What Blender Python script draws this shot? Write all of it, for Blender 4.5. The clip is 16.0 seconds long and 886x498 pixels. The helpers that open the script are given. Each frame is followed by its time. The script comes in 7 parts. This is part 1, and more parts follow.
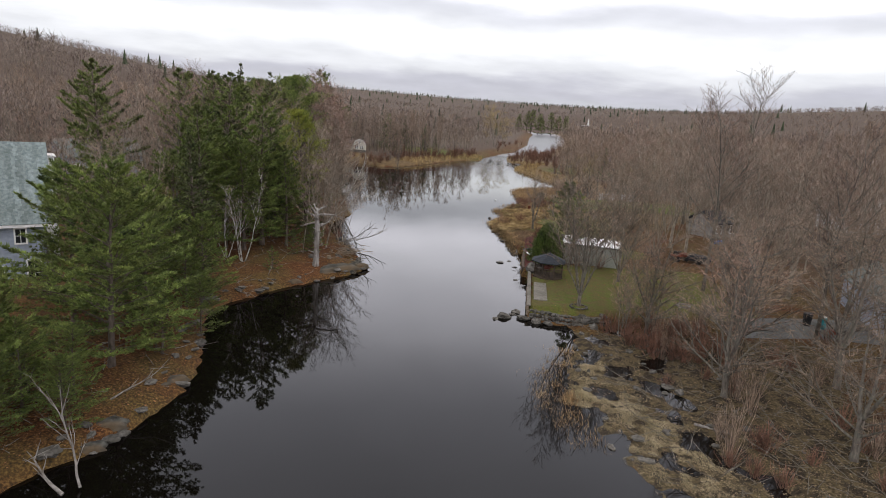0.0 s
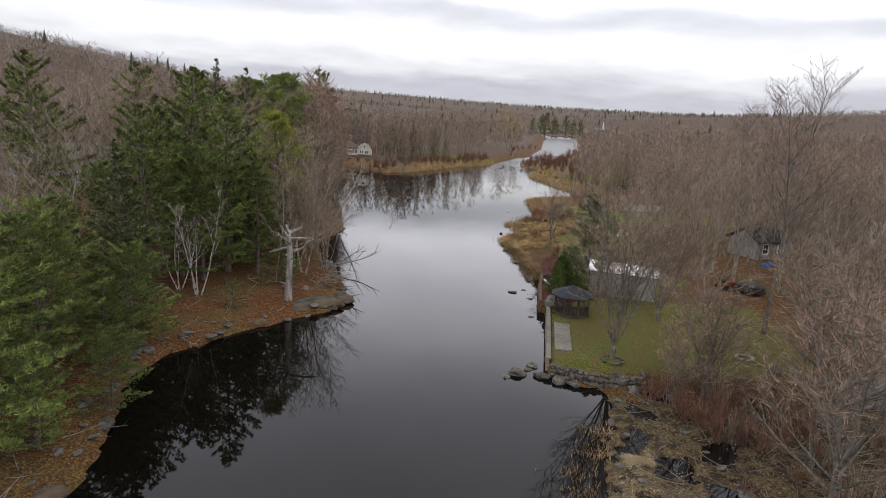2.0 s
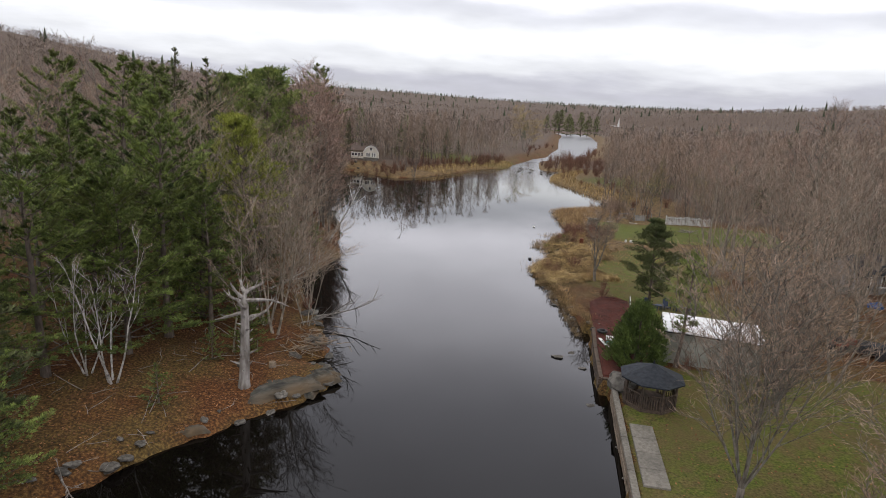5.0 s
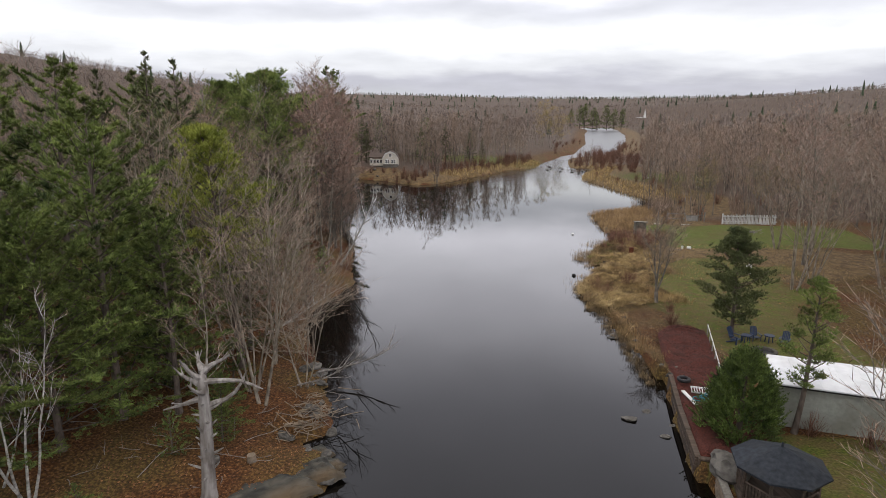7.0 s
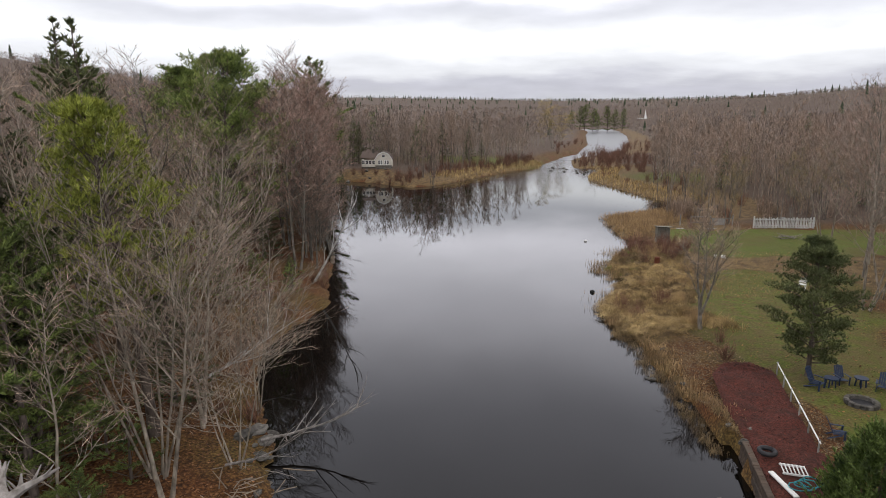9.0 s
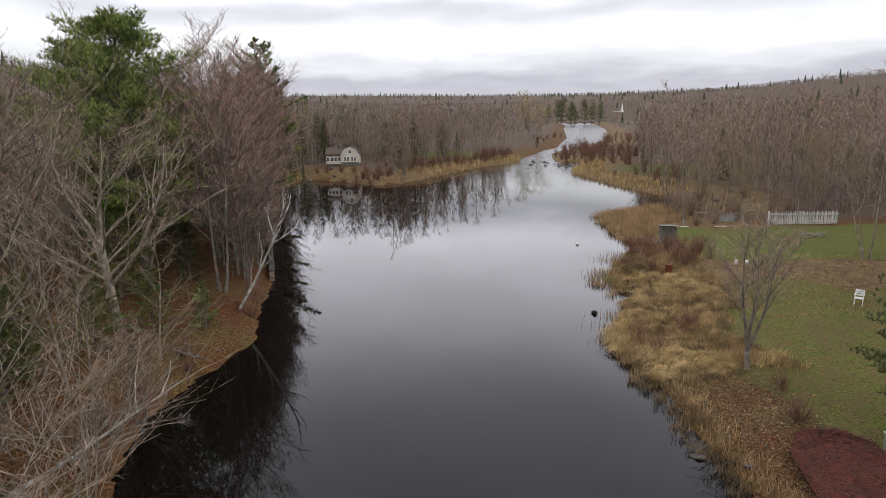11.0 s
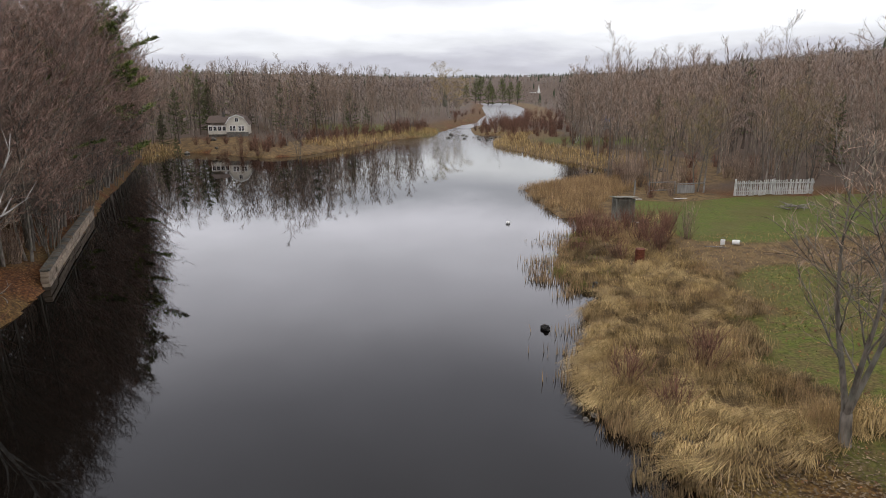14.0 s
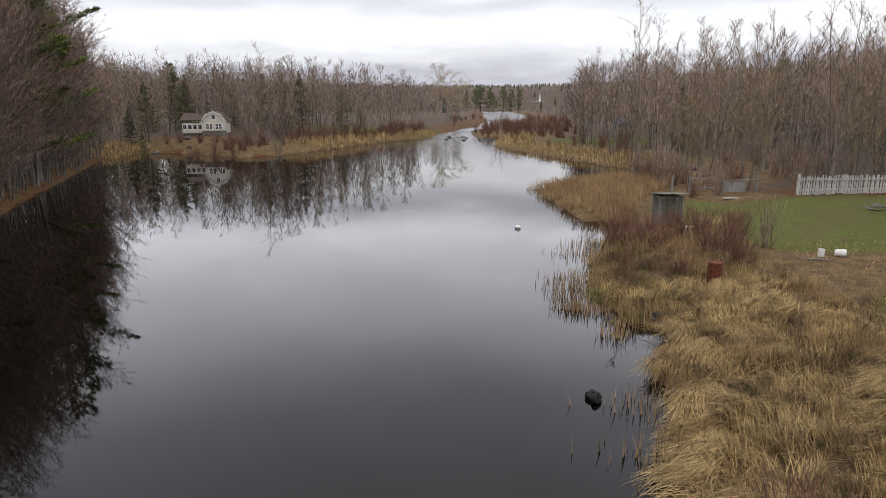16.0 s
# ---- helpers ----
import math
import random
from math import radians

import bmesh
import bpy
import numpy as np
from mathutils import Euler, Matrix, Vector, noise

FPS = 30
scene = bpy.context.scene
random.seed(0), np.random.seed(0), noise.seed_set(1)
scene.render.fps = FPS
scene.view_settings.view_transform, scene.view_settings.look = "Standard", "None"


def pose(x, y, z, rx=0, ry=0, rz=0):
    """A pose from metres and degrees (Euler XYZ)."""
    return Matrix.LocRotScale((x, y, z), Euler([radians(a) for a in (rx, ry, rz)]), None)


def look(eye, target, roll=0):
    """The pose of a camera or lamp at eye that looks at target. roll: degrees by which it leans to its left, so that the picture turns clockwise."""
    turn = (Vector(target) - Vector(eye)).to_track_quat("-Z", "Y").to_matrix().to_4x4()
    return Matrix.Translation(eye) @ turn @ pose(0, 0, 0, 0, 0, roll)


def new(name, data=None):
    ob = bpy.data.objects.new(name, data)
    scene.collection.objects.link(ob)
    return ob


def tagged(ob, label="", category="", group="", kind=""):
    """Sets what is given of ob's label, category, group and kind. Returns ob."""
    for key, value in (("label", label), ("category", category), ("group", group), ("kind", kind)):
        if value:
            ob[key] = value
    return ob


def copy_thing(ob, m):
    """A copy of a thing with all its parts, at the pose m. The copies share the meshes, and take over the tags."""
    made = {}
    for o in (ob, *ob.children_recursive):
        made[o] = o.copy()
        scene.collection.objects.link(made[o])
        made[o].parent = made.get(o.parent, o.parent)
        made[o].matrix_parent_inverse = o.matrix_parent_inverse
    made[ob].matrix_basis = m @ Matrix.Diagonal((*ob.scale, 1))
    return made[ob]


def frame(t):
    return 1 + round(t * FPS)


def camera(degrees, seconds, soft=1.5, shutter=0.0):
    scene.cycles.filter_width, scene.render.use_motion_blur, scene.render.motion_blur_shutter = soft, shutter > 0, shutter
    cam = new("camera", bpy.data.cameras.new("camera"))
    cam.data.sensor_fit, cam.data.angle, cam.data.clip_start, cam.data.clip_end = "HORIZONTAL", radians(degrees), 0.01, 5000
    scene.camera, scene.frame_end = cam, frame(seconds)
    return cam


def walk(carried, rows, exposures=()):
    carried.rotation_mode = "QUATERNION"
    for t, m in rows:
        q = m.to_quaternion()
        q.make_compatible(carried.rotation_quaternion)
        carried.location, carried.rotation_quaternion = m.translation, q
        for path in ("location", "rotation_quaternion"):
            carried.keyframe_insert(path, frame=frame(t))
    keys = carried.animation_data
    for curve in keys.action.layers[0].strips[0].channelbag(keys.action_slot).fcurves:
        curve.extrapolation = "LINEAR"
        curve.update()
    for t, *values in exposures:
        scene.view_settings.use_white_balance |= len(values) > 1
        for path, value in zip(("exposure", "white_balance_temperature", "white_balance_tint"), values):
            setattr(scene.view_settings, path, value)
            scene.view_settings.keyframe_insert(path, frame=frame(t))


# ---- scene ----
cam = camera(72.0, 16.0, soft=0.4)
PATH = [
    (0, (1.492, -0.128, 14.403), (1.49, 1.824, 13.968), 4.0),
    (0.5, (1.759, 2.393, 14.271), (1.751, 4.346, 13.838), 3.9),
    (1, (1.984, 4.825, 14.322), (1.969, 6.777, 13.89), 3.7),
    (1.5, (2.212, 7.303, 14.349), (2.175, 9.255, 13.918), 4.0),
    (2, (2.236, 9.687, 14.345), (2.192, 11.641, 13.917), 4.0),
    (2.5, (2.218, 12.053, 14.397), (2.168, 14.006, 13.968), 4.0),
    (3, (2.16, 14.441, 14.414), (2.107, 16.395, 13.991), 4.0),
    (3.5, (2.138, 16.824, 14.497), (2.077, 18.778, 14.074), 3.7),
    (4, (2.221, 19.141, 14.545), (2.151, 21.094, 14.121), 3.4),
    (4.2, (2.045, 20.016, 14.6), (1.97, 21.968, 14.172), 3.6),
    (6.3, (0.493, 29.035, 14.712), (0.356, 30.981, 14.271), 2.0),
    (6.5, (0.65, 29.931, 14.664), (0.491, 31.876, 14.225), 0.9),
    (7, (0.608, 32.274, 14.43), (0.437, 34.218, 13.994), 0.4),
    (7.5, (0.525, 34.609, 14.114), (0.349, 36.552, 13.676), 0.3),
    (8, (0.5, 36.878, 13.835), (0.325, 38.823, 13.4), 0.1),
    (8.5, (0.414, 39.15, 13.553), (0.239, 41.094, 13.12), 0.1),
    (8.7, (0.312, 39.915, 13.396), (0.138, 41.861, 12.97), 0.1),
    (10.8, (0.537, 50.371, 12.138), (0.417, 52.319, 11.705), -1.1),
    (11, (0.58, 51.301, 11.976), (0.476, 53.251, 11.541), -0.9),
    (11.5, (0.713, 53.668, 11.607), (0.651, 55.618, 11.166), -0.8),
    (12, (0.892, 56.069, 11.136), (0.877, 58.02, 10.697), -1.1),
    (12.5, (1.14, 58.363, 10.635), (1.171, 60.313, 10.192), -1.0),
    (13, (1.434, 60.734, 10.108), (1.558, 62.644, 9.529), -0.2),
    (13.5, (1.836, 62.991, 9.432), (1.975, 64.895, 8.835), 0.1),
    (14, (2.127, 65.25, 8.786), (2.281, 67.182, 8.295), -0.2),
    (14.5, (2.479, 67.645, 8.155), (2.632, 69.582, 7.678), -0.4),
    (15, (2.796, 69.905, 7.659), (2.949, 71.843, 7.187), -0.4),
    (15.5, (3.102, 72.107, 7.154), (3.254, 74.046, 6.691), -0.2),
    (16, (3.363, 74.429, 6.546), (3.517, 76.37, 6.086), -0.1),
]
walk(cam, [(t, look(eye, target, roll)) for t, eye, target, roll in PATH])

# ---- world and light ----
world = bpy.data.worlds.new("overcast_sky")
scene.world = world
world.use_nodes = True
wn, wl = world.node_tree.nodes, world.node_tree.links
wn.clear()
SUN_UP, SUN_TURN = 52.0, 165.0
w_out = wn.new("ShaderNodeOutputWorld")
w_bg = wn.new("ShaderNodeBackground")
w_bg.inputs["Strength"].default_value = 1.0
w_sky = wn.new("ShaderNodeTexSky")
w_sky.sky_type = "NISHITA"
w_sky.sun_disc = False
w_sky.sun_elevation, w_sky.sun_rotation = radians(SUN_UP), radians(SUN_TURN)
w_tc = wn.new("ShaderNodeTexCoord")
w_sep = wn.new("ShaderNodeSeparateXYZ")
wl.new(w_tc.outputs["Generated"], w_sep.inputs[0])


def w_math(op, a, b=0.0):
    n = wn.new("ShaderNodeMath")
    n.operation = op
    for k, v in enumerate((a, b)):
        if isinstance(v, (int, float)):
            n.inputs[k].default_value = v
        else:
            wl.new(v, n.inputs[k])
    return n.outputs[0]


# cloud sheet: the direction laid on a flat layer overhead
up = w_math("ADD", w_math("MAXIMUM", w_sep.outputs["Z"], 0.0), 0.16)
w_xyz = wn.new("ShaderNodeCombineXYZ")
wl.new(w_math("DIVIDE", w_sep.outputs["X"], up), w_xyz.inputs[0])
wl.new(w_math("DIVIDE", w_sep.outputs["Y"], up), w_xyz.inputs[1])
w_n1 = wn.new("ShaderNodeTexNoise")
w_n1.inputs["Scale"].default_value, w_n1.inputs["Detail"].default_value = 0.9, 6.0
wl.new(w_xyz.outputs[0], w_n1.inputs["Vector"])
w_n2 = wn.new("ShaderNodeTexNoise")
w_n2.inputs["Scale"].default_value, w_n2.inputs["Detail"].default_value = 2.6, 5.0
wl.new(w_xyz.outputs[0], w_n2.inputs["Vector"])
lift = w_math("ADD", w_sep.outputs["Z"], w_math("MULTIPLY", w_math("SUBTRACT", w_n1.outputs[0], 0.5), 0.10))
w_ramp = wn.new("ShaderNodeValToRGB")
w_ramp.color_ramp.interpolation = "EASE"
stops = [(0.0, (0.66, 0.67, 0.72)), (0.045, (0.60, 0.60, 0.68)), (0.075, (0.88, 0.89, 0.94)), (0.11, (1.16, 1.17, 1.2)),
         (0.155, (0.84, 0.85, 0.92)), (0.205, (1.95, 1.93, 2.08)), (0.32, (1.98, 1.96, 2.13)), (0.47, (1.26, 1.26, 1.40)), (1.0, (1.18, 1.12, 1.06))]
while len(w_ramp.color_ramp.elements) < len(stops):
    w_ramp.color_ramp.elements.new(0.5)
for el, (p, c) in zip(w_ramp.color_ramp.elements, stops):
    el.position, el.color = p, (*c, 1)
wl.new(lift, w_ramp.inputs[0])
streak = w_math("ADD", w_math("MULTIPLY", w_n2.outputs[0], 0.34), 0.84)
w_mul = wn.new("ShaderNodeVectorMath")
w_mul.operation = "SCALE"
wl.new(w_ramp.outputs[0], w_mul.inputs[0])
wl.new(streak, w_mul.inputs["Scale"])
w_blue = wn.new("ShaderNodeVectorMath")
w_blue.operation = "SCALE"
w_blue.inputs["Scale"].default_value = 0.08
wl.new(w_sky.outputs[0], w_blue.inputs[0])
w_mix = wn.new("ShaderNodeMix")
w_mix.data_type = "RGBA"
w_mix.inputs["Factor"].default_value = 0.94
wl.new(w_blue.outputs[0], w_mix.inputs["A"])
wl.new(w_mul.outputs[0], w_mix.inputs["B"])
wl.new(w_mix.outputs["Result"], w_bg.inputs["Color"])
wl.new(w_bg.outputs[0], w_out.inputs[0])

sun_data = bpy.data.lights.new("sun", "SUN")
sun_data.energy, sun_data.angle, sun_data.color = 0.5, radians(25), (1.0, 0.97, 0.92)
sun = new("sun", sun_data)
su, st = radians(SUN_UP), radians(SUN_TURN)
sun.matrix_world = look((0, 0, 60), (-math.sin(st) * math.cos(su), -math.cos(st) * math.cos(su), 60 - math.sin(su)))


# ---- materials ----
def mat(name, c1, c2, scale=4.0, rough=0.8, bump=0.3, dirt=(0.05, 0.045, 0.04), dirt_scale=0.6, dirt_amount=0.3, metal=0.0, vary=0.0,
        island=0.0, stretch=(1, 1, 1), spec=0.3, detail=6.0, dist=0.02):
    """Two-scale procedural surface: grain between c1 and c2, large stains, relief, and a shift of value by object or island."""
    m = bpy.data.materials.new(name)
    m.use_nodes = True
    n, l = m.node_tree.nodes, m.node_tree.links
    b = n["Principled BSDF"]
    b.inputs["Roughness"].default_value = rough
    b.inputs["Metallic"].default_value = metal
    b.inputs["Specular IOR Level"].default_value = spec
    tc = n.new("ShaderNodeTexCoord")
    mp = n.new("ShaderNodeMapping")
    mp.inputs["Scale"].default_value = stretch
    l.new(tc.outputs["Object"], mp.inputs[0])
    t1 = n.new("ShaderNodeTexNoise")
    t1.inputs["Scale"].default_value, t1.inputs["Detail"].default_value = scale, detail
    l.new(mp.outputs[0], t1.inputs["Vector"])
    r1 = n.new("ShaderNodeValToRGB")
    r1.color_ramp.elements[0].position, r1.color_ramp.elements[1].position = 0.32, 0.68
    r1.color_ramp.elements[0].color, r1.color_ramp.elements[1].color = (*c1, 1), (*c2, 1)
    l.new(t1.outputs[0], r1.inputs[0])
    t2 = n.new("ShaderNodeTexNoise")
    t2.inputs["Scale"].default_value, t2.inputs["Detail"].default_value = dirt_scale, 5.0
    l.new(tc.outputs["Object"], t2.inputs["Vector"])
    r2 = n.new("ShaderNodeValToRGB")
    r2.color_ramp.elements[0].position, r2.color_ramp.elements[1].position = 0.45, 0.7
    r2.color_ramp.elements[0].color, r2.color_ramp.elements[1].color = (0, 0, 0, 1), (dirt_amount, dirt_amount, dirt_amount, 1)
    l.new(t2.outputs[0], r2.inputs[0])
    mx = n.new("ShaderNodeMix")
    mx.data_type = "RGBA"
    l.new(r2.outputs[0], mx.inputs["Factor"])
    l.new(r1.outputs[0], mx.inputs["A"])
    mx.inputs["B"].default_value = (*dirt, 1)
    colour = mx.outputs["Result"]
    for amount, node, socket in ((vary, "ShaderNodeObjectInfo", "Random"), (island, "ShaderNodeNewGeometry", "Random Per Island")):
        if amount:
            src = n.new(node)
            mr = n.new("ShaderNodeMapRange")
            mr.inputs["To Min"].default_value, mr.inputs["To Max"].default_value = 1 - amount, 1 + amount
            l.new(src.outputs[socket], mr.inputs["Value"])
            hs = n.new("ShaderNodeHueSaturation")
            l.new(mr.outputs[0], hs.inputs["Value"])
            l.new(colour, hs.inputs["Color"])
            colour = hs.outputs[0]
    l.new(colour, b.inputs["Base Color"])
    if bump:
        bp = n.new("ShaderNodeBump")
        bp.inputs["Strength"].default_value, bp.inputs["Distance"].default_value = bump, dist
        l.new(t1.outputs[0], bp.inputs["Height"])
        l.new(bp.outputs[0], b.inputs["Normal"])
    return m


M_BARK = mat("bark_grey", (0.060, 0.050, 0.040), (0.215, 0.185, 0.152), 9, 0.9, 0.6, dirt=(0.16, 0.165, 0.135), dirt_scale=2.5, dirt_amount=0.6, stretch=(1, 1, 0.25), vary=0.2)
M_PALEBARK = mat("pale_lichened_bark", (0.135, 0.110, 0.084), (0.40, 0.345, 0.272), 7, 0.9, 0.5, dirt=(0.10, 0.09, 0.07), dirt_scale=2.0, dirt_amount=0.6, stretch=(1, 1, 0.3), vary=0.1)
M_WOODBARK = mat("woodland_bark", (0.105, 0.085, 0.070), (0.255, 0.218, 0.182), 4, 0.95, 0.3, stretch=(1, 1, 0.3), island=0.45)
M_TWIG = mat("twigs_grey_brown", (0.120, 0.083, 0.060), (0.385, 0.285, 0.212), 3, 0.9, 0, vary=0.2, island=0.6, dirt_amount=0.2)
M_TWIGRED = mat("twigs_red_brown", (0.135, 0.082, 0.064), (0.41, 0.275, 0.215), 3, 0.9, 0, vary=0.2, island=0.6, dirt_amount=0.2)
M_BIRCH = mat("birch_bark", (0.34, 0.325, 0.30), (0.56, 0.535, 0.49), 5, 0.8, 0.3, dirt=(0.07, 0.06, 0.05), dirt_scale=3, dirt_amount=0.8, stretch=(1, 1, 3))
M_PINEBARK = mat("pine_bark", (0.07, 0.055, 0.045), (0.17, 0.135, 0.11), 7, 0.95, 0.6, stretch=(1, 1, 0.3), vary=0.15)
# wide clump-sized noise puts shaded gaps and bright clumps into the pine colour
M_PINE = mat("pine_needles", (0.026, 0.042, 0.011), (0.235, 0.300, 0.074), 0.9, 0.75, 0, dirt=(0.15, 0.13, 0.04), dirt_amount=0.4, vary=0.22, island=0.45)
M_YPINE = mat("yellow_green_needles", (0.130, 0.160, 0.022), (0.36, 0.385, 0.066), 1.2, 0.75, 0, vary=0.1, island=0.4, dirt_amount=0.2)
M_SPRUCE = mat("spruce_needles", (0.042, 0.058, 0.022), (0.135, 0.150, 0.058), 1.2, 0.8, 0, dirt=(0.07, 0.062, 0.026), vary=0.2, island=0.45)
M_CEDAR = mat("cedar_foliage", (0.030, 0.055, 0.012), (0.190, 0.260, 0.060), 1.6, 0.75, 0, vary=0.1, island=0.5)
M_BRUSH = mat("russet_brush", (0.105, 0.050, 0.034), (0.265, 0.145, 0.098), 3, 0.9, 0, vary=0.2, island=0.5, dirt_amount=0.2)
M_STRAW = mat("dead_grass", (0.25, 0.168, 0.070), (0.53, 0.39, 0.185), 1.1, 0.9, 0, dirt=(0.12, 0.075, 0.035), dirt_amount=0.7, island=0.6)
M_REED = mat("dead_reeds", (0.265, 0.170, 0.082), (0.48, 0.335, 0.178), 1.1, 0.9, 0, dirt=(0.12, 0.07, 0.04), dirt_amount=0.5, island=0.4)
M_GRASS = mat("green_grass", (0.05, 0.075, 0.014), (0.11, 0.14, 0.028), 0.8, 0.9, 0, dirt=(0.15, 0.115, 0.045), dirt_amount=0.6, island=0.35)
M_FARTWIG = mat("far_bare_woods", (0.105, 0.082, 0.068), (0.29, 0.235, 0.198), 0.06, 0.95, 0, dirt=(0.16, 0.108, 0.085), dirt_scale=0.012, dirt_amount=0.6, island=0.5)
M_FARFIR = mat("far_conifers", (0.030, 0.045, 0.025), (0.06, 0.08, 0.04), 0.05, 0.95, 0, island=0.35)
M_BUD = mat("budding_twigs", (0.17, 0.135, 0.055), (0.36, 0.28, 0.12), 2, 0.9, 0, island=0.4)
M_WILLOW = mat("willow_twigs", (0.28, 0.20, 0.06), (0.42, 0.31, 0.10), 2, 0.9, 0, island=0.3)
M_SNAG = mat("weathered_wood", (0.13, 0.115, 0.10), (0.35, 0.325, 0.30), 6, 0.9, 0.6, dirt=(0.09, 0.065, 0.05), dirt_scale=2, dirt_amount=0.6, stretch=(1, 1, 0.15))
M_ROCK = mat("granite", (0.055, 0.050, 0.044), (0.175, 0.163, 0.143), 5, 0.9, 0.6, dirt=(0.05, 0.045, 0.035), dirt_scale=1.3, dirt_amount=0.8, vary=0.3, dist=0.05)
M_LEDGE = mat("lichen_ledge", (0.026, 0.025, 0.021), (0.105, 0.104, 0.090), 4, 0.95, 1.0, dirt=(0.12, 0.075, 0.035), dirt_scale=1.1, dirt_amount=0.8, dist=0.1)
M_TIMBER = mat("old_timber", (0.17, 0.13, 0.09), (0.34, 0.27, 0.20), 6, 0.9, 0.5, stretch=(1, 0.12, 1), dirt_scale=1.5, dirt_amount=0.5, vary=0.15)
M_DARKWOOD = mat("dark_wet_timber", (0.05, 0.035, 0.026), (0.13, 0.095, 0.07), 6, 0.9, 0.5, stretch=(1, 0.12, 1), dirt_scale=1.5, dirt_amount=0.5, vary=0.15)
M_HUTWOOD = mat("dark_green_grey_wood", (0.12, 0.118, 0.098), (0.29, 0.282, 0.240), 7, 0.9, 0.4, stretch=(1, 1, 0.15), dirt_amount=0.4)
M_GREYWOOD = mat("silver_grey_wood", (0.17, 0.165, 0.15), (0.33, 0.32, 0.30), 7, 0.9, 0.4, stretch=(1, 1, 0.15), dirt_scale=1.5, vary=0.15, dirt_amount=0.4)
M_CONCRETE = mat("concrete", (0.145, 0.134, 0.112), (0.25, 0.23, 0.195), 8, 0.9, 0.3, dirt_amount=0.4)
M_WHITE = mat("white_paint", (0.70, 0.70, 0.68), (0.82, 0.82, 0.80), 6, 0.6, 0.1, dirt=(0.35, 0.33, 0.28), dirt_amount=0.35)
M_ROOFWHITE = mat("white_metal_roof", (0.74, 0.75, 0.76), (0.86, 0.87, 0.88), 3, 0.55, 0.1, dirt=(0.4, 0.38, 0.33), dirt_amount=0.35)
M_SHEDWALL = mat("pale_grey_green_siding", (0.30, 0.31, 0.27), (0.38, 0.39, 0.34), 5, 0.8, 0.2, dirt=(0.16, 0.15, 0.11), dirt_amount=0.5)
M_MULCH = mat("red_brown_mulch", (0.036, 0.011, 0.008), (0.130, 0.036, 0.024), 16, 0.95, 1.0, dirt=(0.035, 0.02, 0.015), dirt_scale=1.2, dirt_amount=0.6, dist=0.05)
M_SHINGLE = mat("grey_green_shingles", (0.09, 0.108, 0.108), (0.17, 0.198, 0.192), 5, 0.9, 0.4, dirt=(0.10, 0.12, 0.11), dirt_amount=0.5, vary=0.22)
M_SIDING = mat("blue_grey_siding", (0.24, 0.275, 0.33), (0.31, 0.345, 0.40), 4, 0.8, 0.1, dirt=(0.22, 0.24, 0.27), dirt_amount=0.4, vary=0.06)
M_DARKROOF = mat("slate_blue_roof", (0.012, 0.015, 0.020), (0.030, 0.036, 0.046), 6, 0.75, 0.3, dirt=(0.06, 0.06, 0.055), dirt_amount=0.4, vary=0.12)
M_BROWNROOF = mat("brown_shingle_roof", (0.060, 0.043, 0.035), (0.125, 0.092, 0.075), 7, 0.9, 0.4, dirt_amount=0.4)
M_CREAM = mat("cream_boards", (0.52, 0.49, 0.42), (0.64, 0.61, 0.53), 5, 0.8, 0.1, dirt=(0.35, 0.3, 0.22), dirt_amount=0.35)
M_BLUE = mat("navy_blue_plastic", (0.014, 0.026, 0.06), (0.028, 0.046, 0.095), 5, 0.5, 0.05)
M_TARP = mat("blue_tarp", (0.02, 0.07, 0.22), (0.04, 0.12, 0.32), 2, 0.5, 0.3, dirt_amount=0.5)
M_TEAL = mat("teal_plastic", (0.02, 0.22, 0.26), (0.03, 0.30, 0.34), 4, 0.5, 0.05)
M_RUST = mat("rusted_steel", (0.10, 0.028, 0.015), (0.20, 0.07, 0.035), 9, 0.85, 0.4, metal=0.3, dirt_amount=0.5)
M_RED = mat("orange_red_paint", (0.14, 0.03, 0.018), (0.24, 0.06, 0.03), 4, 0.5, 0.05)
M_BLACK = mat("black_rubber", (0.012, 0.012, 0.014), (0.03, 0.03, 0.033), 6, 0.6, 0.2)
M_WETROCK = mat("wet_dark_rock", (0.006, 0.006, 0.005), (0.02, 0.018, 0.016), 7, 0.85, 0.8, dist=0.05)
M_GRAVEL = mat("pale_gravel", (0.30, 0.28, 0.25), (0.48, 0.46, 0.42), 20, 0.95, 0.6, dirt_amount=0.4)


def plain(name, colour, rough=0.1, spec=0.5):
    m = bpy.data.materials.new(name)
    m.use_nodes = True
    b = m.node_tree.nodes["Principled BSDF"]
    b.inputs["Base Color"].default_value = (*colour, 1)
    b.inputs["Roughness"].default_value = rough
    b.inputs["Specular IOR Level"].default_value = spec
    return m


M_GLASS = plain("dark_window_glass", (0.02, 0.022, 0.025), 0.05)


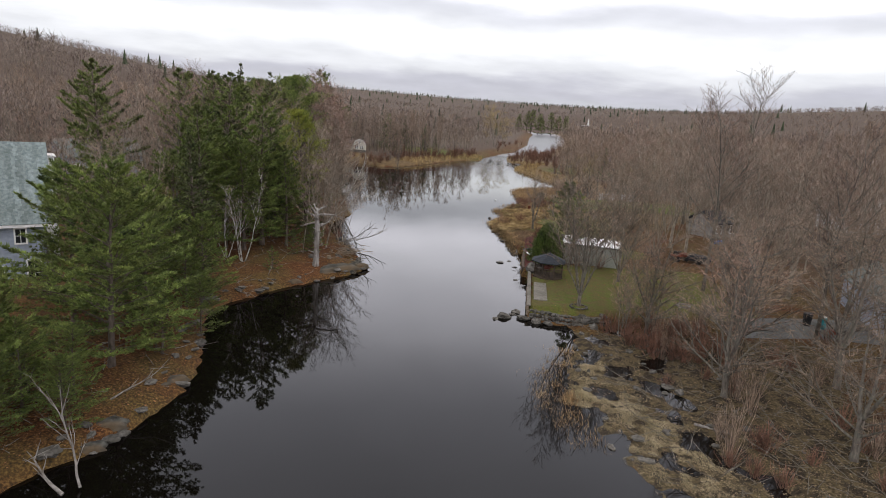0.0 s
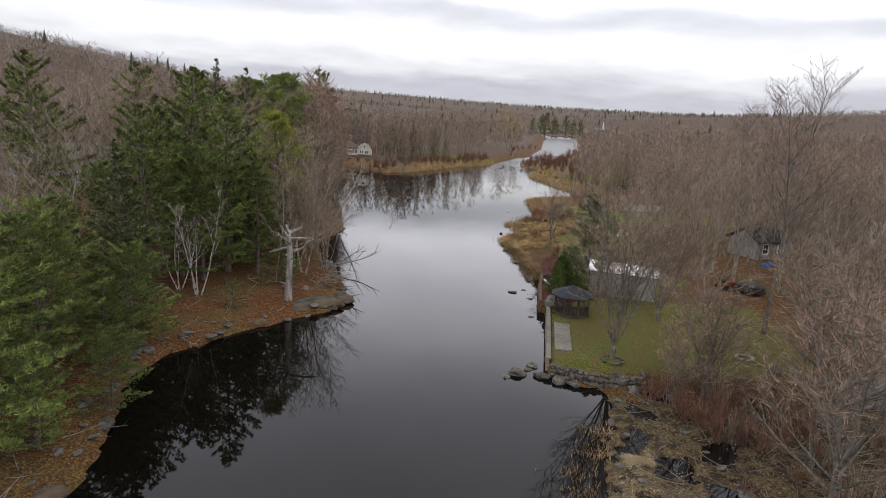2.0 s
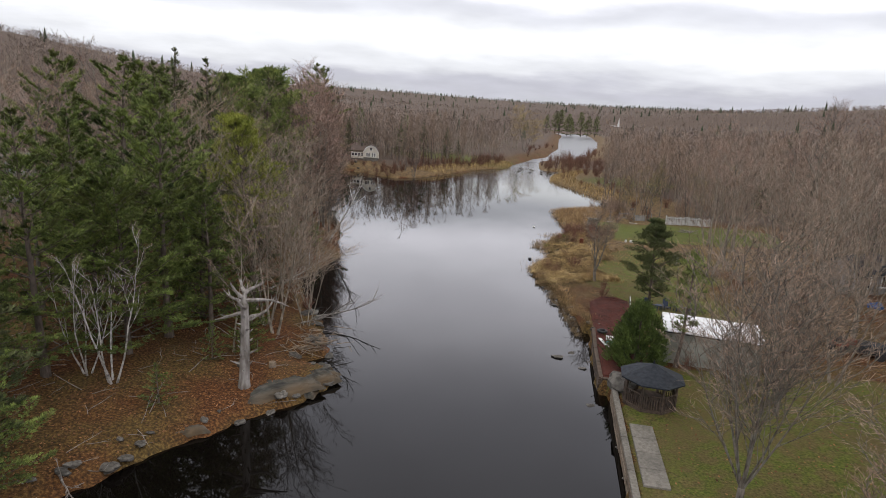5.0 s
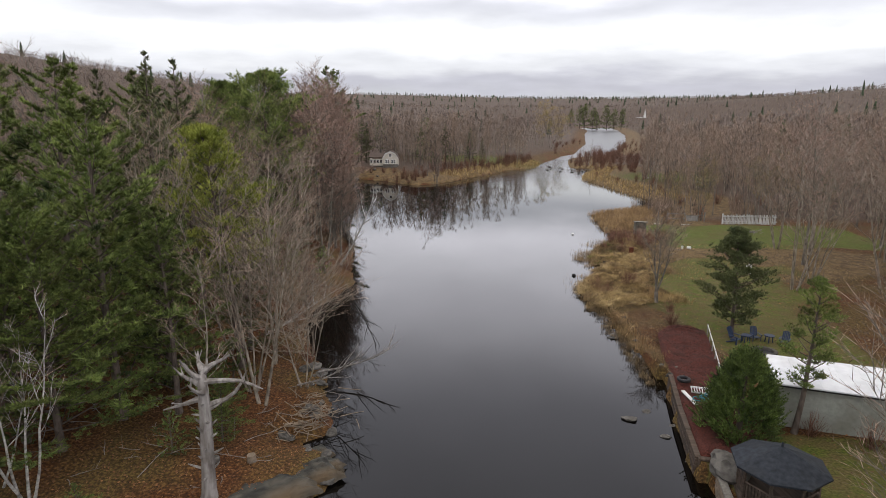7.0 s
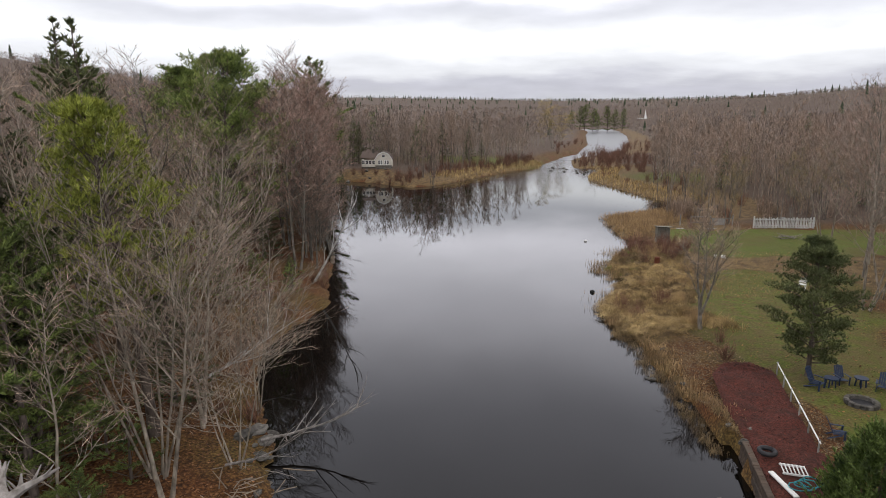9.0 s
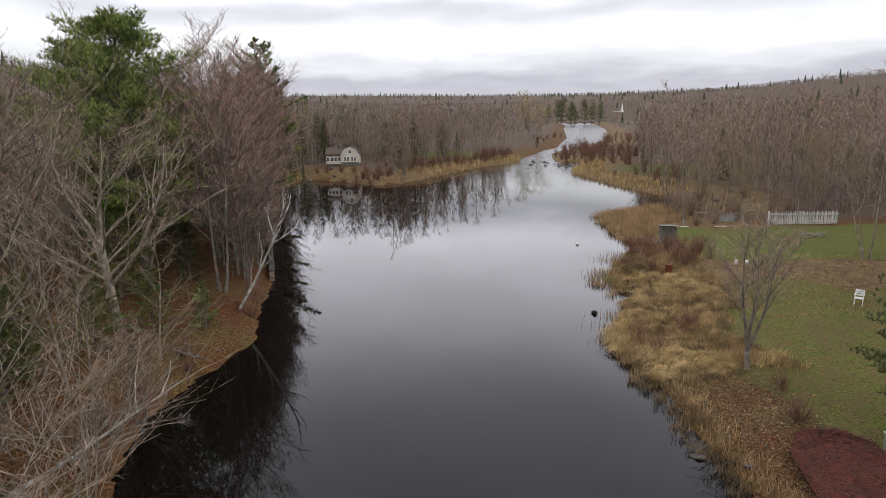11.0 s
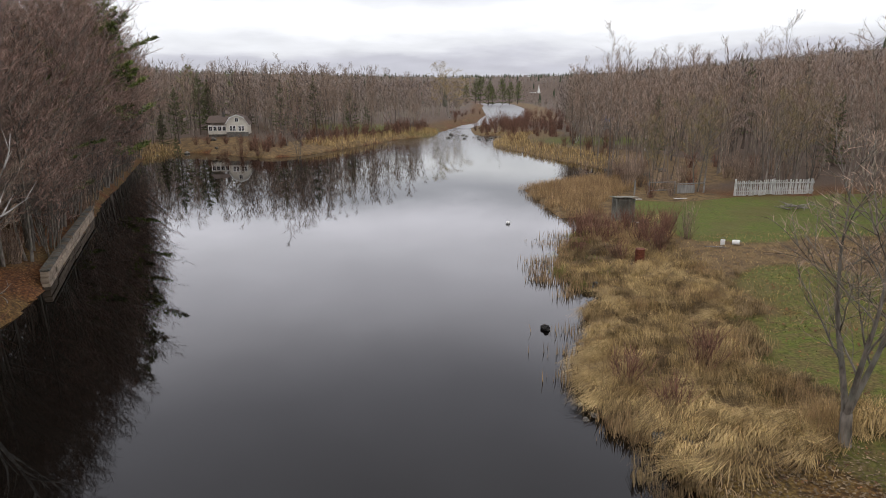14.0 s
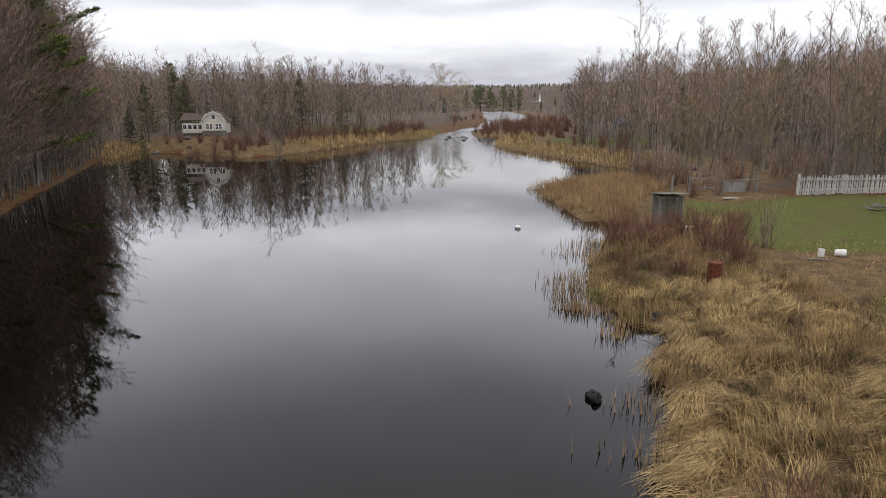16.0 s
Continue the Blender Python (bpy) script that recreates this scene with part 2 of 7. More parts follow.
def water_material():
    m = bpy.data.materials.new("river_water")
    m.use_nodes = True
    n, l = m.node_tree.nodes, m.node_tree.links
    b = n["Principled BSDF"]
    b.inputs["Base Color"].default_value = (0.0035, 0.0028, 0.0022, 1)
    b.inputs["IOR"].default_value = 1.333
    b.inputs["Roughness"].default_value = 0.02
    geo = n.new("ShaderNodeNewGeometry")
    mp = n.new("ShaderNodeMapping")
    mp.inputs["Scale"].default_value = (1.0, 0.7, 1.0)
    l.new(geo.outputs["Position"], mp.inputs[0])
    fine = n.new("ShaderNodeTexNoise")
    fine.inputs["Scale"].default_value, fine.inputs["Detail"].default_value = 1.6, 4.0
    l.new(mp.outputs[0], fine.inputs["Vector"])
    broad = n.new("ShaderNodeTexNoise")
    broad.inputs["Scale"].default_value, broad.inputs["Detail"].default_value = 0.05, 2.0
    l.new(geo.outputs["Position"], broad.inputs["Vector"])
    # livelier water where the channel narrows upstream
    sep = n.new("ShaderNodeSeparateXYZ")
    l.new(geo.outputs["Position"], sep.inputs[0])
    mr = n.new("ShaderNodeMapRange")
    mr.inputs["From Min"].default_value, mr.inputs["From Max"].default_value = 150.0, 195.0
    mr.inputs["To Min"].default_value, mr.inputs["To Max"].default_value = 0.0, 0.9
    l.new(sep.outputs["Y"], mr.inputs["Value"])
    ro = n.new("ShaderNodeMapRange")
    ro.inputs["From Min"].default_value, ro.inputs["From Max"].default_value = 140.0, 235.0
    ro.inputs["To Min"].default_value, ro.inputs["To Max"].default_value = 0.02, 0.28
    l.new(sep.outputs["Y"], ro.inputs["Value"])
    l.new(ro.outputs[0], b.inputs["Roughness"])
    ad = n.new("ShaderNodeMath")
    ad.operation = "MULTIPLY_ADD"
    ad.inputs[1].default_value = 0.05
    l.new(broad.outputs[0], ad.inputs[0])
    l.new(mr.outputs[0], ad.inputs[2])
    bp = n.new("ShaderNodeBump")
    bp.inputs["Distance"].default_value = 0.03
    l.new(ad.outputs[0], bp.inputs["Strength"])
    l.new(fine.outputs[0], bp.inputs["Height"])
    l.new(bp.outputs[0], b.inputs["Normal"])
    return m


M_WATER = water_material()


# ---- mesh helpers ----
def mesh_ob(name, verts, faces, material, smooth=False):
    me = bpy.data.meshes.new(name)
    me.from_pydata([tuple(v) for v in verts], [], [tuple(f) for f in faces])
    me.materials.append(material)
    if smooth:
        me.polygons.foreach_set("use_smooth", [True] * len(me.polygons))
    me.update()
    return new(name, me)


def part(name, bm, material, parent, label="", smooth=False):
    """Links a bmesh, or a (verts, faces) pair, as one mesh under a thing or a part."""
    if isinstance(bm, tuple):
        ob = mesh_ob(name, bm[0], bm[1], material, smooth)
    else:
        me = bpy.data.meshes.new(name)
        bmesh.ops.recalc_face_normals(bm, faces=bm.faces)
        bm.to_mesh(me)
        bm.free()
        me.materials.append(material)
        if smooth:
            me.polygons.foreach_set("use_smooth", [True] * len(me.polygons))
        ob = new(name, me)
    ob.parent = parent
    return tagged(ob, label) if label else ob


def shared(name, data, parent, m):
    """A piece that shares another's mesh data."""
    ob = new(name, data)
    ob.parent = parent
    ob.matrix_basis = m
    return ob


def thing(name, m, label, category, group="", kind=""):
    ob = new(name)
    ob.empty_display_size = 0.2
    ob.matrix_basis = m
    return tagged(ob, label, category, group, kind)


def box(bm, cx, cy, cz, sx, sy, sz, bevel=0.0, m=None):
    """A bevelled block centred at c with full sizes s."""
    r = bmesh.ops.create_cube(bm, size=1.0, matrix=(m or Matrix()) @ Matrix.Translation((cx, cy, cz)) @ Matrix.Diagonal((sx, sy, sz, 1)))
    if bevel:
        edges = list({e for v in r["verts"] for e in v.link_edges})
        bmesh.ops.bevel(bm, geom=edges, offset=bevel, segments=1, affect="EDGES")
    return bm


def block(*a, **k):
    return box(bmesh.new(), *a, **k)


def cyl(bm, p, q, r1, r2, sides=8):
    p, q = Vector(p), Vector(q)
    d = q - p
    m = Matrix.Translation((p + q) / 2) @ d.to_track_quat("Z", "Y").to_matrix().to_4x4()
    bmesh.ops.create_cone(bm, cap_ends=True, segments=sides, radius1=r1, radius2=r2, depth=d.length, matrix=m)
    return bm


class Buf:
    """Collects tubes and spikes as plain lists."""

    def __init__(self):
        self.v, self.f = [], []

    def tube(self, pts, radii, sides=5):
        base = len(self.v)
        pts = [Vector(p) for p in pts]
        n = len(pts)
        for i in range(n):
            d = (pts[min(i + 1, n - 1)] - pts[max(i - 1, 0)]).normalized()
            a = d.cross(Vector((0.31, 0.27, 0.91)) if abs(d.z) < 0.9 else Vector((1, 0.1, 0))).normalized()
            c = d.cross(a)
            for k in range(sides):
                w = 2 * math.pi * k / sides
                self.v.append(pts[i] + (a * math.cos(w) + c * math.sin(w)) * radii[i])
        for i in range(n - 1):
            for k in range(sides):
                k2 = (k + 1) % sides
                self.f.append((base + i * sides + k, base + i * sides + k2, base + (i + 1) * sides + k2, base + (i + 1) * sides + k))
        self.f.append(tuple(base + (n - 1) * sides + k for k in range(sides)))

    def spike(self, p, d, length, r):
        """A thin three-sided twig that ends in a point."""
        base = len(self.v)
        d = d.normalized()
        a = d.cross(Vector((0.3, 0.2, 0.93)) if abs(d.z) < 0.9 else Vector((1, 0.1, 0))).normalized() * r
        c = d.cross(a)
        self.v += [p + a, p - a * 0.5 + c * 0.87, p - a * 0.5 - c * 0.87, p + d * length]
        self.f += [(base, base + 1, base + 3), (base + 1, base + 2, base + 3), (base + 2, base, base + 3)]

    def blade(self, p, d, length, w, side):
        """A tapering needle, grass blade or hair-thin twig."""
        base = len(self.v)
        s = side * w
        self.v += [p - s, p + s, p + d * length]
        self.f.append((base, base + 1, base + 2))

    def data(self):
        return self.v, self.f


# ---- ground plan ----
LEFT = [(-20, -60), (-17, 0), (-14, 19), (-12.1, 22.5), (-11, 26.7), (-11.3, 30), (-12.2, 33), (-14.3, 38.5), (-14, 41), (-13, 43), (-11.7, 45.2),
        (-10.2, 47.3), (-8.4, 49.6), (-6.3, 51.8), (-5.5, 54), (-6.4, 55.4), (-8, 56), (-6.7, 57.2), (-7.5, 59.2), (-8.3, 62.3), (-9.5, 64.5), (-11.2, 68),
        (-13, 73), (-12.7, 76.1), (-11.9, 79.3), (-11.5, 82.4), (-12.7, 85.6), (-14.4, 94), (-17.2, 102), (-21, 113.6), (-22.8, 119), (-26.5, 132),
        (-32, 150), (-35, 161), (-32, 166.5), (-25, 163), (-16, 155), (-11.5, 158.4), (-5.2, 172), (2.7, 190), (10.5, 199), (13, 214), (18, 231), (23, 250), (28, 259),
        (34, 293), (44, 344), (52, 410), (62, 483), (80, 600), (84, 680)]
RIGHT = [(13, -60), (12, 0), (11.0, 16), (10.6, 22), (10.0, 25), (9.2, 27), (8.8, 29), (8.9, 31.5), (9.6, 35), (10.6, 38), (10.9, 41.2), (8.8, 42.2), (8.0, 43.4),
         (8.25, 45), (9.6, 54.2), (9.0, 55.4), (9.5, 60), (10, 63.6), (9.6, 68), (9.4, 71), (9.0, 73), (9.0, 75.3), (8.6, 77), (8.5, 78.6), (7.7, 80), (7.9, 82.8), (8.5, 84.6), (9.3, 85.8), (10.1, 87), (9.6, 88), (11.2, 90.2),
         (11.5, 91.2), (10.5, 91.9), (10.4, 94), (10.6, 96), (11.4, 98.4), (12.7, 100.8), (14.5, 104.6), (16.6, 105.6), (16.8, 107.4), (14, 108.4), (14.3, 112.6), (14.5, 121.5), (22.7, 127), (27.6, 131), (27.5, 136.3),
         (26.8, 139.3), (24.4, 148), (22.6, 158), (19.8, 169.7), (20.2, 176), (23, 187), (26.5, 196.5), (22, 198.5), (20.4, 202), (21.2, 215), (23.6, 236), (33, 252), (43, 266),
         (55, 315), (70, 379), (86, 465), (106, 600), (114, 680)]
POLY = np.array(LEFT + RIGHT[::-1], float)
LEFT_A, RIGHT_A = np.array(LEFT, float), np.array(RIGHT, float)


def shore(x, y):
    """Signed distance from the waterline: below zero in the water."""
    x, y = np.atleast_1d(np.asarray(x, float)), np.atleast_1d(np.asarray(y, float))
    best = np.full(x.shape, 1e9)
    inside = np.zeros(x.shape, bool)
    n = len(POLY)
    for i in range(n):
        (ax, ay), (bx, by) = POLY[i], POLY[(i + 1) % n]
        dx, dy = bx - ax, by - ay
        t = np.clip(((x - ax) * dx + (y - ay) * dy) / (dx * dx + dy * dy), 0, 1)
        best = np.minimum(best, np.hypot(x - ax - t * dx, y - ay - t * dy))
        if ay != by:
            cross = ((ay > y) != (by > y)) & (x < ax + (y - ay) * dx / dy)
            inside ^= cross
    return np.where(inside, -best, best)


def middle(y):
    return 0.5 * (np.interp(y, LEFT_A[:, 1], LEFT_A[:, 0]) + np.interp(y, RIGHT_A[:, 1], RIGHT_A[:, 0]))


def bell(v, c, s):
    return np.exp(-0.5 * ((v - c) / s) ** 2)


def step(v, a, b):
    t = np.clip((v - a) / (b - a), 0, 1)
    return t * t * (3 - 2 * t)


def waves(x, y):
    return (np.sin(x * 1.7 + 1.3 * np.sin(y * 0.9)) * np.sin(y * 1.4 + 0.7 * np.sin(x * 1.1)) * 0.6
            + np.sin(x * 4.1 + y * 2.3) * np.sin(y * 3.7 - x * 1.9) * 0.3)


def wall_zone(x, y):
    """Where the right bank is held by a wall."""
    return step(y, 43.2, 43.8) * (1 - step(y, 66.5, 69)) * (x > 0)


def ground(x, y):
    x, y = np.atleast_1d(np.asarray(x, float)), np.atleast_1d(np.asarray(y, float))
    d = shore(x, y)
    left = x < middle(y)
    wz = wall_zone(x, y)
    # ragged waterline
    d = d + 0.30 * waves(x * 1.15 + 5, y * 1.25) * np.exp(-(d / 1.1) ** 2) * (1 - wz) * (y < 215)
    dl = np.maximum(d, 0)
    h_left = 0.06 + 0.38 * (1 - np.exp(-dl / 0.45)) + 0.80 * (1 - np.exp(-dl / 3.6)) + 0.8 * (1 - np.exp(-np.maximum(dl - 6, 0) / 14))
    marsh = (1 - step(y, 41.5, 43.4)) * (x > 0)
    h_right = 0.06 + 0.70 * (1 - np.exp(-dl / 3.2)) + 0.35 * (1 - np.exp(-np.maximum(dl - 8, 0) / 20))
    h_marsh = 0.0 + 0.026 * dl + 0.17 * waves(x * 1.0 + 3, y * 0.9) * np.clip(dl / 0.5, 0, 1) * (1 - step(dl, 6, 12)) - 0.16 * step(dl, 0.2, 1) * bell(dl, 5.4 + 0.8 * np.sin(y * 0.7), 1.0)
    h_right = h_right * (1 - marsh) + np.minimum(h_marsh, 1.0) * marsh
    h_right = h_right * (1 - wz) + (0.72 + 0.012 * dl) * wz
    bank = np.where(left, h_left, h_right)
    rough = (waves(x, y) * 0.10 + waves(x * 2.3 + 1, y * 2.1) * 0.05) * np.clip(dl / 2, 0, 1) * (1 - 0.8 * wz) * np.where(left, 1.0, 0.45)
    rise = 0.03 * np.maximum(dl - 35, 0)
    rise = 7.0 * (1 - np.exp(-rise / 7.0))
    hills = (50 * bell(x, -430, 190) * bell(y, 330, 330) + 36 * bell(x, 470, 190) * bell(y, 470, 420)
             + 44 * bell(x, 250, 700) * bell(y, 2600, 500) + 46 * bell(x, -500, 500) * bell(y, 1700, 500) + 46 * bell(x, 900, 500) * bell(y, 1700, 600))
    hills = hills * step(dl, 40, 260)
    rise = rise + 0.8 * bell(x, -25, 9) * bell(y, 173, 5)
    under = -np.minimum(0.30 * np.maximum(-d, 0) + 0.02, 1.6)
    under_wall = -np.minimum(0.6 + 0.3 * np.maximum(-d, 0), 1.6)
    under = under * (1 - wz) + under_wall * wz
    return np.where(d > 0, bank + rough + rise + hills, under)


def gz(x, y):
    return float(ground(x, y)[0])


def lines(fine_a, fine_b, stepsize, low, high, growth):
    mid = list(np.arange(fine_a, fine_b + 1e-6, stepsize))
    out, s, v = [], stepsize, mid[-1]
    while v < high:
        s *= growth
        v += s
        out.append(min(v, high))
    pre, s, v = [], stepsize, mid[0]
    while v > low:
        s *= growth
        v -= s
        pre.append(max(v, low))
    return np.array(pre[::-1] + mid + out)


XS = lines(-30, 34, 0.38, -2800, 2800, 1.13)
YS = lines(16, 122, 0.38, -260, 4700, 1.06)
GX, GY = np.meshgrid(XS, YS)
GD = shore(GX.ravel(), GY.ravel()).reshape(GX.shape)
GZ = ground(GX.ravel(), GY.ravel()).reshape(GX.shape)
NX, NY = len(XS), len(YS)
idx = np.arange(NX * NY).reshape(NY, NX)
quads = np.stack([idx[:-1, :-1], idx[:-1, 1:], idx[1:, 1:], idx[1:, :-1]], -1).reshape(-1, 4)
g_me = bpy.data.meshes.new("ground")
g_me.from_pydata(np.stack([GX.ravel(), GY.ravel(), GZ.ravel()], -1).tolist(), [], quads.tolist())
g_me.polygons.foreach_set("use_smooth", [True] * len(g_me.polygons))


def zone_masks(x, y):
    """Shares of lawn, dead grass and wet mud on the ground."""
    d = shore(x, y)
    right = (x > middle(y)) & (d > 0)
    wob = 1.2 * np.sin(x * 0.7 + y * 0.31) + 0.8 * np.sin(y * 0.9 - x * 0.4)
    lawn1 = step(y, 42.6, 43.6) * (1 - step(y, 57 + 0 * x, 58.5)) * (1 - step(x + wob * 0.5, 24, 28)) * (d > 0.2)
    # yard lawn ends early in the east: darker litter colour stands in for tree shade
    lawn2 = step(d + wob * 0.5, 3.2, 5.0) * step(y, 58, 60) * (1 - step(y + wob, 85, 88)) * (1 - step(x + wob - 0.12 * (y - 60), 19, 23.5))
    lawn3 = step(y + 0.4 * wob, 96.5, 98) * (1 - step(y + 0.3 * wob, 110, 111.5)) * step(x + 0.3 * wob, 18, 19.5) * (1 - step(x + wob, 40, 44))
    strip = step(y + wob, 85, 87) * (1 - step(y + wob, 90, 92)) * step(x, 15, 18) * (1 - step(x, 26, 30))
    far_lawn = bell(x, -2, 18) * bell(y, 208, 12) + bell(x, 38, 10) * bell(y, 172, 10)
    lawn = np.clip(lawn1 + lawn2 + lawn3 + 0.7 * strip + 0.8 * far_lawn, 0, 1) * (right | (far_lawn > 0.2))
    straw = np.clip(step(y, 75.5, 79) * (1 - lawn) * (1 - step(d, 9 + 14 * bell(y, 91, 5), 16 + 16 * bell(y, 91, 5))), 0, 1) * right
    straw = np.maximum(straw, step(y, 150, 155) * (d > 0) * (1 - step(d + wob, 4.5, 8)) * (y < 204))
    mud = (1 - step(y, 39, 42)) * right * (1 - step(d, 10, 22))
    woods = np.maximum(step(d, 22, 40), step(d, 4, 9) * step(y, 112, 118)) * (1 - lawn)
    return np.stack([lawn, straw, mud, woods], -1)


zm = zone_masks(GX.ravel(), GY.ravel())
attr = g_me.color_attributes.new("zones", "FLOAT_COLOR", "POINT")
attr.data.foreach_set("color", zm.ravel())


def ground_material():
    m = bpy.data.materials.new("ground_cover")
    m.use_nodes = True
    n, l = m.node_tree.nodes, m.node_tree.links
    b = n["Principled BSDF"]
    b.inputs["Roughness"].default_value = 0.95
    b.inputs["Specular IOR Level"].default_value = 0.2
    geo = n.new("ShaderNodeNewGeometry")

    def noise_tex(scale, detail=5.0):
        t = n.new("ShaderNodeTexNoise")
        t.inputs["Scale"].default_value, t.inputs["Detail"].default_value = scale, detail
        l.new(geo.outputs["Position"], t.inputs["Vector"])
        return t.outputs[0]

    def ramp(src, *cols):
        r = n.new("ShaderNodeValToRGB")
        while len(r.color_ramp.elements) < len(cols):
            r.color_ramp.elements.new(0.5)
        for el, (p, c) in zip(r.color_ramp.elements, cols):
            el.position, el.color = p, (*c, 1)
        l.new(src, r.inputs[0])
        return r.outputs[0]

    def mix(f, a, c):
        x = n.new("ShaderNodeMix")
        x.data_type = "RGBA"
        l.new(f, x.inputs["Factor"])
        l.new(a, x.inputs["A"])
        l.new(c, x.inputs["B"])
        return x.outputs["Result"]

    def sharpen(mask, src):
        a = n.new("ShaderNodeMath")
        a.operation = "MULTIPLY_ADD"
        l.new(src, a.inputs[0])
        a.inputs[1].default_value, a.inputs[2].default_value = 0.9, -0.45
        s = n.new("ShaderNodeMath")
        s.operation = "ADD"
        l.new(mask, s.inputs[0])
        l.new(a.outputs[0], s.inputs[1])
        r = n.new("ShaderNodeMapRange")
        r.inputs["From Min"].default_value, r.inputs["From Max"].default_value = 0.35, 0.65
        l.new(s.outputs[0], r.inputs["Value"])
        return r.outputs[0]

    fine, med, big, leaf = noise_tex(9, 6), noise_tex(1.6, 5), noise_tex(0.25, 4), noise_tex(28, 3)
    litter = mix(ramp(big, (0.4, (0, 0, 0)), (0.62, (1, 1, 1))),
                 ramp(fine, (0.3, (0.028, 0.014, 0.008)), (0.5, (0.088, 0.036, 0.014)), (0.7, (0.205, 0.095, 0.034))),
                 ramp(fine, (0.3, (0.030, 0.024, 0.013)), (0.5, (0.088, 0.056, 0.019)), (0.72, (0.20, 0.138, 0.044))))
    woods = ramp(fine, (0.3, (0.050, 0.035, 0.026)), (0.7, (0.140, 0.102, 0.076)))
    lawn = mix(ramp(med, (0.40, (0, 0, 0)), (0.60, (1, 1, 1))),
               ramp(fine, (0.3, (0.044, 0.060, 0.010)), (0.7, (0.135, 0.150, 0.028))),
               ramp(fine, (0.3, (0.058, 0.046, 0.016)), (0.7, (0.165, 0.132, 0.050))))
    sy = n.new("ShaderNodeSeparateXYZ")
    l.new(geo.outputs["Position"], sy.inputs[0])
    far_yard = n.new("ShaderNodeMapRange")
    far_yard.inputs["From Min"].default_value, far_yard.inputs["From Max"].default_value = 84.0, 98.0
    far_yard.inputs["To Max"].default_value = 0.5
    l.new(sy.outputs["Y"], far_yard.inputs["Value"])
    lawn = mix(far_yard.outputs[0], lawn, ramp(fine, (0.3, (0.038, 0.064, 0.009)), (0.7, (0.125, 0.165, 0.028))))
    lawn = mix(ramp(big, (0.46, (0, 0, 0)), (0.66, (0.6, 0.6, 0.6))), lawn, ramp(leaf, (0.3, (0.060, 0.050, 0.018)), (0.7, (0.150, 0.115, 0.045))))
    straw = mix(ramp(med, (0.4, (0, 0, 0)), (0.65, (0.9, 0.9, 0.9))),
                ramp(leaf, (0.3, (0.085, 0.055, 0.026)), (0.7, (0.25, 0.17, 0.08))),
                ramp(leaf, (0.3, (0.035, 0.023, 0.014)), (0.7, (0.115, 0.076, 0.042))))
    mud = mix(ramp(med, (0.42, (0, 0, 0)), (0.56, (1, 1, 1))),
              ramp(fine, (0.3, (0.012, 0.009, 0.006)), (0.7, (0.055, 0.042, 0.028))),
              ramp(fine, (0.3, (0.035, 0.026, 0.013)), (0.5, (0.09, 0.068, 0.035)), (0.7, (0.19, 0.145, 0.080))))
    at = n.new("ShaderNodeAttribute")
    at.attribute_name = "zones"
    sp = n.new("ShaderNodeSeparateColor")
    l.new(at.outputs["Color"], sp.inputs[0])
    c = mix(at.outputs["Alpha"], litter, woods)
    c = mix(sharpen(sp.outputs[2], med), c, mud)
    c = mix(sharpen(sp.outputs[1], med), c, straw)
    c = mix(sharpen(sp.outputs[0], med), c, lawn)
    l.new(c, b.inputs["Base Color"])
    bp = n.new("ShaderNodeBump")
    bp.inputs["Strength"].default_value, bp.inputs["Distance"].default_value = 0.8, 0.06
    l.new(fine, bp.inputs["Height"])
    l.new(bp.outputs[0], b.inputs["Normal"])
    return m


g_me.materials.append(ground_material())
tagged(new("ground", g_me), "leaf-littered woodland ground with lawns and marshy banks", "ground", kind="structure")

water = mesh_ob("water", [(-600, -260, 0), (700, -260, 0), (700, 1000, 0), (-600, 1000, 0)], [(0, 1, 2, 3)], M_WATER)
tagged(water, "still dark river water that mirrors the trees and sky", "river", kind="structure")


# ---- trees ----
def rng_dir(r, az, tilt):
    """A direction at azimuth az, tilt radians from straight up."""
    return Vector((math.sin(tilt) * math.cos(az), math.sin(tilt) * math.sin(az), math.cos(tilt)))


def limb(r, p, d, length, segs, bend_up, wobble):
    """Points of a crooked limb."""
    pts = [Vector(p)]
    d = d.normalized()
    for _ in range(segs):
        d = (d + Vector((r.uniform(-1, 1), r.uniform(-1, 1), r.uniform(-1, 1))) * wobble + Vector((0, 0, bend_up))).normalized()
        pts.append(pts[-1] + d * (length / segs))
    return pts


def along(pts, u):
    f = u * (len(pts) - 1)
    i = min(int(f), len(pts) - 2)
    return pts[i].lerp(pts[i + 1], f - i), (pts[i + 1] - pts[i]).normalized()


def side_dir(r, d, lift):
    """A direction across d, mostly level, raised by lift."""
    a = d.cross(Vector((r.uniform(-0.45, 0.45), r.uniform(-0.45, 0.45), 1))).normalized()
    return a * r.choice((-1, 1)) + Vector((0, 0, lift))


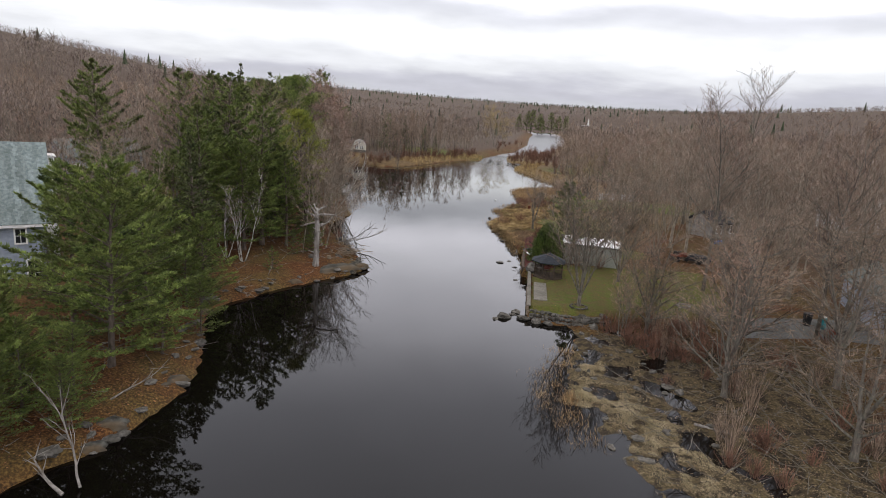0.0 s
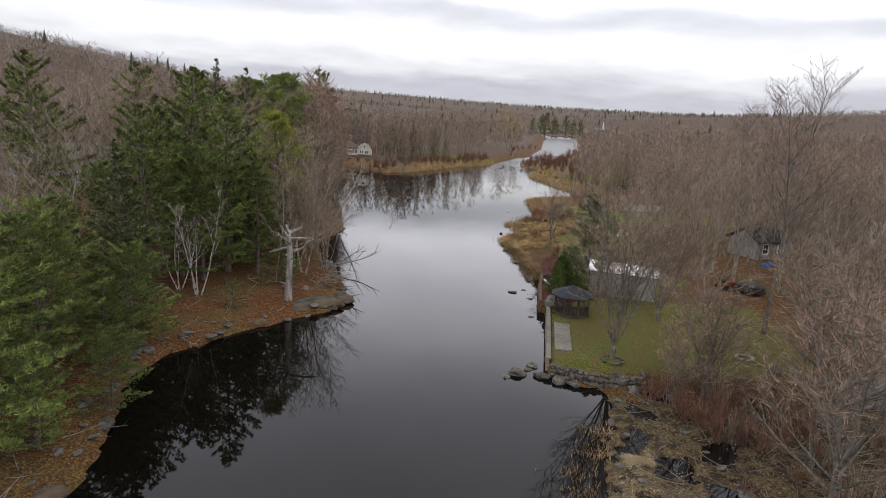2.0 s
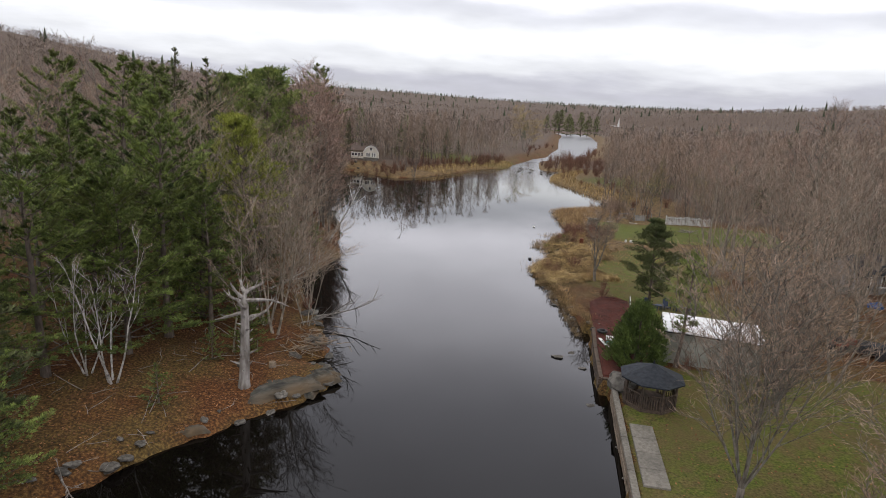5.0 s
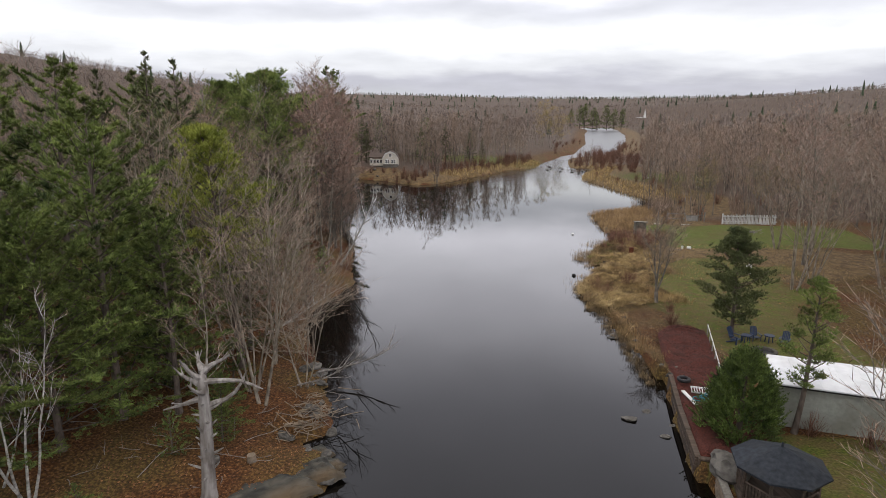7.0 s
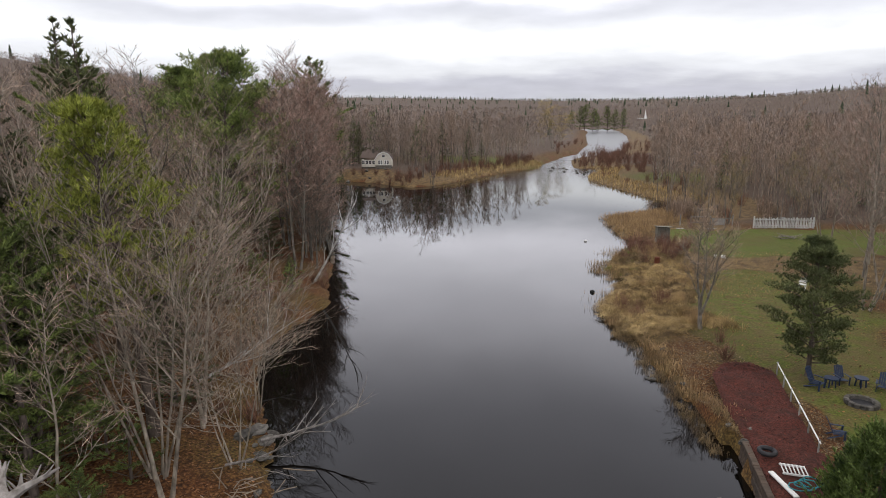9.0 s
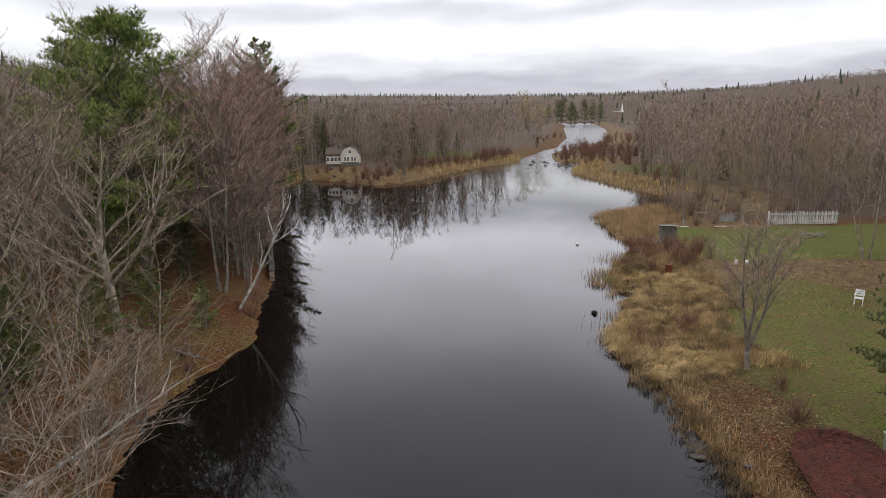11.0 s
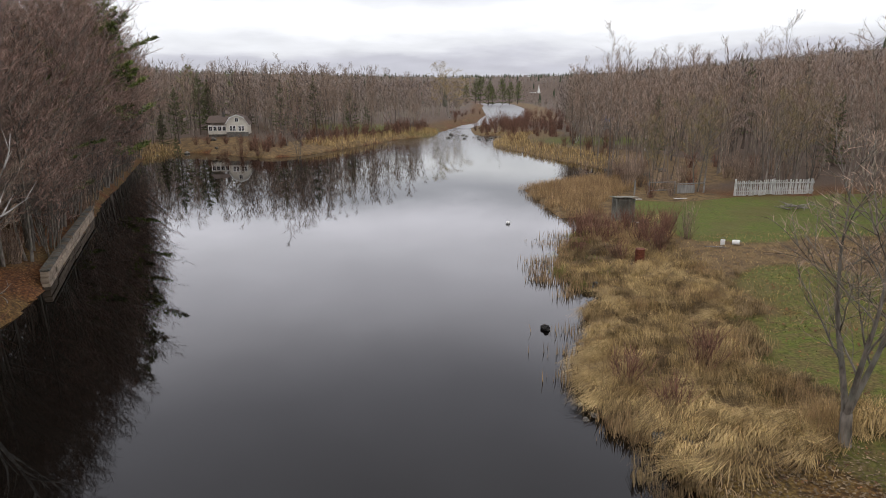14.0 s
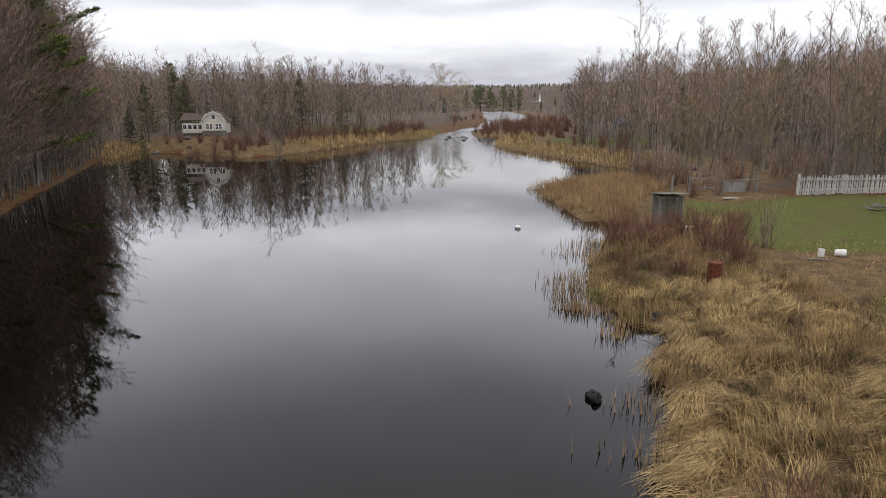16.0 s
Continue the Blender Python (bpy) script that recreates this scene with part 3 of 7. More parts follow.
def bare_tree(seed, height, stems=1, spread=0.5, primaries=20, secondaries=8, twigs=5, low=0.3, tilt=(0.7, 1.2), r0=None, lean=0.0, bend=0.05, twig_r=0.010,
              droop=0.0, light=False, stem_lean=(0.12, 0.34), fork=0.0, crook=0.06, fine=2, trunk_limbs=0, rise=0.05):
    """A leafless tree: trunk with its crooked limbs, and a crown of branches, branchlets and twigs."""
    r = random.Random(seed)
    tr, cr = Buf(), Buf()
    r0 = r0 or 0.0105 * height

    def boughs(pts, rs, count, u0, u1, reach_of, thick=1.0):
        for k in range(count):
            u = u0 + (u1 - u0) * (k + r.random() * 0.8) / count
            p, d = along(pts, u)
            az = k * 2.4 + r.uniform(-0.6, 0.6)
            length = reach_of(u) * r.uniform(0.6, 1.2)
            bp = limb(r, p, rng_dir(r, az, r.uniform(*tilt)) + d * 0.3, length, 6, bend, 0.14)
            rb = max(0.014, rs * (1 - 0.8 * u) * (0.34 if light else 0.42) * thick)
            (cr if light else tr).tube(bp, [rb * (1 - 0.82 * i / 6) + 0.003 for i in range(7)], 3 if light else 4)
            for q in range(secondaries):
                v = 0.18 + 0.82 * (q + r.random()) / secondaries
                sp_, sd = along(bp, min(v, 0.99))
                l2 = length * (0.62 - 0.38 * v) * r.uniform(0.6, 1.25) + 0.25
                qp = limb(r, sp_, sd * 0.8 + side_dir(r, sd, r.uniform(-0.1, 0.5)) * 0.75, l2, 3, bend * 0.7 - droop, 0.17)
                r2 = max(0.010 if light else 0.013, rb * 0.48 * (1 - 0.4 * v))
                if light:
                    cr.spike(qp[0], qp[3] - qp[0], (qp[3] - qp[0]).length, r2 * 1.2)
                else:
                    tr.tube(qp, [r2, r2 * 0.8, r2 * 0.6, r2 * 0.35], 3)
                for w in range(twigs):
                    x = 0.12 + 0.88 * (w + r.random()) / twigs
                    tp, td = along(qp, min(x, 0.99))
                    d3 = (td * 0.8 + side_dir(r, td, r.uniform(-0.2, 0.6)) * 0.7 + Vector((0, 0, -droop * 3))).normalized()
                    l3 = (0.30 * l2 + 0.22) * r.uniform(0.6, 1.3)
                    if light:
                        cr.blade(tp, d3, l3, twig_r, side_dir(r, d3, 0).normalized())
                    else:
                        cr.spike(tp, d3, l3, twig_r * r.uniform(0.8, 1.2))
                    for _ in range(fine):
                        f = r.uniform(0.25, 0.85)
                        d4 = (d3 * 0.7 + side_dir(r, d3, r.uniform(-0.3, 0.7)) * 0.7 + Vector((0, 0, -droop * 4))).normalized()
                        cr.blade(tp + d3 * l3 * f, d4, l3 * r.uniform(0.4, 0.75), twig_r * 0.8, side_dir(r, d4, 0.3).normalized())

    if fork:
        base = limb(r, (0, 0, -0.25), Vector((0.02, 0.03, 1)), fork + 0.35, 4, 0.0, 0.03)
        tr.tube(base, [r0 * 1.45, r0 * 1.1, r0 * 1.0, r0 * 0.96, r0 * 0.9], 8)
        if trunk_limbs:
            boughs(base, r0, trunk_limbs, 0.45, 0.98, lambda u: height * spread * 0.95, 2.0)
    for s in range(stems):
        az0 = r.uniform(0, 6.28) if stems == 1 else 6.283 * s / stems + r.uniform(-0.4, 0.4)
        d0 = rng_dir(r, az0, lean if stems == 1 else r.uniform(*stem_lean))
        hs = height * (1.0 if s == 0 else r.uniform(0.72, 0.98))
        wide = 0.12 * (stems > 1) * (not fork)
        start = base[-1] - Vector((0, 0, r.uniform(0.1, 0.3) * min(fork, 1.5))) if fork else Vector((wide * math.cos(az0), wide * math.sin(az0), -0.25))
        pts = limb(r, start, d0, hs - fork, 9, rise, crook)
        rs = r0 / (stems ** 0.45)
        tr.tube(pts, [rs * (1.3 if i == 0 and not fork else 1.0) * (1 - 0.93 * i / 9) for i in range(10)], 6)
        boughs(pts, rs, max(4, int(primaries / stems)), low, 0.98, lambda u: height * spread * (1.0 - 0.62 * u ** 2.2))
    return tr.data(), cr.data()


def needle_tuft(cr, r, p, out, size, n, width, upness):
    """A brush of needles round the end of a twig."""
    for _ in range(n):
        d = (out * 0.75 + Vector((r.uniform(-1, 1), r.uniform(-1, 1), r.uniform(-0.45, 0.6) + upness))).normalized()
        side = d.cross(Vector((r.uniform(-1, 1), r.uniform(-1, 1), 1))).normalized()
        cr.blade(p, d, size * r.uniform(0.55, 1.15), width, side)


def pine(seed, height, reach, low=0.18, whorls=13, per=5, tufts=24, needles=9, size=0.5, width=0.045, sag=-0.03, top_round=0.55, thin=0.0, lean=0.03):
    """A conifer with tiers of spreading boughs that carry brushes of needles."""
    r = random.Random(seed)
    tr, cr = Buf(), Buf()
    pts = limb(r, (0, 0, -0.25), rng_dir(r, r.uniform(0, 6.28), lean), height + 0.2, 8, 0.03, 0.025)
    r0 = 0.014 * height + 0.03
    tr.tube(pts, [r0 * (1.3 if i == 0 else 1.0) * (1 - 0.94 * i / 8) for i in range(9)], 7)
    for k in range(whorls):
        w = (k + r.uniform(-0.25, 0.25)) / (whorls - 1)
        u = low + (0.985 - low) * min(max(w, 0), 1) ** 0.8
        shape = max(0.06, (1 - ((u - low) / (1 - low)) ** (1 / top_round)) ** 0.8) * (0.72 + 0.28 * min(1, (u - low) * 5 + 0.4))
        for j in range(per):
            if r.random() < thin:
                continue
            az = 6.283 * (j + r.uniform(-0.3, 0.3)) / per + k * 0.9
            length = reach * shape * r.uniform(0.55, 1.25)
            p, d = along(pts, min(0.99, u + r.uniform(-0.02, 0.02)))
            bp = limb(r, p, rng_dir(r, az, 1.40 - 0.65 * u), length, 4, sag + 0.03, 0.09)
            rb = max(0.012, r0 * 0.26 * (1 - 0.7 * u))
            tr.tube(bp, [rb * (1 - 0.85 * i / 4) + 0.004 for i in range(5)], 3)
            count = max(2, int(tufts * (0.12 + 0.88 * length / reach)))
            small = min(1.0, 0.45 + 0.9 * length / reach)
            for q in range(count):
                v = 0.22 + 0.78 * ((q + r.random()) / count) ** 0.75
                tp, td = along(bp, v)
                side = td.cross(Vector((0, 0, 1))).normalized() * r.choice((-1, 1))
                off = side * length * 0.40 * (1.12 - v) * r.uniform(0.0, 1.0) + Vector((0, 0, r.uniform(-0.04, 0.06))) * (1 + 0.1 * length)
                needle_tuft(cr, r, tp + off, (td + side * 0.7), size * small * r.uniform(0.75, 1.2), needles, width * (0.6 + 0.4 * small), 0.2)
    needle_tuft(cr, r, pts[-1], Vector((0, 0, 2)), size * 0.7, needles, width * 0.6, 0.5)
    return tr.data(), cr.data()


def clump_pine(seed, height, radius, low=0.3, clumps=70, tufts=40, needles=9, size=0.2, width=0.012, round_top=0.5, lump=0.5):
    """A pine whose boughs carry separate dense pads of needles, with sky and bare wood between them."""
    r = random.Random(seed)
    tr, cr = Buf(), Buf()
    pts = limb(r, (0, 0, -0.25), rng_dir(r, r.uniform(0, 6.28), 0.03), height + 0.1, 9, 0.03, 0.04)
    r0 = 0.014 * height + 0.03
    tr.tube(pts, [r0 * (1.3 if i == 0 else 1.0) * (1 - 0.92 * i / 9) for i in range(10)], 7)
    for k in range(clumps):
        w = (k + r.random()) / clumps
        u = low + (0.99 - low) * w
        shape = max(0.12, (1 - w ** (1 / round_top)) ** 0.6) * (0.62 + 0.38 * min(1, w * 4))
        az = k * 2.4 + r.uniform(-0.5, 0.5)
        length = radius * shape * r.uniform(0.45, 1.15)
        p, _ = along(pts, min(0.98, u - 0.05))
        bp = limb(r, p, rng_dir(r, az, 1.35 - 0.5 * w), length, 4, 0.06, 0.12)
        rb = max(0.012, r0 * 0.28 * (1 - 0.7 * u))
        tr.tube(bp, [rb * (1 - 0.8 * i / 4) + 0.004 for i in range(5)], 4)
        pad = lump * r.uniform(0.65, 1.2) * (0.55 + 0.45 * shape)
        for q in range(tufts):
            a, t = r.uniform(0, 6.283), r.random() ** 0.5
            off = Vector((math.cos(a) * t * pad, math.sin(a) * t * pad, (r.uniform(-0.25, 0.5) * (1 - t * t)) * pad + 0.1 * pad))
            centre = along(bp, r.uniform(0.6, 1.0))[0]
            needle_tuft(cr, r, centre + off, off.normalized() * 0.6 + Vector((0, 0, 0.5)), size, needles, width, 0.3)
    return tr.data(), cr.data()


def cedar_bush(seed, height, radius):
    """A dense, ragged evergreen of upright sprays, clothed to the ground."""
    r = random.Random(seed)
    tr, cr = Buf(), Buf()
    tr.tube([(0, 0, -0.2), (0, 0.05, height * 0.5), (0.05, 0, height * 0.95)], [0.14, 0.09, 0.02], 6)
    for _ in range(1150):
        u = r.random() ** 1.15
        az = r.uniform(0, 6.283)
        rad = radius * (1 - u ** 1.6) ** 0.6 * (1 + 0.14 * math.sin(3 * az + 4 * u) + 0.1 * math.sin(5 * az)) * r.uniform(0.72, 1.1)
        out = Vector((math.cos(az), math.sin(az), 0))
        p = out * rad * r.uniform(0.55, 0.8) + Vector((0, 0, height * u * 0.94 + 0.05))
        d = (out * (0.75 - 0.5 * u) + Vector((r.gauss(0, 0.15), r.gauss(0, 0.15), r.uniform(0.35, 0.9)))).normalized()
        ln = r.uniform(0.45, 0.8)
        for k in range(5):
            needle_tuft(cr, r, p + d * ln * k / 5, d * 1.3, 0.21 * (1.1 - 0.5 * k / 5), 7, 0.024, 0.15)
    return tr.data(), cr.data()


def tree_thing(name, data, m, bark, leaf, label, category, group="", crown="crown"):
    ob = thing(name, m, label, category, group)
    part("trunk", data[0], bark, ob, smooth=True)
    part(crown, data[1], leaf, ob)
    return ob


def at(x, y, turn=0.0, scale=1.0, dz=0.0):
    return pose(x, y, gz(x, y) + dz, 0, 0, turn) @ Matrix.Diagonal((scale, scale, scale, 1))


R = random.Random(7)


def reach(x, y):
    """Open marsh beside the upper channel, where no tall trees stand."""
    k = (x - 3) / (np.maximum(y, 61) - 60)
    return ((y > 184) & (y < 430) & (k > 0.085) & (k < 0.26) | (y > 112) & (y <= 260) & (x - 2 < 0.215 * (y - 30))) & (x > middle(y))


def ahead(x, y):
    return np.abs(x) < 0.95 * y + 70


# each kind is built once at its first place, then copied
FULL = dict(primaries=22, secondaries=8, twigs=4, twig_r=0.009)
MAPLES = [bare_tree(11, 11.0, 4, 0.46, fork=2.2, r0=0.15, low=0.2, **FULL), bare_tree(12, 11.5, 2, 0.44, low=0.32, **FULL),
          bare_tree(13, 10.5, 6, 0.34, primaries=30, secondaries=7, twigs=4, low=0.3, tilt=(0.4, 0.95), twig_r=0.010, stem_lean=(0.08, 0.42)),
          bare_tree(14, 12.5, 1, 0.36, low=0.34, **FULL), bare_tree(15, 9.5, 4, 0.40, low=0.3, **FULL)]
LIGHT = dict(primaries=19, secondaries=6, twigs=5, fine=2, twig_r=0.013, light=True, tilt=(0.35, 0.95), low=0.2, crook=0.05, bend=0.05)
KINDS = {
    "maple_a": (MAPLES[0], M_PALEBARK, M_TWIG), "maple_b": (MAPLES[1], M_PALEBARK, M_TWIG), "maple_c": (MAPLES[2], M_PALEBARK, M_TWIG),
    "maple_d": (MAPLES[3], M_BARK, M_TWIGRED), "maple_e": (MAPLES[4], M_PALEBARK, M_TWIGRED),
    "open_maple": (bare_tree(34, 12.5, 3, 0.64, primaries=15, secondaries=9, twigs=5, low=0.25, fork=5.0, trunk_limbs=13, r0=0.21, tilt=(0.85, 1.4), bend=0.025, stem_lean=(0.15, 0.45), crook=0.1), M_PALEBARK, M_TWIG),
    "thin_maple": (bare_tree(35, 8.5, 1, 0.30, primaries=12, secondaries=6, twigs=4, low=0.3, r0=0.07, crook=0.08), M_PALEBARK, M_TWIG),
    "hazy_a": (bare_tree(38, 11.0, 2, 0.40, primaries=30, secondaries=8, twigs=6, fine=3, low=0.22, tilt=(0.55, 1.3), r0=0.11, twig_r=0.010, stem_lean=(0.03, 0.16)), M_BARK, M_TWIGRED),
    "hazy_b": (bare_tree(39, 11.0, 1, 0.42, primaries=28, secondaries=8, twigs=6, fine=3, low=0.2, tilt=(0.6, 1.35), r0=0.12, twig_r=0.010), M_BARK, M_TWIG),
    "alder": (bare_tree(16, 5.0, 5, 0.34, primaries=25, secondaries=5, twigs=4, low=0.15, r0=0.06, tilt=(0.5, 1.0)), M_BARK, M_TWIGRED),
    "overhang": (bare_tree(17, 8.0, 4, 0.62, low=0.18, tilt=(0.85, 1.45), bend=0.035, stem_lean=(0.1, 0.45), **dict(FULL, primaries=26)), M_PALEBARK, M_TWIG),
    "wood_a": (bare_tree(51, 11.5, 1, 0.25, r0=0.075, **LIGHT), M_WOODBARK, M_TWIG), "wood_b": (bare_tree(52, 12.5, 2, 0.24, r0=0.085, stem_lean=(0.04, 0.2), **LIGHT), M_WOODBARK, M_TWIG),
    "wood_c": (bare_tree(53, 10.5, 3, 0.26, r0=0.09, stem_lean=(0.04, 0.25), **LIGHT), M_WOODBARK, M_TWIGRED),
    "vase": (bare_tree(19, 9.4, 9, 0.40, primaries=90, secondaries=8, twigs=4, low=0.14, tilt=(0.5, 1.2), twig_r=0.0085, bend=0.06, r0=0.14, stem_lean=(0.10, 0.60), fork=0.7, crook=0.07, rise=0.045), M_BARK, M_TWIG),
    "swamp_maple": (bare_tree(36, 8.6, 3, 0.46, primaries=18, secondaries=9, twigs=5, low=0.2, fork=2.2, trunk_limbs=7, r0=0.16, tilt=(0.9, 1.5), bend=0.02, droop=0.03, stem_lean=(0.2, 0.6), crook=0.12, rise=0.0), M_BARK, M_TWIG),
    "orchard": (bare_tree(20, 7.0, 3, 0.34, primaries=30, secondaries=7, twigs=4, low=0.22, tilt=(0.6, 1.15), bend=0.05, r0=0.14, fork=0.8, stem_lean=(0.16, 0.36), crook=0.08), M_BARK, M_TWIG),
    "yard_pine": (clump_pine(29, 7.4, 2.4, 0.18, 74, 74, 9, 0.2, 0.018, 0.55, 0.58), M_PINEBARK, M_SPRUCE),
    "lean_pine": (clump_pine(30, 7.6, 1.5, 0.36, 38, 40, 8, 0.18, 0.015, 0.6, 0.38), M_PINEBARK, M_PINE),
    "birch": (bare_tree(18, 8.6, 4, 0.26, primaries=22, secondaries=4, twigs=3, fine=1, low=0.35, r0=0.125, tilt=(0.4, 0.9), bend=0.05, stem_lean=(0.12, 0.5), crook=0.12), M_BIRCH, M_TWIG),
    "pine_a": (pine(21, 14.0, 4.0, low=0.12, whorls=13, per=5, tufts=62, needles=12, size=0.31, width=0.029, top_round=0.42), M_PINEBARK, M_PINE), "pine_b": (pine(22, 11.0, 4.6, low=0.10, whorls=13, per=6, tufts=80, needles=14, size=0.26, width=0.025, top_round=0.36), M_PINEBARK, M_PINE),
    "pine_c": (pine(23, 13.0, 3.5, low=0.16, whorls=13, per=5, thin=0.15, tufts=58, needles=12, size=0.31, width=0.029, top_round=0.45), M_PINEBARK, M_PINE), "pine_big": (clump_pine(24, 17.4, 6.2, 0.26, 165, 72, 7, 0.34, 0.024, 0.42, 1.0), M_PINEBARK, M_PINE),
    "pine_yellow": (clump_pine(25, 13.0, 3.2, 0.42, 64, 46, 8, 0.3, 0.020, 0.5, 0.75), M_PINEBARK, M_YPINE),
    "spruce_a": (pine(26, 14.0, 3.0, low=0.16, whorls=19, per=5, tufts=34, needles=6, size=0.34, width=0.042, sag=-0.06, top_round=0.8, thin=0.12), M_PINEBARK, M_SPRUCE),
    "spruce_b": (pine(27, 11.0, 2.6, low=0.06, whorls=24, per=5, tufts=28, needles=6, size=0.32, width=0.05, sag=-0.08, top_round=1.0), M_PINEBARK, M_SPRUCE),
    "sapling": (pine(28, 3.2, 1.4, low=0.08, whorls=8, per=5, tufts=9, needles=12, size=0.24, width=0.025, top_round=0.9), M_PINEBARK, M_PINE),
}
LABELS = {
    "maple_a": ("bare_tree", "leafless grey-barked maple with a wide twiggy crown", "tree"),
    "maple_b": ("bare_tree", "leafless forked maple with fine grey-brown twigs", "tree"),
    "maple_c": ("bare_tree", "leafless many-stemmed maple with upswept grey limbs", "tree"),
    "maple_d": ("bare_tree", "tall leafless tree with reddish-brown twigs", "tree"),
    "maple_e": ("bare_tree", "leafless clump-stemmed tree with reddish twigs", "tree"),
    "alder": ("alder_bush", "leafless red-brown alder bush with many thin stems", "shrub"),
    "wood_a": ("bare_tree", "leafless grey woodland tree with a spreading crown", "tree"),
    "wood_b": ("bare_tree", "tall leafless grey woodland tree", "tree"),
    "wood_c": ("bare_tree", "leafless woodland tree with reddish-brown twigs", "tree"),
    "overhang": ("bare_tree", "leafless tree leaning its limbs out over the water", "tree"),
    "vase": ("bare_tree", "leafless many-stemmed tree with a fan of fine upswept branches", "tree"),
    "orchard": ("bare_tree", "small leafless forked tree with a spreading crown", "tree"),
    "yard_pine": ("pine_tree", "small dark green pine with an open trunk on the lawn", "tree"),
    "lean_pine": ("pine_tree", "thin sparse pine with a bare lower trunk", "tree"),
    "hazy_a": ("bare_tree", "leafless shore tree with a dense haze of reddish twigs", "tree"),
    "hazy_b": ("bare_tree", "leafless shore tree with a dense grey-brown crown", "tree"),
    "open_maple": ("bare_tree", "open-crowned leafless maple with long pale level limbs", "tree"),
    "thin_maple": ("bare_tree", "slender young leafless maple with a sparse crown", "tree"),
    "swamp_maple": ("bare_tree", "leafless swamp maple with wide drooping pale branches", "tree"),
    "birch": ("birch_tree", "bare white-barked birch with forking stems", "tree"),
    "pine_a": ("pine_tree", "tall white pine with layered green boughs", "tree"),
    "pine_b": ("pine_tree", "broad white pine with soft yellow-green boughs", "tree"),
    "pine_c": ("pine_tree", "slender white pine with thinning lower boughs", "tree"),
    "pine_big": ("pine_tree", "large old pine with a dark rounded crown", "tree"),
    "pine_yellow": ("pine_tree", "pine with bright yellow-green needles", "tree"),
    "spruce_a": ("spruce_tree", "tall narrow dark green spruce", "tree"),
    "spruce_b": ("spruce_tree", "dark green spruce clothed to the ground", "tree"),
    "sapling": ("pine_sapling", "small green pine sapling in the understorey", "tree"),
}
MADE = {}


def plant(kind, x, y, scale=1.0, turn=None, group=""):
    turn = R.uniform(0, 360) if turn is None else turn
    m = at(x, y, turn, scale, -0.05)
    if kind in MADE:
        ob = copy_thing(MADE[kind], m)
    else:
        data, bark, leaf = KINDS[kind]
        name, label, cat = LABELS[kind]
        ob = MADE[kind] = tree_thing(name, data, m, bark, leaf, label, cat)
    ob["group"] = group or "trees of the river woods"
    return ob


PLANTED = []


TALL = {"overhang": 8.0, "maple_a": 11.0, "maple_b": 11.5, "maple_e": 9.5}


def grow(kind, x, y, scale=1.0, turn=None):
    if x < -10 and 87 < y < 160 and kind in TALL:
        scale *= TALL[kind] / 11.0 * (0.9 if y < 104 else 1.06)
        kind = "hazy_a" if len(PLANTED) % 3 else "hazy_b"
    PLANTED.append((x, y))
    return plant(kind, x, y, scale, turn)


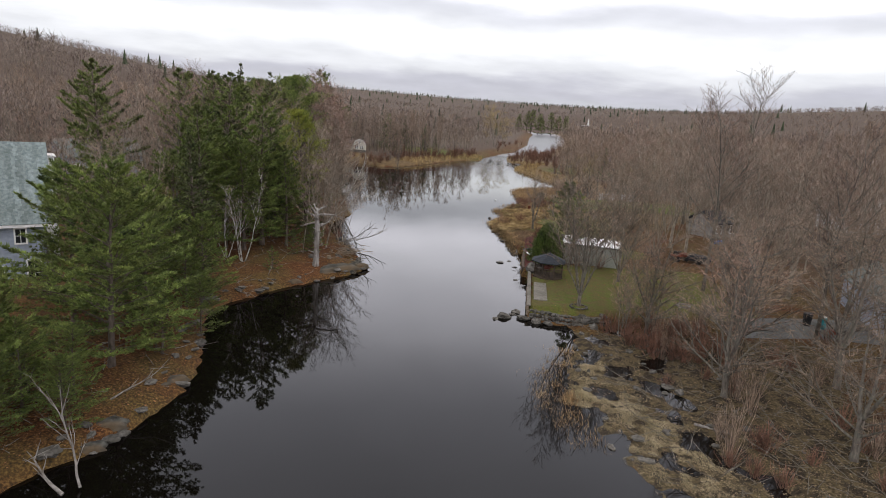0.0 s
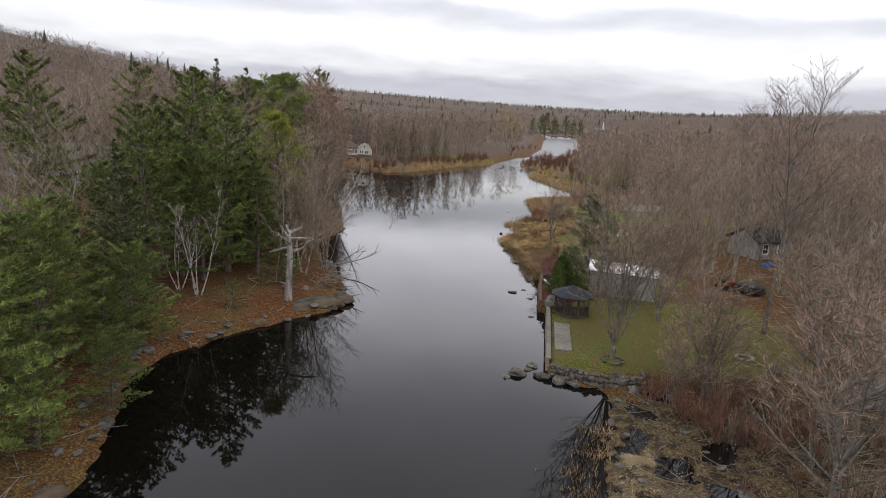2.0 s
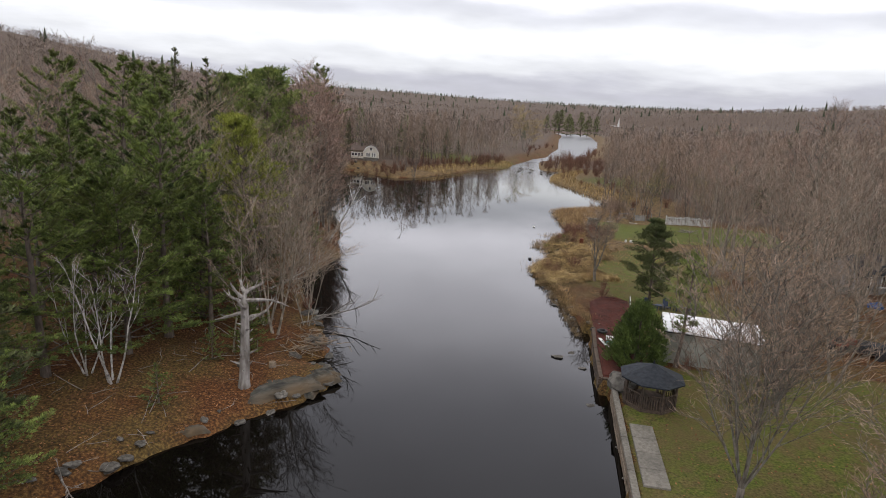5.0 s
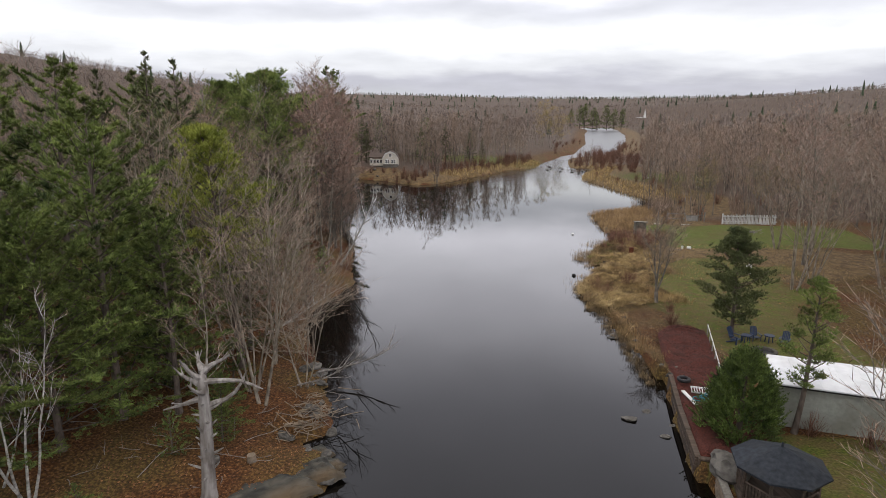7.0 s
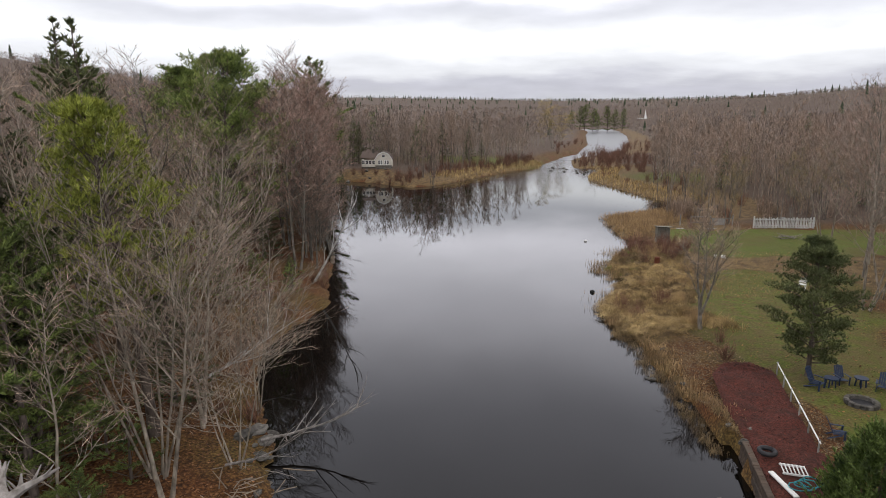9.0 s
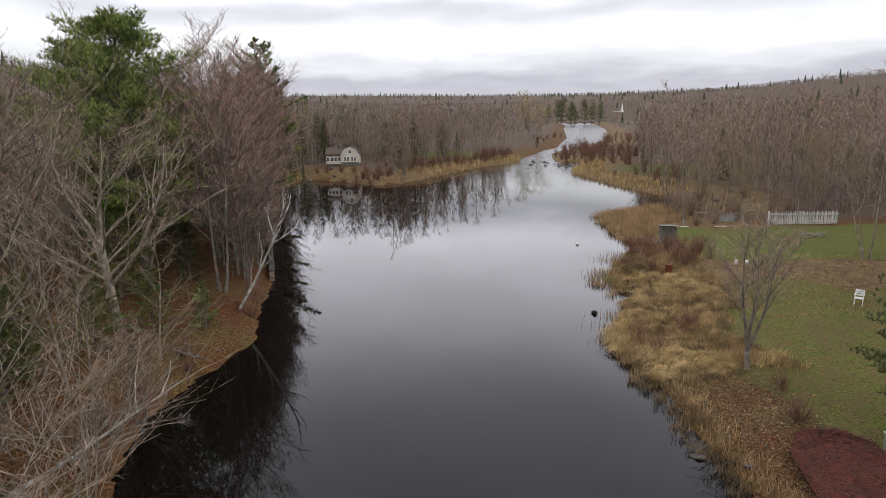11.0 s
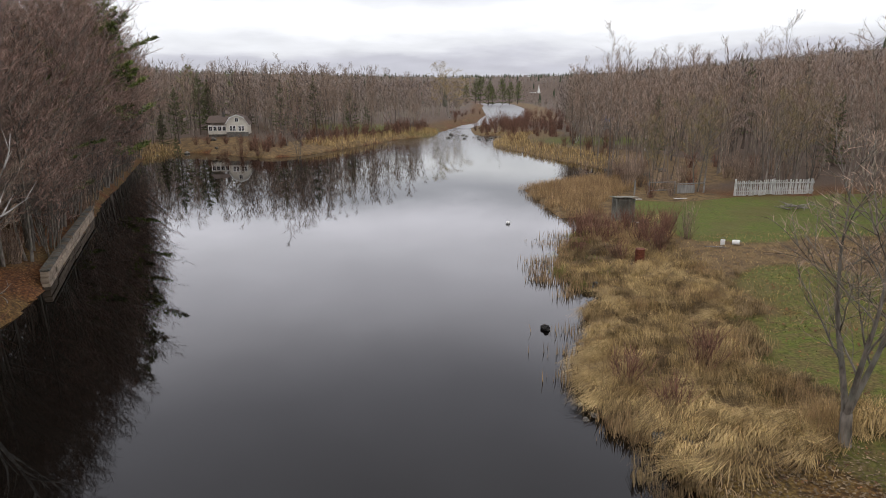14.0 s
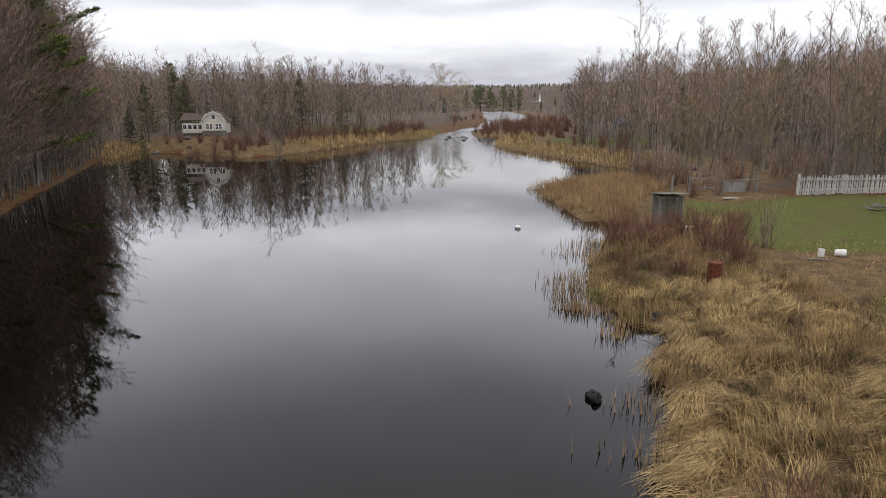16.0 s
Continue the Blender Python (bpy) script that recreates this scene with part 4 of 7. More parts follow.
# left bank, measured trees
for k, x, y, s in [("pine_b", -14.6, 28.0, 0.92), ("pine_b", -16.6, 31.6, 0.85), ("pine_b", -16.5, 35.5, 0.78), ("pine_a", -30.4, 55.4, 1.1),
                   ("spruce_b", -16.8, 43, 1.0), ("pine_a", -18.5, 49.5, 0.82), ("pine_b", -18.0, 53.0, 0.9), ("pine_a", -15.5, 55.5, 0.9), ("pine_c", -20.5, 55, 0.95),
                   ("pine_yellow", -12.8, 61.9, 1.03), ("spruce_a", -22.9, 68.3, 1.1), ("spruce_a", -18.2, 68.6, 1.06), ("spruce_a", -24.5, 74.3, 1.1), ("pine_big", -21.1, 89.4, 1.0),
                   ("pine_a", -13.5, 56.5, 0.62), ("pine_b", -18.3, 38.5, 0.8), ("pine_b", -17, 61, 0.85),
                   ("pine_a", -26, 62, 1.0), ("pine_a", -23.5, 100, 0.95), ("pine_big", -28, 96, 0.95), ("pine_a", -31, 84, 1.05), ("birch", -15.4, 49.8, 0.9), ("birch", -16.9, 50.2, 0.8),
                   ("sapling", -13.8, 31, 0.8), ("sapling", -16, 24, 0.9), ("sapling", -12.5, 48.5, 0.8), ("sapling", -11, 55.5, 0.7), ("sapling", -14, 82, 1.0),
                   ("sapling", -15.5, 40.5, 1.0), ("sapling", -12, 59, 1.1), ("spruce_b", -23.2, 36.5, 0.42), ("sapling", -18.5, 23.5, 1.5), ("sapling", -21.5, 26.5, 1.4), ("sapling", -20, 21, 1.2),
                   ("maple_c", -20.5, 40.5, 1.05), ("maple_b", -27, 49, 1.0), ("maple_d", -24, 57, 1.05),
                   ("overhang", -9.0, 60.6, 0.9), ("overhang", -10.2, 65.5, 1.0), ("maple_c", -11.1, 59.2, 1.05), ("maple_b", -10.2, 58.0, 0.95), ("maple_b", -11.4, 63.0, 1.0), ("thin_maple", -11.5, 54.8, 0.95),
                   ("thin_maple", -13.0, 70.5, 0.9), ("thin_maple", -16.0, 73.5, 1.05), ("overhang", -14.6, 90, 1.1), ("open_maple", -18.0, 80.6, 1.0), ("thin_maple", -14.2, 77.4, 0.8), ("spruce_b", -14.6, 83.0, 0.24),
                   ("maple_b", -16.5, 93, 1.23), ("overhang", -16.6, 97, 1.25), ("maple_a", -18.5, 101, 1.29), ("overhang", -19.5, 106, 1.3), ("maple_b", -20.5, 104, 1.23), ("maple_a", -22.5, 113, 1.29),
                   ("overhang", -23.0, 115, 1.4), ("maple_b", -26, 121, 1.23), ("maple_e", -27.5, 128, 1.4), ("overhang", -29, 135, 1.4), ("pine_a", -21.8, 109.5, 0.82), ("pine_a", -26.5, 106, 0.95),
                   ("maple_a", -31.5, 140, 1.29), ("maple_e", -34, 148, 1.2), ("maple_b", -37.5, 156, 1.1), ("maple_a", -19.8, 97.5, 1.29), ("maple_b", -15.8, 88.6, 1.25), ("maple_d", -20, 92, 0.9)]:
    grow(k, x, y, s)
for k, x, y, s in [("pine_a", -25.9, 127.0, 1.35), ("pine_b", -19.5, 33.0, 0.9), ("pine_b", -16.2, 52.6, 0.95),
                   ("pine_b", -19.5, 46.0, 0.9), ("spruce_b", -15.2, 59.0, 0.8), ("pine_a", -20.5, 60.0, 1.0), ("spruce_b", -13.4, 64.5, 0.7), 
                   ("overhang", -15.8, 92.5, 1.35), ("maple_e", -16.8, 95.2, 1.4),
                   ("overhang", -17.6, 99.0, 1.5), ("maple_d", -18.0, 99.5, 0.9), ("maple_e", -19.4, 103.2, 1.49), ("overhang", -20.8, 108.5, 1.55), ("maple_d", -21.8, 111.0, 1.14), ("maple_e", -23.0, 113.5, 1.49),
                   ("overhang", -24.2, 118.5, 1.55), ("maple_d", -24.8, 120.0, 1.14), ("maple_e", -25.6, 124.5, 1.49), ("overhang", -26.8, 127.5, 1.55), ("maple_d", -28.0, 130.5, 1.14), ("overhang", -28.6, 132.5, 1.5),
                   ("maple_e", -29.8, 137.5, 1.45), ("overhang", -31.6, 143.0, 1.4), ("maple_e", -33.6, 151.0, 1.3), ("maple_b", -18.6, 95.5, 1.23), ("maple_a", -21.0, 100.0, 1.29), ("maple_b", -24.0, 108.5, 1.23)]:
    grow(k, x, y, s)
EDGE = random.Random(41)
for k in range(26):
    y = 111 + 47 * (k + EDGE.random()) / 26
    x = float(np.interp(y, LEFT_A[:38, 1], LEFT_A[:38, 0])) - EDGE.uniform(0.4, 3.0)
    kind = ("maple_e", "overhang", "alder", "maple_e")[k % 4]
    grow(kind, x, y, {"maple_e": 1.45, "overhang": 1.5, "alder": 1.7}[kind] * EDGE.uniform(0.9, 1.08))
for k, x, y, s in [("pine_b", -17.6, 78.0, 0.36), ("pine_b", -16.2, 80.6, 0.3), ("spruce_b", -19.5, 74.5, 0.6), ("pine_b", -21, 86, 0.6), ("spruce_b", -19, 91, 0.5), ("spruce_b", -22.5, 96.5, 0.6)]:
    grow(k, x, y, s)
# right bank, measured trees
for k, x, y, s in [("vase", 12.1, 44.5, 1.08), ("vase", 17.2, 52.5, 0.95), ("swamp_maple", 17.5, 31.2, 1.05), ("swamp_maple", 16.1, 40.6, 0.85), ("swamp_maple", 21.0, 37.8, 1.05), ("swamp_maple", 24.8, 33.0, 1.1),
                   ("swamp_maple", 23.2, 42.6, 1.0), ("swamp_maple", 20.8, 25.2, 0.95), ("swamp_maple", 28.2, 38.6, 1.1), ("swamp_maple", 25.5, 27.5, 1.1), ("maple_d", 28.5, 41.5, 1.1), ("maple_c", 26.5, 46, 1.0), ("maple_a", 31, 50, 1.1), ("orchard", 12.8, 77.5, 1.0), ("maple_d", 35.6, 70.8, 1.45),
                   ("maple_a", 27, 63, 1.0), ("maple_b", 29, 74, 1.05), ("maple_c", 27, 84, 1.05), ("maple_a", 33, 60, 1.1), ("maple_d", 36, 88, 1.2),
                   ("maple_b", 30, 31, 1.0), ("alder", 19.0, 34.6, 0.9),
                   ("maple_b", 22.5, 57, 0.9), ("alder", 16.5, 41.2, 0.8), ("alder", 14.3, 40.4, 0.6), ("alder", 23, 43, 0.8)]:
    grow(k, x, y, s)
for k, x, y, s in [("pine_b", -17.4, 24.0, 0.52), ("pine_b", -19.2, 26.4, 0.5), ("pine_b", -15.6, 23.0, 0.42), ("pine_b", -14.4, 24.6, 0.36), ("pine_b", -12.9, 34.8, 0.4), ("pine_b", -15.4, 38.6, 0.5), ("pine_b", -18.0, 21.4, 0.5), ("pine_b", -15.2, 41.0, 0.6), ("pine_b", -13.4, 22.4, 0.34), ("pine_b", -15.2, 20.6, 0.4), ("pine_b", -13.2, 30.4, 0.4),
                   ("pine_b", -10.6, 54.6, 0.3)]:
    grow(k, x, y, s)
for x, y, sc in [(-17.2, 20.0, 0.9), (-17.6, 16.8, 1.0), (-18.6, 13.5, 1.0)]:
    grow("pine_b", x, y, sc)
grow("yard_pine", 15.8, 70.7)
grow("lean_pine", 13.9, 58.0)


def fill_points(n, xr, yr, kinds, smin, smax, apart, dmin, keep=lambda x, y: True):
    """Scattered places for trees, off the water and apart from one another."""
    nr = np.random.RandomState(n + int(abs(xr[0])))
    xs, ys = nr.uniform(*xr, n * 25), nr.uniform(*yr, n * 25)
    d = shore(xs, ys)
    out = []
    for x, y, dd in zip(xs.tolist(), ys.tolist(), d.tolist()):
        if len(out) == n:
            break
        if dd < dmin or not keep(x, y) or any((x - a) ** 2 + (y - b) ** 2 < apart * apart for a, b in PLANTED):
            continue
        PLANTED.append((x, y))
        out.append((R.choice(kinds), x, y, R.uniform(smin, smax), R.uniform(0, 6.283)))
    return out


def fill(*a, **k):
    for kind, x, y, s, turn in fill_points(*a, **k):
        plant(kind, x, y, s, math.degrees(turn))


def woodland(name, label, places, bark=M_WOODBARK, twig=M_TWIG, category="woods"):
    """Many woodland trees or shrubs joined into one mesh, bark and twigs."""
    zs = ground([p[1] for p in places], [p[2] for p in places])
    data = {}
    for kind in {p[0] for p in places}:
        (tv, tf), (cv, cf) = KINDS[kind][0]
        v = np.array([tuple(q) for q in tv] + [tuple(q) for q in cv])
        f = [tuple(i) for i in tf] + [tuple(i + len(tv) for i in g) for g in cf]
        data[kind] = (v, f, [0] * len(tf) + [1] * len(cf))
    verts, faces, mats, base = [], [], [], 0
    for (kind, x, y, s, turn), z in zip(places, zs):
        v, f, mi = data[kind]
        c, w = math.cos(turn) * s, math.sin(turn) * s
        verts.append(np.stack([x + v[:, 0] * c - v[:, 1] * w, y + v[:, 0] * w + v[:, 1] * c, z + v[:, 2] * s], -1))
        faces += [tuple(i + base for i in g) for g in f]
        mats += mi
        base += len(v)
    me = bpy.data.meshes.new(name)
    me.from_pydata(np.concatenate(verts).tolist(), [], faces)
    me.materials.append(bark)
    me.materials.append(twig)
    me.polygons.foreach_set("material_index", mats)
    tagged(new(name, me), label, category, kind="stuff")


BARE = ["maple_a", "maple_b", "maple_c", "maple_d", "maple_e"]


def left_side(x, y):
    return x < middle(y) and not (-42 < x < -22.5 and 36 < y < 55)


WOOD = ["wood_a", "wood_b", "wood_c"]
fill(24, (-30, -15), (54, 150), BARE, 0.95, 1.15, 3.0, 1.5, lambda x, y: left_side(x, y) and not (66 < y < 92 and x > -20))
fill(44, (-58, -26), (48, 160), WOOD, 0.85, 1.15, 3.2, 1.5, left_side)
fill(7, (-45, -20), (52, 130), ["pine_a", "pine_c", "spruce_a"], 0.85, 1.15, 4, 3, left_side)
fill(5, (-24, -15), (22, 44), ["pine_b"], 0.7, 0.85, 3.0, 2, lambda x, y: left_side(x, y) and (x - 1.5) / y > -0.6)
fill(34, (-36, -11.5), (12, 62), ["sapling"], 0.6, 1.1, 1.6, 1.0, left_side)
fill(36, (24, 44), (16, 100), BARE, 0.95, 1.25, 3.2, 2, lambda x, y: x > 28 or not 52 < y < 62)
fill(10, (34, 80), (118, 200), ["spruce_a", "spruce_b"], 0.6, 0.95, 3, 6, lambda x, y: not reach(x, y))
woodland("west_woods", "leafless woodland on the western bank", fill_points(60, (-100, -50), (30, 165), WOOD, 0.95, 1.3, 3.0, 2, left_side))
woodland("east_woods", "leafless woodland on the eastern bank", fill_points(90, (40, 84), (10, 112), WOOD, 1.0, 1.35, 3.2, 2))
woodland("north_east_woods", "leafless woodland behind the lawn and point", fill_points(190, (20, 80), (113, 190), WOOD, 0.92, 1.12, 2.4, 3, lambda x, y: x > middle(y) and (y > 118 or x > 30) and not reach(x, y)))
woodland("north_woods", "leafless woodland behind the cottage shore", fill_points(170, (-85, 16), (158, 215), WOOD, 0.95, 1.12, 2.4, 4.5, lambda x, y: x < middle(y) and not (-33 < x < -18 and 158 < y < 179)))
fill(26, (-60, 10), (162, 215), ["spruce_a", "spruce_b", "pine_a"], 0.5, 0.95, 4, 6, lambda x, y: x < middle(y) and not (-36 < x < -15 and y < 184))


# ---- far woods: many small trees in one mesh each ----
def far_woods(name, n, xr, yr, keep, h, conifer, material, label, spikes):
    r = random.Random(len(name) + n)
    nr = np.random.RandomState(n)
    xs, ys = nr.uniform(*xr, n * 6), nr.uniform(*yr, n * 6)
    d = shore(xs, ys)
    ok = keep(xs, ys, d)
    xs, ys = xs[ok][:n], ys[ok][:n]
    zs = ground(xs, ys)
    b, tk = Buf(), Buf()
    for x, y, z in zip(xs, ys, zs):
        hh = h * r.uniform(0.82, 1.1)
        far = math.hypot(x, y)
        if conifer:
            for k in range(4):
                u = 0.12 + 0.24 * k
                rad = hh * 0.2 * (1.1 - u)
                base = len(b.v)
                a0 = r.uniform(0, 6.28)
                b.v += [Vector((x + rad * r.uniform(0.7, 1.2) * math.cos(a0 + 1.047 * i), y + rad * r.uniform(0.7, 1.2) * math.sin(a0 + 1.047 * i), z + hh * (u - 0.05 + 0.04 * (i % 2)))) for i in range(6)]
                b.v.append(Vector((x, y, z + hh * min(1.0, u + 0.36))))
                b.f += [(base + i, base + (i + 1) % 6, base + 6) for i in range(6)]
        else:
            rr = 0.028 + far * 0.00022
            tk.spike(Vector((x, y, z - 0.2)), Vector((r.uniform(-0.06, 0.06), r.uniform(-0.06, 0.06), 1)), hh * (0.55 if far > 250 else 0.86), 0.09 + far * 0.0001)
            near = far < 330
            for k in range(spikes * (5 if near else 2)):
                u = r.uniform(0.22, 0.97) if near else r.uniform(0.05, 0.8)
                wide = hh * (0.18 if near else 0.21) * math.sqrt(max(0.05, 1 - ((u - 0.55) / 0.46) ** 2)) * math.sqrt(r.random())
                az = r.uniform(0, 6.283)
                d = rng_dir(r, az + r.uniform(-0.9, 0.9), r.uniform(0.2, 1.35) if near else r.uniform(0.4, 1.4))
                p = Vector((x + wide * math.cos(az), y + wide * math.sin(az), z + hh * u))
                b.blade(p, d, hh * (r.uniform(0.045, 0.11) if near else r.uniform(0.12, 0.3)), rr * (0.75 if near else 1), side_dir(r, d, 0.2).normalized())
            for k in range(2 if near else 0):
                d = rng_dir(r, r.uniform(0, 6.28), r.uniform(0.1, 0.45))
                tk.spike(Vector((x, y, z + hh * r.uniform(0.1, 0.45))), d, hh * r.uniform(0.35, 0.5), 0.045)
    nv, nf = len(b.v), len(b.f)
    ob = mesh_ob(name, b.v + tk.v, b.f + [tuple(i + nv for i in f) for f in tk.f], material)
    ob.data.materials.append(M_PALEBARK)
    ob.data.polygons.foreach_set("material_index", [0] * nf + [1] * len(tk.f))
    return tagged(ob, label, "woods", kind="stuff")


def outer(x, y, d):
    return (d > 8) & ~((np.abs(x - 5) < 65) & (y < 150) & (y > -20)) & ~((x > -75) & (x < 75) & (y >= 150) & (y < 180) & (d < 20))


far_woods("near_bare_woods", 1700, (-210, 230), (20, 330), lambda x, y, d: (d > 8) & ahead(x, y) & ~reach(x, y) & ~((x > -78) & (x < 95) & (y < 200)), 11.5, False, M_FARTWIG, "leafless grey-brown woodland beyond the banks", 30)
far_woods("backing_woods", 430, (-95, 110), (120, 250), lambda x, y, d: (d > 9) & ~reach(x, y) & ((y > 165) | (x > 30)) & ~((x > -36) & (x < -15) & (y < 181)), 12.5, False, M_FARTWIG, "close-set leafless trees behind the far shores", 40)
far_woods("eastern_backing_woods", 420, (34, 110), (12, 118), lambda x, y, d: (d > 24) & ~((x < 45) & (y > 96)) & ~((x < 46) & (y < 52) & (y > 38)), 12.0, False, M_FARTWIG, "close-set leafless trees behind the eastern lawns", 40)
far_woods("western_backing_woods", 420, (-110, -27), (48, 165), lambda x, y, d: (d > 12) & ~((x > -46) & (y < 58)) & ~((x > -62) & (x < -44) & (y > 84) & (y < 100)), 12.0, False, M_FARTWIG, "close-set leafless trees behind the pines", 40)
far_woods("hillside_bare_woods", 10500, (-760, 800), (60, 1000), lambda x, y, d: (d > 10) & ahead(x, y) & ~reach(x, y) & ((np.abs(x) > 200) | (y > 330)), 5.2, False, M_FARTWIG, "leafless brown woods over the hillsides", 9)
far_woods("distant_bare_woods", 4500, (-1500, 1700), (900, 2700), lambda x, y, d: (d > 10) & ahead(x, y), 6.5, False, M_FARTWIG, "distant hazy brown woods", 9)
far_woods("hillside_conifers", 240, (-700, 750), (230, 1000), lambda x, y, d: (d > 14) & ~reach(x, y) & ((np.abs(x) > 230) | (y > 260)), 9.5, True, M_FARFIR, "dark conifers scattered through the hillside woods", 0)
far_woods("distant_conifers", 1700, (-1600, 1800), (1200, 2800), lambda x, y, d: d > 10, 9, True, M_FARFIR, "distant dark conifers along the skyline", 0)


# ---- stones ----
def rock_mesh(name, seed, sub=2, flat=0.6, rough=0.28):
    r = random.Random(seed)
    off = Vector((r.uniform(0, 50), r.uniform(0, 50), r.uniform(0, 50)))
    bm = bmesh.new()
    bmesh.ops.create_icosphere(bm, subdivisions=sub, radius=0.5)
    for v in bm.verts:
        n = v.co.normalized()
        k = 1 + rough * noise.noise(n * 1.4 + off) * 1.6 + rough * 0.5 * noise.noise(n * 3.5 + off)
        v.co = Vector((v.co.x * k, v.co.y * k * 0.8, v.co.z * k * flat))
    me = bpy.data.meshes.new(name)
    bm.to_mesh(me)
    bm.free()
    me.polygons.foreach_set("use_smooth", [False] * len(me.polygons))
    return me


ROCKS = [rock_mesh("boulder", 40 + i, 3 if i < 3 else 2) for i in range(6)]
for me in ROCKS:
    me.materials.append(M_ROCK)
WET = rock_mesh("wet_rock", 60, 3, 0.6, 0.4)
WET.materials.append(M_WETROCK)


def rock(x, y, size, z=None, label="grey granite boulder at the water's edge", group="boulders of the banks", me=None, name="boulder", squash=1.0):
    ob = new(name, me or R.choice(ROCKS))
    z = gz(x, y) if z is None else z
    ob.matrix_basis = pose(x, y, z + 0.12 * size, R.uniform(-12, 12), R.uniform(-12, 12), R.uniform(0, 360)) @ Matrix.Diagonal((size, size * R.uniform(0.8, 1.1), size * squash, 1))
    return tagged(ob, label, "rock", group)


for x, y, s in [(6.3, 42.9, 1.05), (7.7, 42.7, 0.9), (7.3, 44.2, 0.8), (5.6, 42.4, 0.6), (8.6, 42.2, 0.9), (9.4, 41.9, 0.7), (12.0, 42.3, 1.2), (12.6, 41.5, 0.8), (10.0, 54.6, 1.7),
                (7.0, 43.6, 0.55), (13.6, 43.0, 0.6), (8.2, 53.6, 0.5), (8.5, 47, 0.4), (8.7, 49.5, 0.35)]:
    rock(x, y, s, max(gz(x, y), -0.12))
for _ in range(60):
    x, y = R.uniform(9.5, 19), R.uniform(24, 41)
    rock(x, y, R.uniform(0.18, 0.55), None, "half-sunk pale stone in the marsh mud", "stones in the marsh")
for _ in range(30):
    y = R.uniform(56, 96)
    x = float(np.interp(y, RIGHT_A[:, 1], RIGHT_A[:, 0])) + R.uniform(-0.6, 1.0)
    rock(x, y, R.uniform(0.15, 0.45), max(gz(x, y), -0.08), "small stone along the waterline", "waterline stones")
for _ in range(64):
    y = R.uniform(19, 64)
    x = float(np.interp(y, LEFT_A[:, 1], LEFT_A[:, 0])) - R.uniform(-0.25, 1.3)
    rock(x, y, R.uniform(0.25, 0.9), max(gz(x, y), -0.08), "dark weathered rock on the wooded shore", "rocks of the wooded shore", squash=0.6)
for _ in range(40):
    x, y = R.choice(((14, 198), (21, 190), (28, 215), (24, 222), (28.5, 133), (-28, 166)))
    x, y = x + R.gauss(0, 2.2), y + R.gauss(0, 4)
    rock(x, y, R.uniform(0.4, 1.1), max(gz(x, y), -0.1), "boulder in the shallows of the narrows", "boulders of the narrows")
for x, y, s in [(7.3, 60, 0.7), (8.6, 58.5, 0.5), (8.3, 60.9, 0.45), (8.4, 71.1, 0.6), (9.2, 59.6, 0.35)]:
    rock(x, y, s, -0.05, "pale flat stone awash in the shallows", "stones in the shallows", squash=0.45)
rock(7.8, 86.9, 0.46, 0.0, "black wet rock standing out of the still water", me=WET, name="dark_rock")
rock(-10.3, 53.0, 0.75, None, "pale lichened stone on the leaf litter")
rock(14.8, 32.3, 0.9, None, "flat pale stone in the marsh mud", "stones in the marsh", squash=0.4)
rock(11.2, 26.0, 0.6, None, "pale stone in the marsh", "stones in the marsh")
rock(21.5, 44.0, 0.9, None, "grey fieldstone on the lawn")
rock(11.3, 85.5, 0.3, None, "small white stone in the dead grass")


def ledge(x, y, sx, sy, h, turn, label):
    """A low bedrock shelf with broken edges."""
    bm = bmesh.new()
    bmesh.ops.create_grid(bm, x_segments=22, y_segments=16, size=0.5)
    for v in bm.verts:
        d = max(abs(v.co.x), abs(v.co.y)) * 2
        n = noise.noise(v.co * 5 + Vector((x, y, 0))) * 0.5 + noise.noise(v.co * 14) * 0.25
        v.co.z = h * max(-0.6, (1 - d ** 4 * 1.5) * 0.8 + round(n * 3) / 3 * 0.35)
        v.co.x *= 1 + 0.16 * noise.noise(Vector((v.co.y * 4, x, 0)))
        v.co.y *= 1 + 0.16 * noise.noise(Vector((v.co.x * 4, y, 5)))
    me = bpy.data.meshes.new("rock_ledge")
    bm.to_mesh(me)
    bm.free()
    me.materials.append(M_LEDGE)
    ob = new("rock_ledge", me)
    ob.matrix_basis = pose(x, y, gz(x, y) - 0.24, 0, 0, turn) @ Matrix.Diagonal((sx, sy, 1, 1))
    tagged(ob, label, "rock", "bedrock ledges")


ledge(-8.0, 51.9, 4.2, 2.2, 0.36, 40, "lichen-grey bedrock ledge sloping into the river")
ledge(-6.6, 53.6, 2.4, 1.6, 0.4, 35, "lichen-grey bedrock ledge sloping into the river")
ledge(-11.9, 28.0, 2.2, 1.2, 0.28, 70, "mossy bedrock ledge under the pines")
ledge(-12.8, 23.5, 2.4, 1.0, 0.28, 30, "mossy bedrock ledge under the pines")
for _ in range(8):
    ly = R.uniform(19.5, 58)
    lx = float(np.interp(ly, LEFT_A[:, 1], LEFT_A[:, 0])) - R.uniform(0.2, 0.9)
    ledge(lx, ly, R.uniform(1.0, 2.2), R.uniform(0.7, 1.2), R.uniform(0.22, 0.34), R.uniform(20, 90), "broken lichen-grey bedrock shelf on the wooded shore")
ledge(-7.7, 61.2, 1.0, 1.8, 0.4, 10, "pale flat rock slab at the shore")


